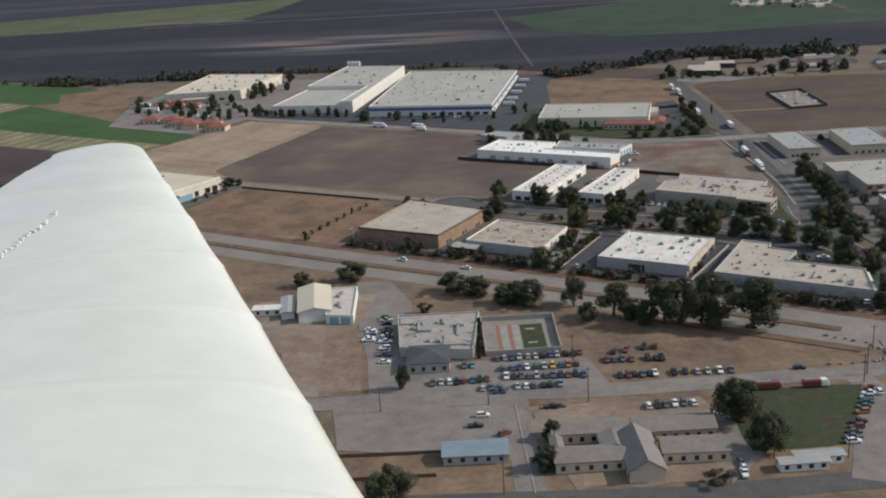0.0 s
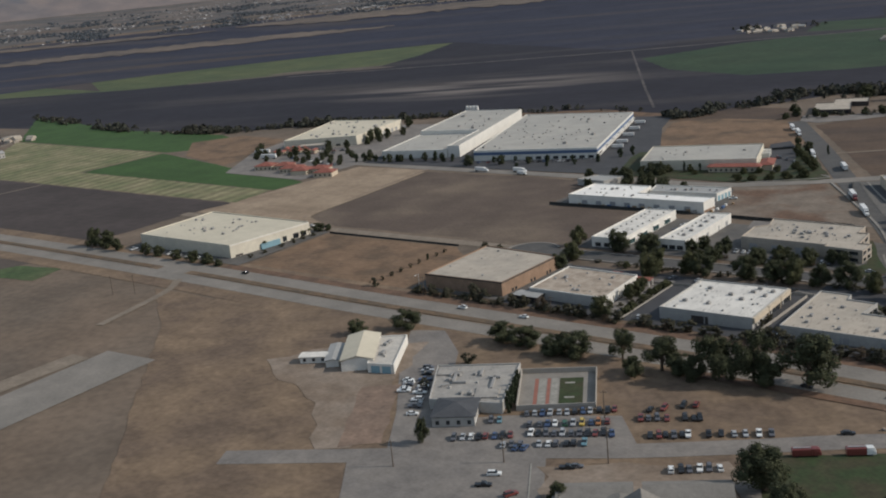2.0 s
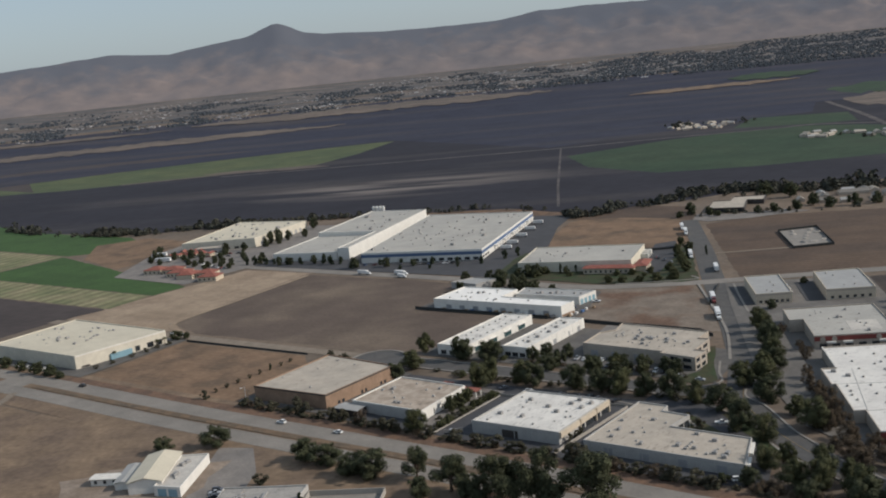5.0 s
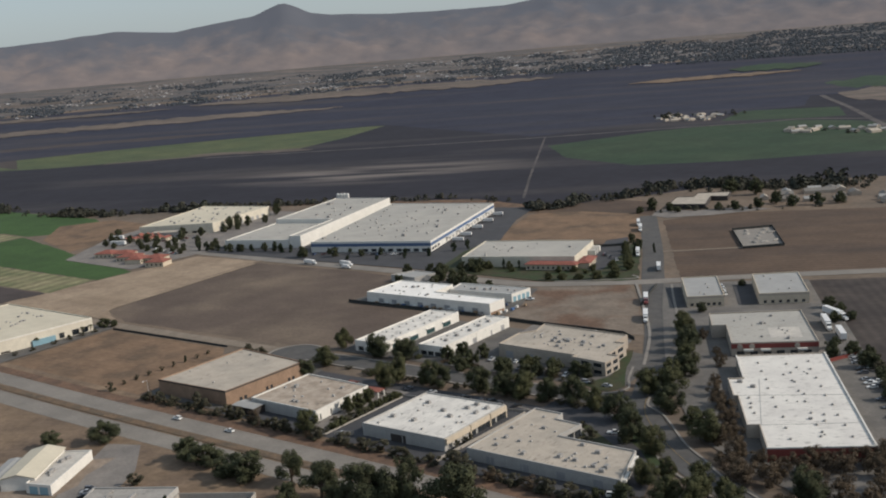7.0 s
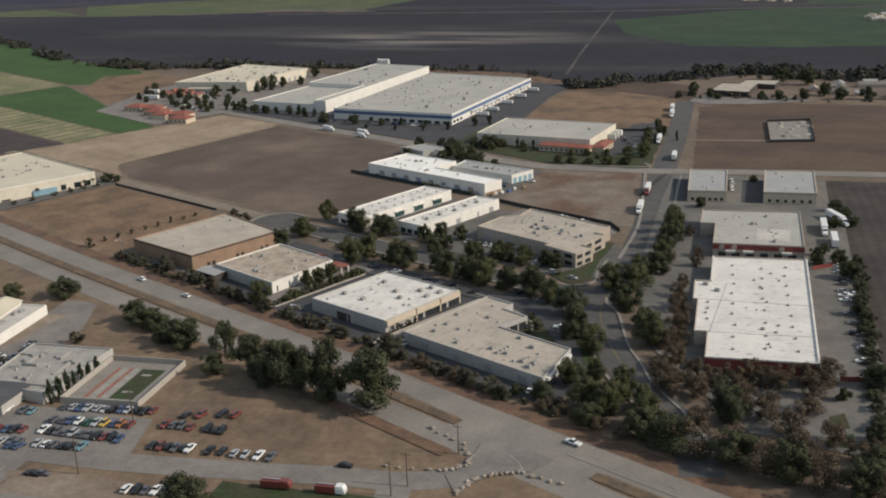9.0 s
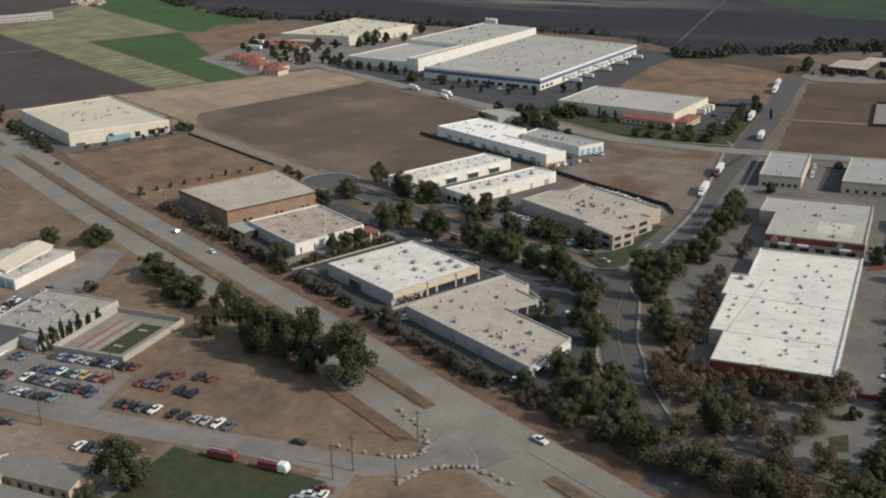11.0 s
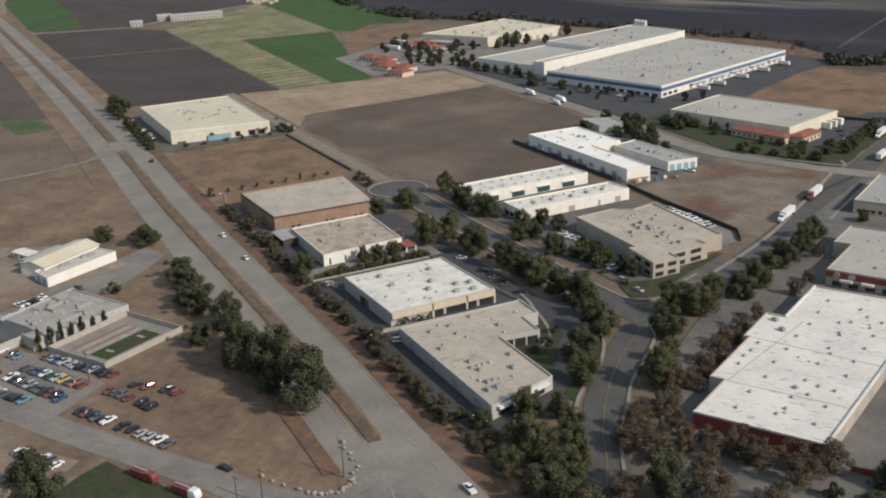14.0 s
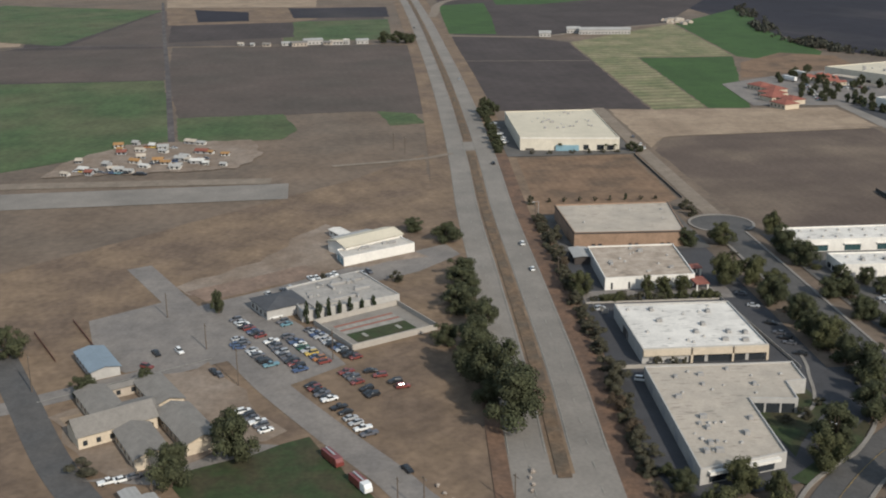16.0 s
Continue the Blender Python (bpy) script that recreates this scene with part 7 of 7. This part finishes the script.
def car(x, y, turn, paint="white", kind="saloon", where="lot", z=0.2, group=""):
    key = (paint, kind, where)
    m = pose(x, y, z, 0, 0, turn) @ Matrix.Diagonal((0.93, 0.93, 0.93, 1))
    if key in CAR_PROTO:
        return copy_thing(CAR_PROTO[key], pose(x, y, z, 0, 0, turn))
    word = {"saloon": "saloon car", "wagon": "tall estate car", "pickup": "pickup truck"}[kind]
    root = thing(kind if kind == "pickup" else "car", f"{paint} {word} {WHERE[where]}", "pickup" if kind == "pickup" else "car", {"lot": "cars in the parking lot", "grass": "cars on the dry grass"}.get(where, ""), at=m)
    for nm, me in car_mesh(kind, paint).items():
        shared(nm, me, root)
    fx = 1.4 if kind != "pickup" else 1.65
    for wx in (-fx, fx):
        for wy in (-0.8, 0.8):
            shared("wheel", ME_WHEEL, root, pose(wx, wy, 0.33))
    CAR_PROTO[key] = root
    return root


car_rnd = random.Random(31)
MIX = ["white"] * 4 + ["silver"] * 4 + ["black"] * 5 + ["grey"] * 5 + ["red"] * 3 + ["blue"] * 4 + ["yellow", "green", "teal", "orange"]


def car_row(a, b, n, turn, where="lot", skip=0.12, mix=MIX):
    for i in range(n):
        if car_rnd.random() < skip:
            continue
        t = (i + 0.5) / n
        car(a[0] + (b[0] - a[0]) * t + car_rnd.uniform(-0.3, 0.3), a[1] + (b[1] - a[1]) * t + car_rnd.uniform(-0.3, 0.3), turn + car_rnd.choice((0, 180)) + car_rnd.uniform(-4, 4), car_rnd.choice(mix), car_rnd.choice(("saloon", "saloon", "wagon", "pickup")), where)


car_row((-1.5, -103.4), (27.2, -85.5), 13, 120, skip=0.06)
car_row((6, -108.3), (29.7, -95), 10, 120, skip=0.06)
car_row((9.8, -113.7), (34.7, -101.7), 11, 118, skip=0.04)
car_row((-24, -121.5), (-2.5, -108.2), 9, 120, skip=0.2)
car_row((-10.4, -127), (6.7, -116.5), 8, 120, skip=0.1)
car_row((4, -126), (30.3, -111.2), 11, 118, skip=0.25)
car_row((11, -124.5), (16, -121.8), 2, 100, skip=0)
car_row((-55, -80), (-31, -121), 16, 28, skip=0.05, mix=["black", "grey", "silver", "white", "blue", "black"])
car_row((-54, -93), (-48, -104), 5, 28, mix=["white", "silver", "white", "grey"])
car_row((35.5, -89.6), (45, -85), 4, 118, "grass", 0.0, ["black", "grey", "red", "black"])
car_row((48, -83.4), (54.5, -80.5), 3, 118, "grass", 0.0, ["silver", "red", "black"])
car_row((44, -99.3), (56, -92.5), 6, 116, "grass", 0.0, ["black", "red", "red", "grey", "white", "black"])
car_row((58.5, -91.4), (78, -81.5), 6, 116, "grass", 0.15, ["white", "black", "grey", "silver", "orange"])
car_row((35, -82.4), (41.5, -78), 2, 100, "grass", 0, ["red", "black"])
car_row((42.5, -75.4), (49.5, -71.2), 2, 100, "grass", 0, ["black", "red"])
car_row((59, -117.4), (73, -108.8), 6, 118, "lot", 0, ["black", "silver", "white", "grey"])
car_row((118.4, -116), (118.8, -79), 11, 28, "lot", 0.15)
car_row((93, -138), (97, -150), 4, 118, "lot", 0.1, ["white", "silver", "grey"])
car_row((32, -128.5), (36, -126), 2, 28, "lot", 0, ["black", "grey"])
car_row((-11, 151.8), (20, 150.8), 10, 95, "street", 0.35, ["white", "white", "silver"])
car_row((-9, 97), (6, 99), 5, 100, "street", 0.1, ["white", "silver"])
car_row((-6, 91), (40, 90), 12, 95, "street", 0.55)
car_row((38, 50), (-20, 50), 14, 60, "street", 0.5, ["black", "grey", "silver", "black"])
car_row((136, 158), (176, 76), 16, 28, "street", 0.55, ["black", "grey", "silver", "white"])
car_row((-72, 318), (-50, 300), 8, 110, "street", 0.5)
car_row((-275, 262), (-205, 280), 20, 106, "street", 0.35)
car_row((-480, 262), (-430, 276), 14, 20, "street", 0.3)
car_row((34.5, 258), (44, 240), 9, 118, "street", 0.1, ["white", "white", "silver"])
car_row((126, 172), (143, 136), 9, 28, "street", 0.3, ["white", "silver", "grey", "black"])
car_row((145, 133), (181, 63), 17, 28, "street", 0.6, ["white", "silver", "grey", "black"])
car_row((-455, 250), (-385, 232), 16, 110, "street", 0.5)
car_row((-500, 268), (-420, 290), 18, 20, "street", 0.5)
car_row((-52, 92), (-52, 142), 11, 0, "street", 0.5)
car_row((-58, 180), (-50, 200), 5, 20, "street", 0.3, ["blue", "white", "blue"])
car_row((-275, -1), (-340, -1), 8, 90, "street", 0.4, ["white", "silver", "grey"])
for x, y, t2, c2, k2, wh2 in ((16, -141, 28, "white", "wagon", "lot"), (17, -148, 28, "black", "pickup", "lot"), (27, -149, 60, "red", "wagon", "lot"), (84, 40, 20, "white", "pickup", "street"), (57, 85, 10, "silver", "saloon", "street"),
                              (47, 86, 10, "silver", "wagon", "street"), (136, -25, 178, "white", "pickup", "highway"), (74, -37, 0, "black", "saloon", "highway"), (-52, -22, 180, "white", "saloon", "highway"), (-84, -19, 180, "white", "wagon", "highway"),
                              (-227, -22, 180, "black", "wagon", "highway"), (-520, -16, 180, "silver", "saloon", "highway"), (-900, -34, 0, "black", "wagon", "highway"), (108, -7, 28, "white", "wagon", "street"), (-8, -3, 118, "silver", "wagon", "street"),
                              (96, -73, 28, "black", "saloon", "street"), (121, -82, 118, "white", "wagon", "lot"), (119, -117, 28, "white", "wagon", "lot"), (-265, 75.8, 160, "white", "saloon", "street"), (-255, 75.2, 170, "white", "saloon", "street"), (-286, 76.4, 175, "grey", "saloon", "street"), (50, -3, 70, "white", "wagon", "street")):
    if wh2 == "highway":
        y = hwy(x) + (2.4 if t2 > 90 else -18.2)
    car(x, y, t2, c2, k2, wh2)

# ---- trucks ----
M_TRAILER = plain("white_trailer_panel", (0.68, 0.67, 0.65), 0.5)


def truck(x, y, turn, cab_paint, label, tractor=True, z=0.2, name="truck", group="parked trucks", size=1.0):
    root = thing(name, label, "truck" if tractor else "trailer", group, at=pose(x, y, z, 0, 0, turn) @ Matrix.Diagonal((size, size ** 0.5, size ** 0.5, 1)))
    bm = bmesh.new()
    add_box(bm, -2.5, 0, 1.1, 13.5, 2.55, 2.75)
    part("trailer", bm, M_TRAILER, root)
    bm = bmesh.new()
    add_box(bm, -2.5, 0, 0.85, 13.2, 1.1, 0.25)
    part("chassis", bm, M_TYRE, root)
    if tractor:
        bm = bmesh.new()
        loft(bm, [(4.6, 1.15, 0.9, 3.3, 1.05), (6.2, 1.18, 0.8, 3.3, 1.05), (6.9, 1.15, 0.8, 2.3, 1.05), (8.4, 1.0, 0.7, 1.9, 0.85), (8.7, 0.9, 0.7, 1.7, 0.75)])
        part("cab", bm, CAR_PAINT[cab_paint], root)
        bm = bmesh.new()
        add_prism(bm, [(6.25, -1.0), (6.95, -1.0), (6.95, 1.0), (6.25, 1.0)], 2.35, 3.05, 0, [(6.25, -0.95), (6.5, -0.95), (6.5, 0.95), (6.25, 0.95)])
        part("windscreen", bm, M_CARGLASS, root)
    for wx in (-8.2, -7.1) + ((4.2, 5.3, 7.9) if tractor else (2.4,)):
        for wy in (-1.0, 1.0):
            shared("wheel", ME_WHEEL, root, pose(wx, wy, 0.5) @ Matrix.Diagonal((1.5, 1.7, 1.5, 1)))
    return root


ROADWAY = -63.5
truck(11, 214, ROADWAY, "red", "red tractor with a pale box trailer parked on the street", size=0.86)
truck(26, 183, ROADWAY, "white", "white truck with a box trailer parked on the street", size=0.86)
truck(-94, 416, ROADWAY, "white", "white truck with a box trailer parked on the street", size=0.8)
truck(-83, 397, ROADWAY, "white", "white truck with a box trailer parked on the street", size=0.86)
truck(-47, 321, ROADWAY, "white", "white truck with a box trailer parked on the street", size=0.86)
truck(-17, 288, 180 + ROADWAY, "white", "white truck with a box trailer parked on the street", size=0.86)
truck(-252, 236.5, -3, "white", "white box truck parked on the street", size=0.62)
truck(-222, 240, -6, "white", "white box truck parked on the street", size=0.62)
truck(-216, 233, -6, "white", "short white box truck parked on the street", size=0.42)
truck(108, 216, ROADWAY + 24, "white", "white truck with a box trailer in a yard")
truck(121, 182, ROADWAY, "white", "white box trailer parked in a yard", False, name="trailer")
truck(109, 199, ROADWAY, "white", "white truck with a box trailer in a yard")
truck(-505, 262, 200, "white", "white box trailer parked in a yard", False, name="trailer")
truck(-480, 245, 200, "white", "white box trailer parked in a yard", False, name="trailer")
for i in (0, 2, 5, 8, 11):
    f = (36 + i * 9.6) / 158.7
    truck(-191 + (-240 + 191) * f + 6.2, 293.5 + (444.5 - 293.5) * f + 2.0, 198, "white", "white box trailer backed to a loading dock", False, name="trailer", group="trailers at the docks", size=0.62)


def fire_truck(x, y, turn, white_cab, label):
    root = thing("fire_truck", label, "fire truck", "fire trucks on the side road", at=pose(x, y, 0.2, 0, 0, turn))
    bm = bmesh.new()
    loft(bm, [(-4.0, 1.15, 0.6, 2.4, 1.1), (1.4, 1.2, 0.55, 2.5, 1.12)])
    part("body", bm, CAR_PAINT["red"], root)
    bm = bmesh.new()
    loft(bm, [(1.5, 1.15, 0.6, 2.6, 1.05), (3.4, 1.15, 0.6, 2.6, 1.0), (4.0, 1.1, 0.6, 1.7, 1.0)])
    part("cab", bm, CAR_PAINT["white" if white_cab else "red"], root)
    bm = bmesh.new()
    add_box(bm, -1.2, 0, 2.55, 4.8, 0.5, 0.2)
    part("ladder", bm, M_METAL, root)
    for wx in (-2.8, 2.6):
        for wy in (-0.95, 0.95):
            shared("wheel", ME_WHEEL, root, pose(wx, wy, 0.48) @ Matrix.Diagonal((1.45, 1.4, 1.45, 1)))


fire_truck(90, -91.5, 29, False, "red fire truck parked beside a lawn")
fire_truck(103, -84.5, 29, True, "red fire truck with a white cab beside a lawn")


# ---- poles ----
def utility_pole(x, y, h=11.0, turn=28, arm=True):
    root = thing("utility_pole", "weathered wooden utility pole with a cross arm", "pole", "utility poles", at=pose(x, y, 0, 0, 0, turn))
    bm = bmesh.new()
    bmesh.ops.create_cone(bm, cap_ends=True, segments=8, radius1=0.2, radius2=0.13, depth=h, matrix=Matrix.Translation((0, 0, h / 2)))
    part("pole", bm, M_WOODPOLE, root)
    if arm:
        bm = bmesh.new()
        add_box(bm, 0, 0.14, h - 0.9, 2.4, 0.12, 0.14)
        part("cross_arm", bm, M_WOODPOLE, root)
        for dx in (-1.05, -0.5, 0.5, 1.05):
            bm = bmesh.new()
            bmesh.ops.create_cone(bm, cap_ends=True, segments=6, radius1=0.06, radius2=0.04, depth=0.2, matrix=Matrix.Translation((dx, 0.14, h - 0.66)))
            part("insulator", bm, M_UNIT, root)


for px, py, ph in ((42, -120, 12), (-15, -150, 9), (14, -133, 9), (41, -179, 12), (26, -93, 10), (116, -70, 10), (115, -49, 9), (116, -76, 10), (101, -134, 9), (119, -126, 9), (-113, -9, 9), (-44, -11, 8), (-268, -66, 10), (-258, -60, 10)):
    utility_pole(px, py, ph)


def sign_pole(x, y):
    root = thing("street_lamp", "tall pale highway lamp post", "lamp post", at=pose(x, y, 0))
    bm = bmesh.new()
    bmesh.ops.create_cone(bm, cap_ends=True, segments=8, radius1=0.16, radius2=0.1, depth=9, matrix=Matrix.Translation((0, 0, 4.5)))
    part("post", bm, M_METAL, root)
    bm = bmesh.new()
    add_box(bm, 0, -1.0, 8.9, 0.14, 2.2, 0.12)
    part("arm", bm, M_METAL, root)
    bm = bmesh.new()
    add_box(bm, 0, -2.2, 8.75, 0.4, 0.8, 0.2)
    part("lamp_head", bm, M_UNIT_LIGHT, root)


sign_pole(-117, -7)

# ---- crates and pallets along a yard fence ----
CRATE = {"blue": plain("blue_tarpaulin", (0.06, 0.12, 0.25), 0.7), "grey": M_UNIT, "white": M_UNIT_LIGHT, "tan": plain("pallet_wood", (0.30, 0.21, 0.13), 0.9)}
crate_rnd = random.Random(33)


def crate_stack(x, y, turn, kind):
    """Crates on a pallet base."""
    root = thing("crate_stack", f"{kind} crate stack on a pallet beside a white shed", "crates", "crates along the yard fence", at=pose(x, y, 0.25, 0, 0, turn))
    sx, sy, sz = crate_rnd.uniform(1.2, 2.8), crate_rnd.uniform(1.0, 1.6), crate_rnd.uniform(0.9, 1.9)
    bm = bmesh.new()
    for k in (-1, 0, 1):
        add_box(bm, 0, k * sy * 0.42, 0, sx, 0.16, 0.14)
    part("pallet", bm, CRATE["tan"], root)
    bm = bmesh.new()
    add_box(bm, 0, 0, 0.14, sx * 0.96, sy * 0.96, sz)
    part("crate", bm, CRATE[kind], root)


for i in range(20):
    crate_stack(-134 + i * 4.0 + crate_rnd.uniform(-1.2, 1.2), 161.9 + crate_rnd.uniform(-0.15, 0.15), crate_rnd.uniform(-6, 6), crate_rnd.choice(("blue", "grey", "white", "white", "tan")))
for cx2, cy2 in ((-50, 168), (-49, 172), (-47.5, 176), (-48, 181), (-50, 166), (-46, 186)):
    crate_stack(cx2, cy2, crate_rnd.uniform(70, 100), crate_rnd.choice(("blue", "tan", "white")))

# ---- airfield stalls ----
M_CANVAS = plain("white_canvas", (0.5, 0.49, 0.46), 0.8)
M_CANVAS_O = plain("orange_canvas", (0.30, 0.17, 0.07), 0.8)
M_CANVAS_R = plain("dull_red_canvas", (0.20, 0.07, 0.05), 0.8)
rnd = random.Random(44)
STALLS = [(-294, -225), (-299, -216), (-291, -205), (-286, -198), (-274, -219), (-262, -206), (-251, -207), (-246, -221), (-234, -230), (-232, -212), (-227, -226), (-255, -238), (-252, -195), (-255, -183), (-247, -173), (-235, -183), (-272, -174), (-299, -184)]
for i, (x, y) in enumerate(STALLS):
    colour, word = ((M_CANVAS_O, "orange"), (M_ROOF_GREY, "grey"), (M_CANVAS, "white"), (M_ROOF_GREY, "grey"), (M_CANVAS_R, "dull red"), (M_ROOF_TAN, "tan"))[i % 6]
    house("market_tent", x, y, rnd.uniform(3, 8), rnd.uniform(2.5, 4.5), rnd.uniform(60, 100), 2.2, 0.9, M_ROLLDOOR if i % 3 else M_CANVAS, colour, f"{word} canvas tent on the airfield edge", "tent", group="tents by the airfield")
car_row((-234, -236), (-223, -196), 12, 85, "grass", 0.2)
car_row((-246, -200), (-258, -168), 8, 70, "grass", 0.25, ["white", "silver", "grey", "blue"])
car_row((-292, -214), (-286, -190), 6, 80, "grass", 0.2, ["orange", "yellow", "silver", "grey"])
for x, y in ((-231, -224), (-236, -216), (-229, -206), (-240, -200), (-247, -190), (-240, -182), (-252, -178), (-243, -168), (-262, -182), (-270, -170), (-281, -210), (-284, -222), (-276, -196), (-239, -158), (-264, -160), (-296, -178), (-226, -238)):
    colour, word = rnd.choice(((M_CANVAS, "white"), (M_ROOF_GREY, "grey"), (M_ROOF_GREY, "grey"), (M_CANVAS_O, "orange"), (M_ROOF_TAN, "tan")))
    house("market_tent", x, y, rnd.uniform(3, 6), rnd.uniform(2, 3.5), rnd.uniform(60, 100), 1.9, 0.6, M_CANVAS, colour, f"small {word} canvas tent on the airfield edge", "tent", group="tents by the airfield")
sheet("field", [(-222, -250), (-232, -150), (-262, -140), (-306, -150), (-300, -222), (-262, -244)], M_DUST, "trampled pale ground under tents", "dust")


# ---- the aircraft's wing ----
def aircraft_wing():
    """A tapered fabric-covered wing, banked with the aircraft; its near end lies beside the cabin."""
    yaw = radians(28.3)
    right, ahead = Vector((math.cos(yaw), math.sin(yaw), 0)), Vector((-math.sin(yaw), math.cos(yaw), 0))
    eye = Vector((152.79, -402.31, 149.35))
    root = thing("aircraft_wing", "white fabric-covered aircraft wing seen from the cabin", "aircraft wing", at=Matrix.Translation(eye))
    fabric = material("white_doped_fabric", (0.665, 0.675, 0.605), 0.5, spread=0.07, big=0.9, fine=0.12, bump=0.06, specular=0.4)

    def edge(f):
        return -0.193 - (f - 1.93) * 0.4008 + 0.022 * math.sin(math.pi * max(0.0, min(1.0, (f - 1.93) / 3.85)))

    def chord(f):
        return max(0.34, 0.40 + (5.78 - f) * 0.52)

    def section(f, grow=1.0, lift=0.0):
        pts = []
        c = chord(f) * grow
        for k in range(-14, 15):
            u = (abs(k) / 14) ** 1.6
            thick = 0.62 * (0.2969 * math.sqrt(u) - 0.126 * u - 0.3516 * u * u + 0.2843 * u ** 3 - 0.1036 * u ** 4) * c
            z = thick * (1.0 if k > 0 else -0.45) - 0.03 * c
            pts.append(right * (edge(f) - u * c) + ahead * (f - 0.10 * u * c) + Vector((0, 0, -1.15 + z + lift)))
        return pts

    bm = bmesh.new()
    stations = [0.9 + (5.62 - 0.9) * i / 240 for i in range(241)]
    rings = []
    for f in stations:
        near = abs(((f - 3.06 + 0.285) % 0.57) - 0.285)
        rib = (0.010 * math.exp(-(near / 0.011) ** 2) - 0.009 * math.sin(math.pi * near / 0.57) ** 2) * max(0.0, min(1.0, (5.5 - f) / 0.3))
        rings.append([bm.verts.new(p) for p in section(f, 1.0, rib)])
    for a, b in zip(rings, rings[1:]):
        for k in range(len(a) - 1):
            bm.faces.new((a[k], b[k], b[k + 1], a[k + 1]))
    bm.faces.new(rings[0])
    bmesh.ops.recalc_face_normals(bm, faces=bm.faces)
    skin = part("skin", bm, fabric, root, "white fabric skin over ribs")
    for p in skin.data.polygons:
        p.use_smooth = True
    bm = bmesh.new()
    rings = []
    for i in range(9):
        t = i / 8
        f = 5.62 + 0.19 * math.sin(t * math.pi / 2)
        c = math.cos(t * math.pi / 2)
        ring = section(5.62, 1.0)
        mid = sum(ring, Vector()) / len(ring)
        shift = ahead * (f - 5.62) + right * -(f - 5.62) * 0.40
        rings.append([bm.verts.new(mid + (p - mid) * max(0.02, 0.25 + 0.75 * c if t < 1 else 0.2) + shift) for p in ring])
    for a, b in zip(rings, rings[1:]):
        for k in range(len(a) - 1):
            bm.faces.new((a[k], b[k], b[k + 1], a[k + 1]))
    bm.faces.new(rings[-1])
    bmesh.ops.recalc_face_normals(bm, faces=bm.faces)
    tip = part("wing_tip", bm, fabric, root, "rounded white wing tip")
    for p in tip.data.polygons:
        p.use_smooth = True
    bm = bmesh.new()
    rings = [[bm.verts.new(p) for p in (right * (edge(f) - chord(f) - 0.02) + ahead * (f - 0.1 * chord(f)) + Vector((0, 0, -1.17)), right * (edge(f) - chord(f) - 0.20) + ahead * (f - 0.1 * chord(f)) + Vector((0, 0, -1.19)), right * (edge(f) - chord(f) - 0.02) + ahead * (f - 0.1 * chord(f)) + Vector((0, 0, -1.20)))] for f in (3.2, 3.8, 4.4, 5.0)]
    for a, b in zip(rings, rings[1:]):
        for k in range(3):
            bm.faces.new((a[k], b[k], b[(k + 1) % 3], a[(k + 1) % 3]))
    part("aileron", bm, fabric, root)

    def skin_at(f, out):
        u = (edge(f) - out) / chord(f)
        thick = 0.62 * (0.2969 * math.sqrt(u) - 0.126 * u - 0.3516 * u * u + 0.2843 * u ** 3 - 0.1036 * u ** 4) * chord(f)
        return right * out + ahead * (f - 0.10 * u * chord(f)) + Vector((0, 0, -1.15 + thick - 0.03 * chord(f)))

    tape = plain("worn_lacing_tape", (0.72, 0.70, 0.66), 0.6)
    stitch_rnd = random.Random(3)
    bm = bmesh.new()
    for k in range(26):
        p = skin_at(3.55 + k * 0.031, -1.66 + stitch_rnd.uniform(-0.012, 0.012))
        w, h = right * stitch_rnd.uniform(0.004, 0.011), ahead * stitch_rnd.uniform(0.004, 0.009)
        lo = [bm.verts.new(p + a + b) for a, b in ((-w, -h), (w, -h), (w, h), (-w, h))]
        hi = [bm.verts.new(v.co + Vector((0, 0, 0.006))) for v in lo]
        bm.faces.new(hi)
        for i in range(4):
            bm.faces.new((lo[i], lo[(i + 1) % 4], hi[(i + 1) % 4], hi[i]))
    part("stitching", bm, tape, root, "row of pale lacing knots")


aircraft_wing()
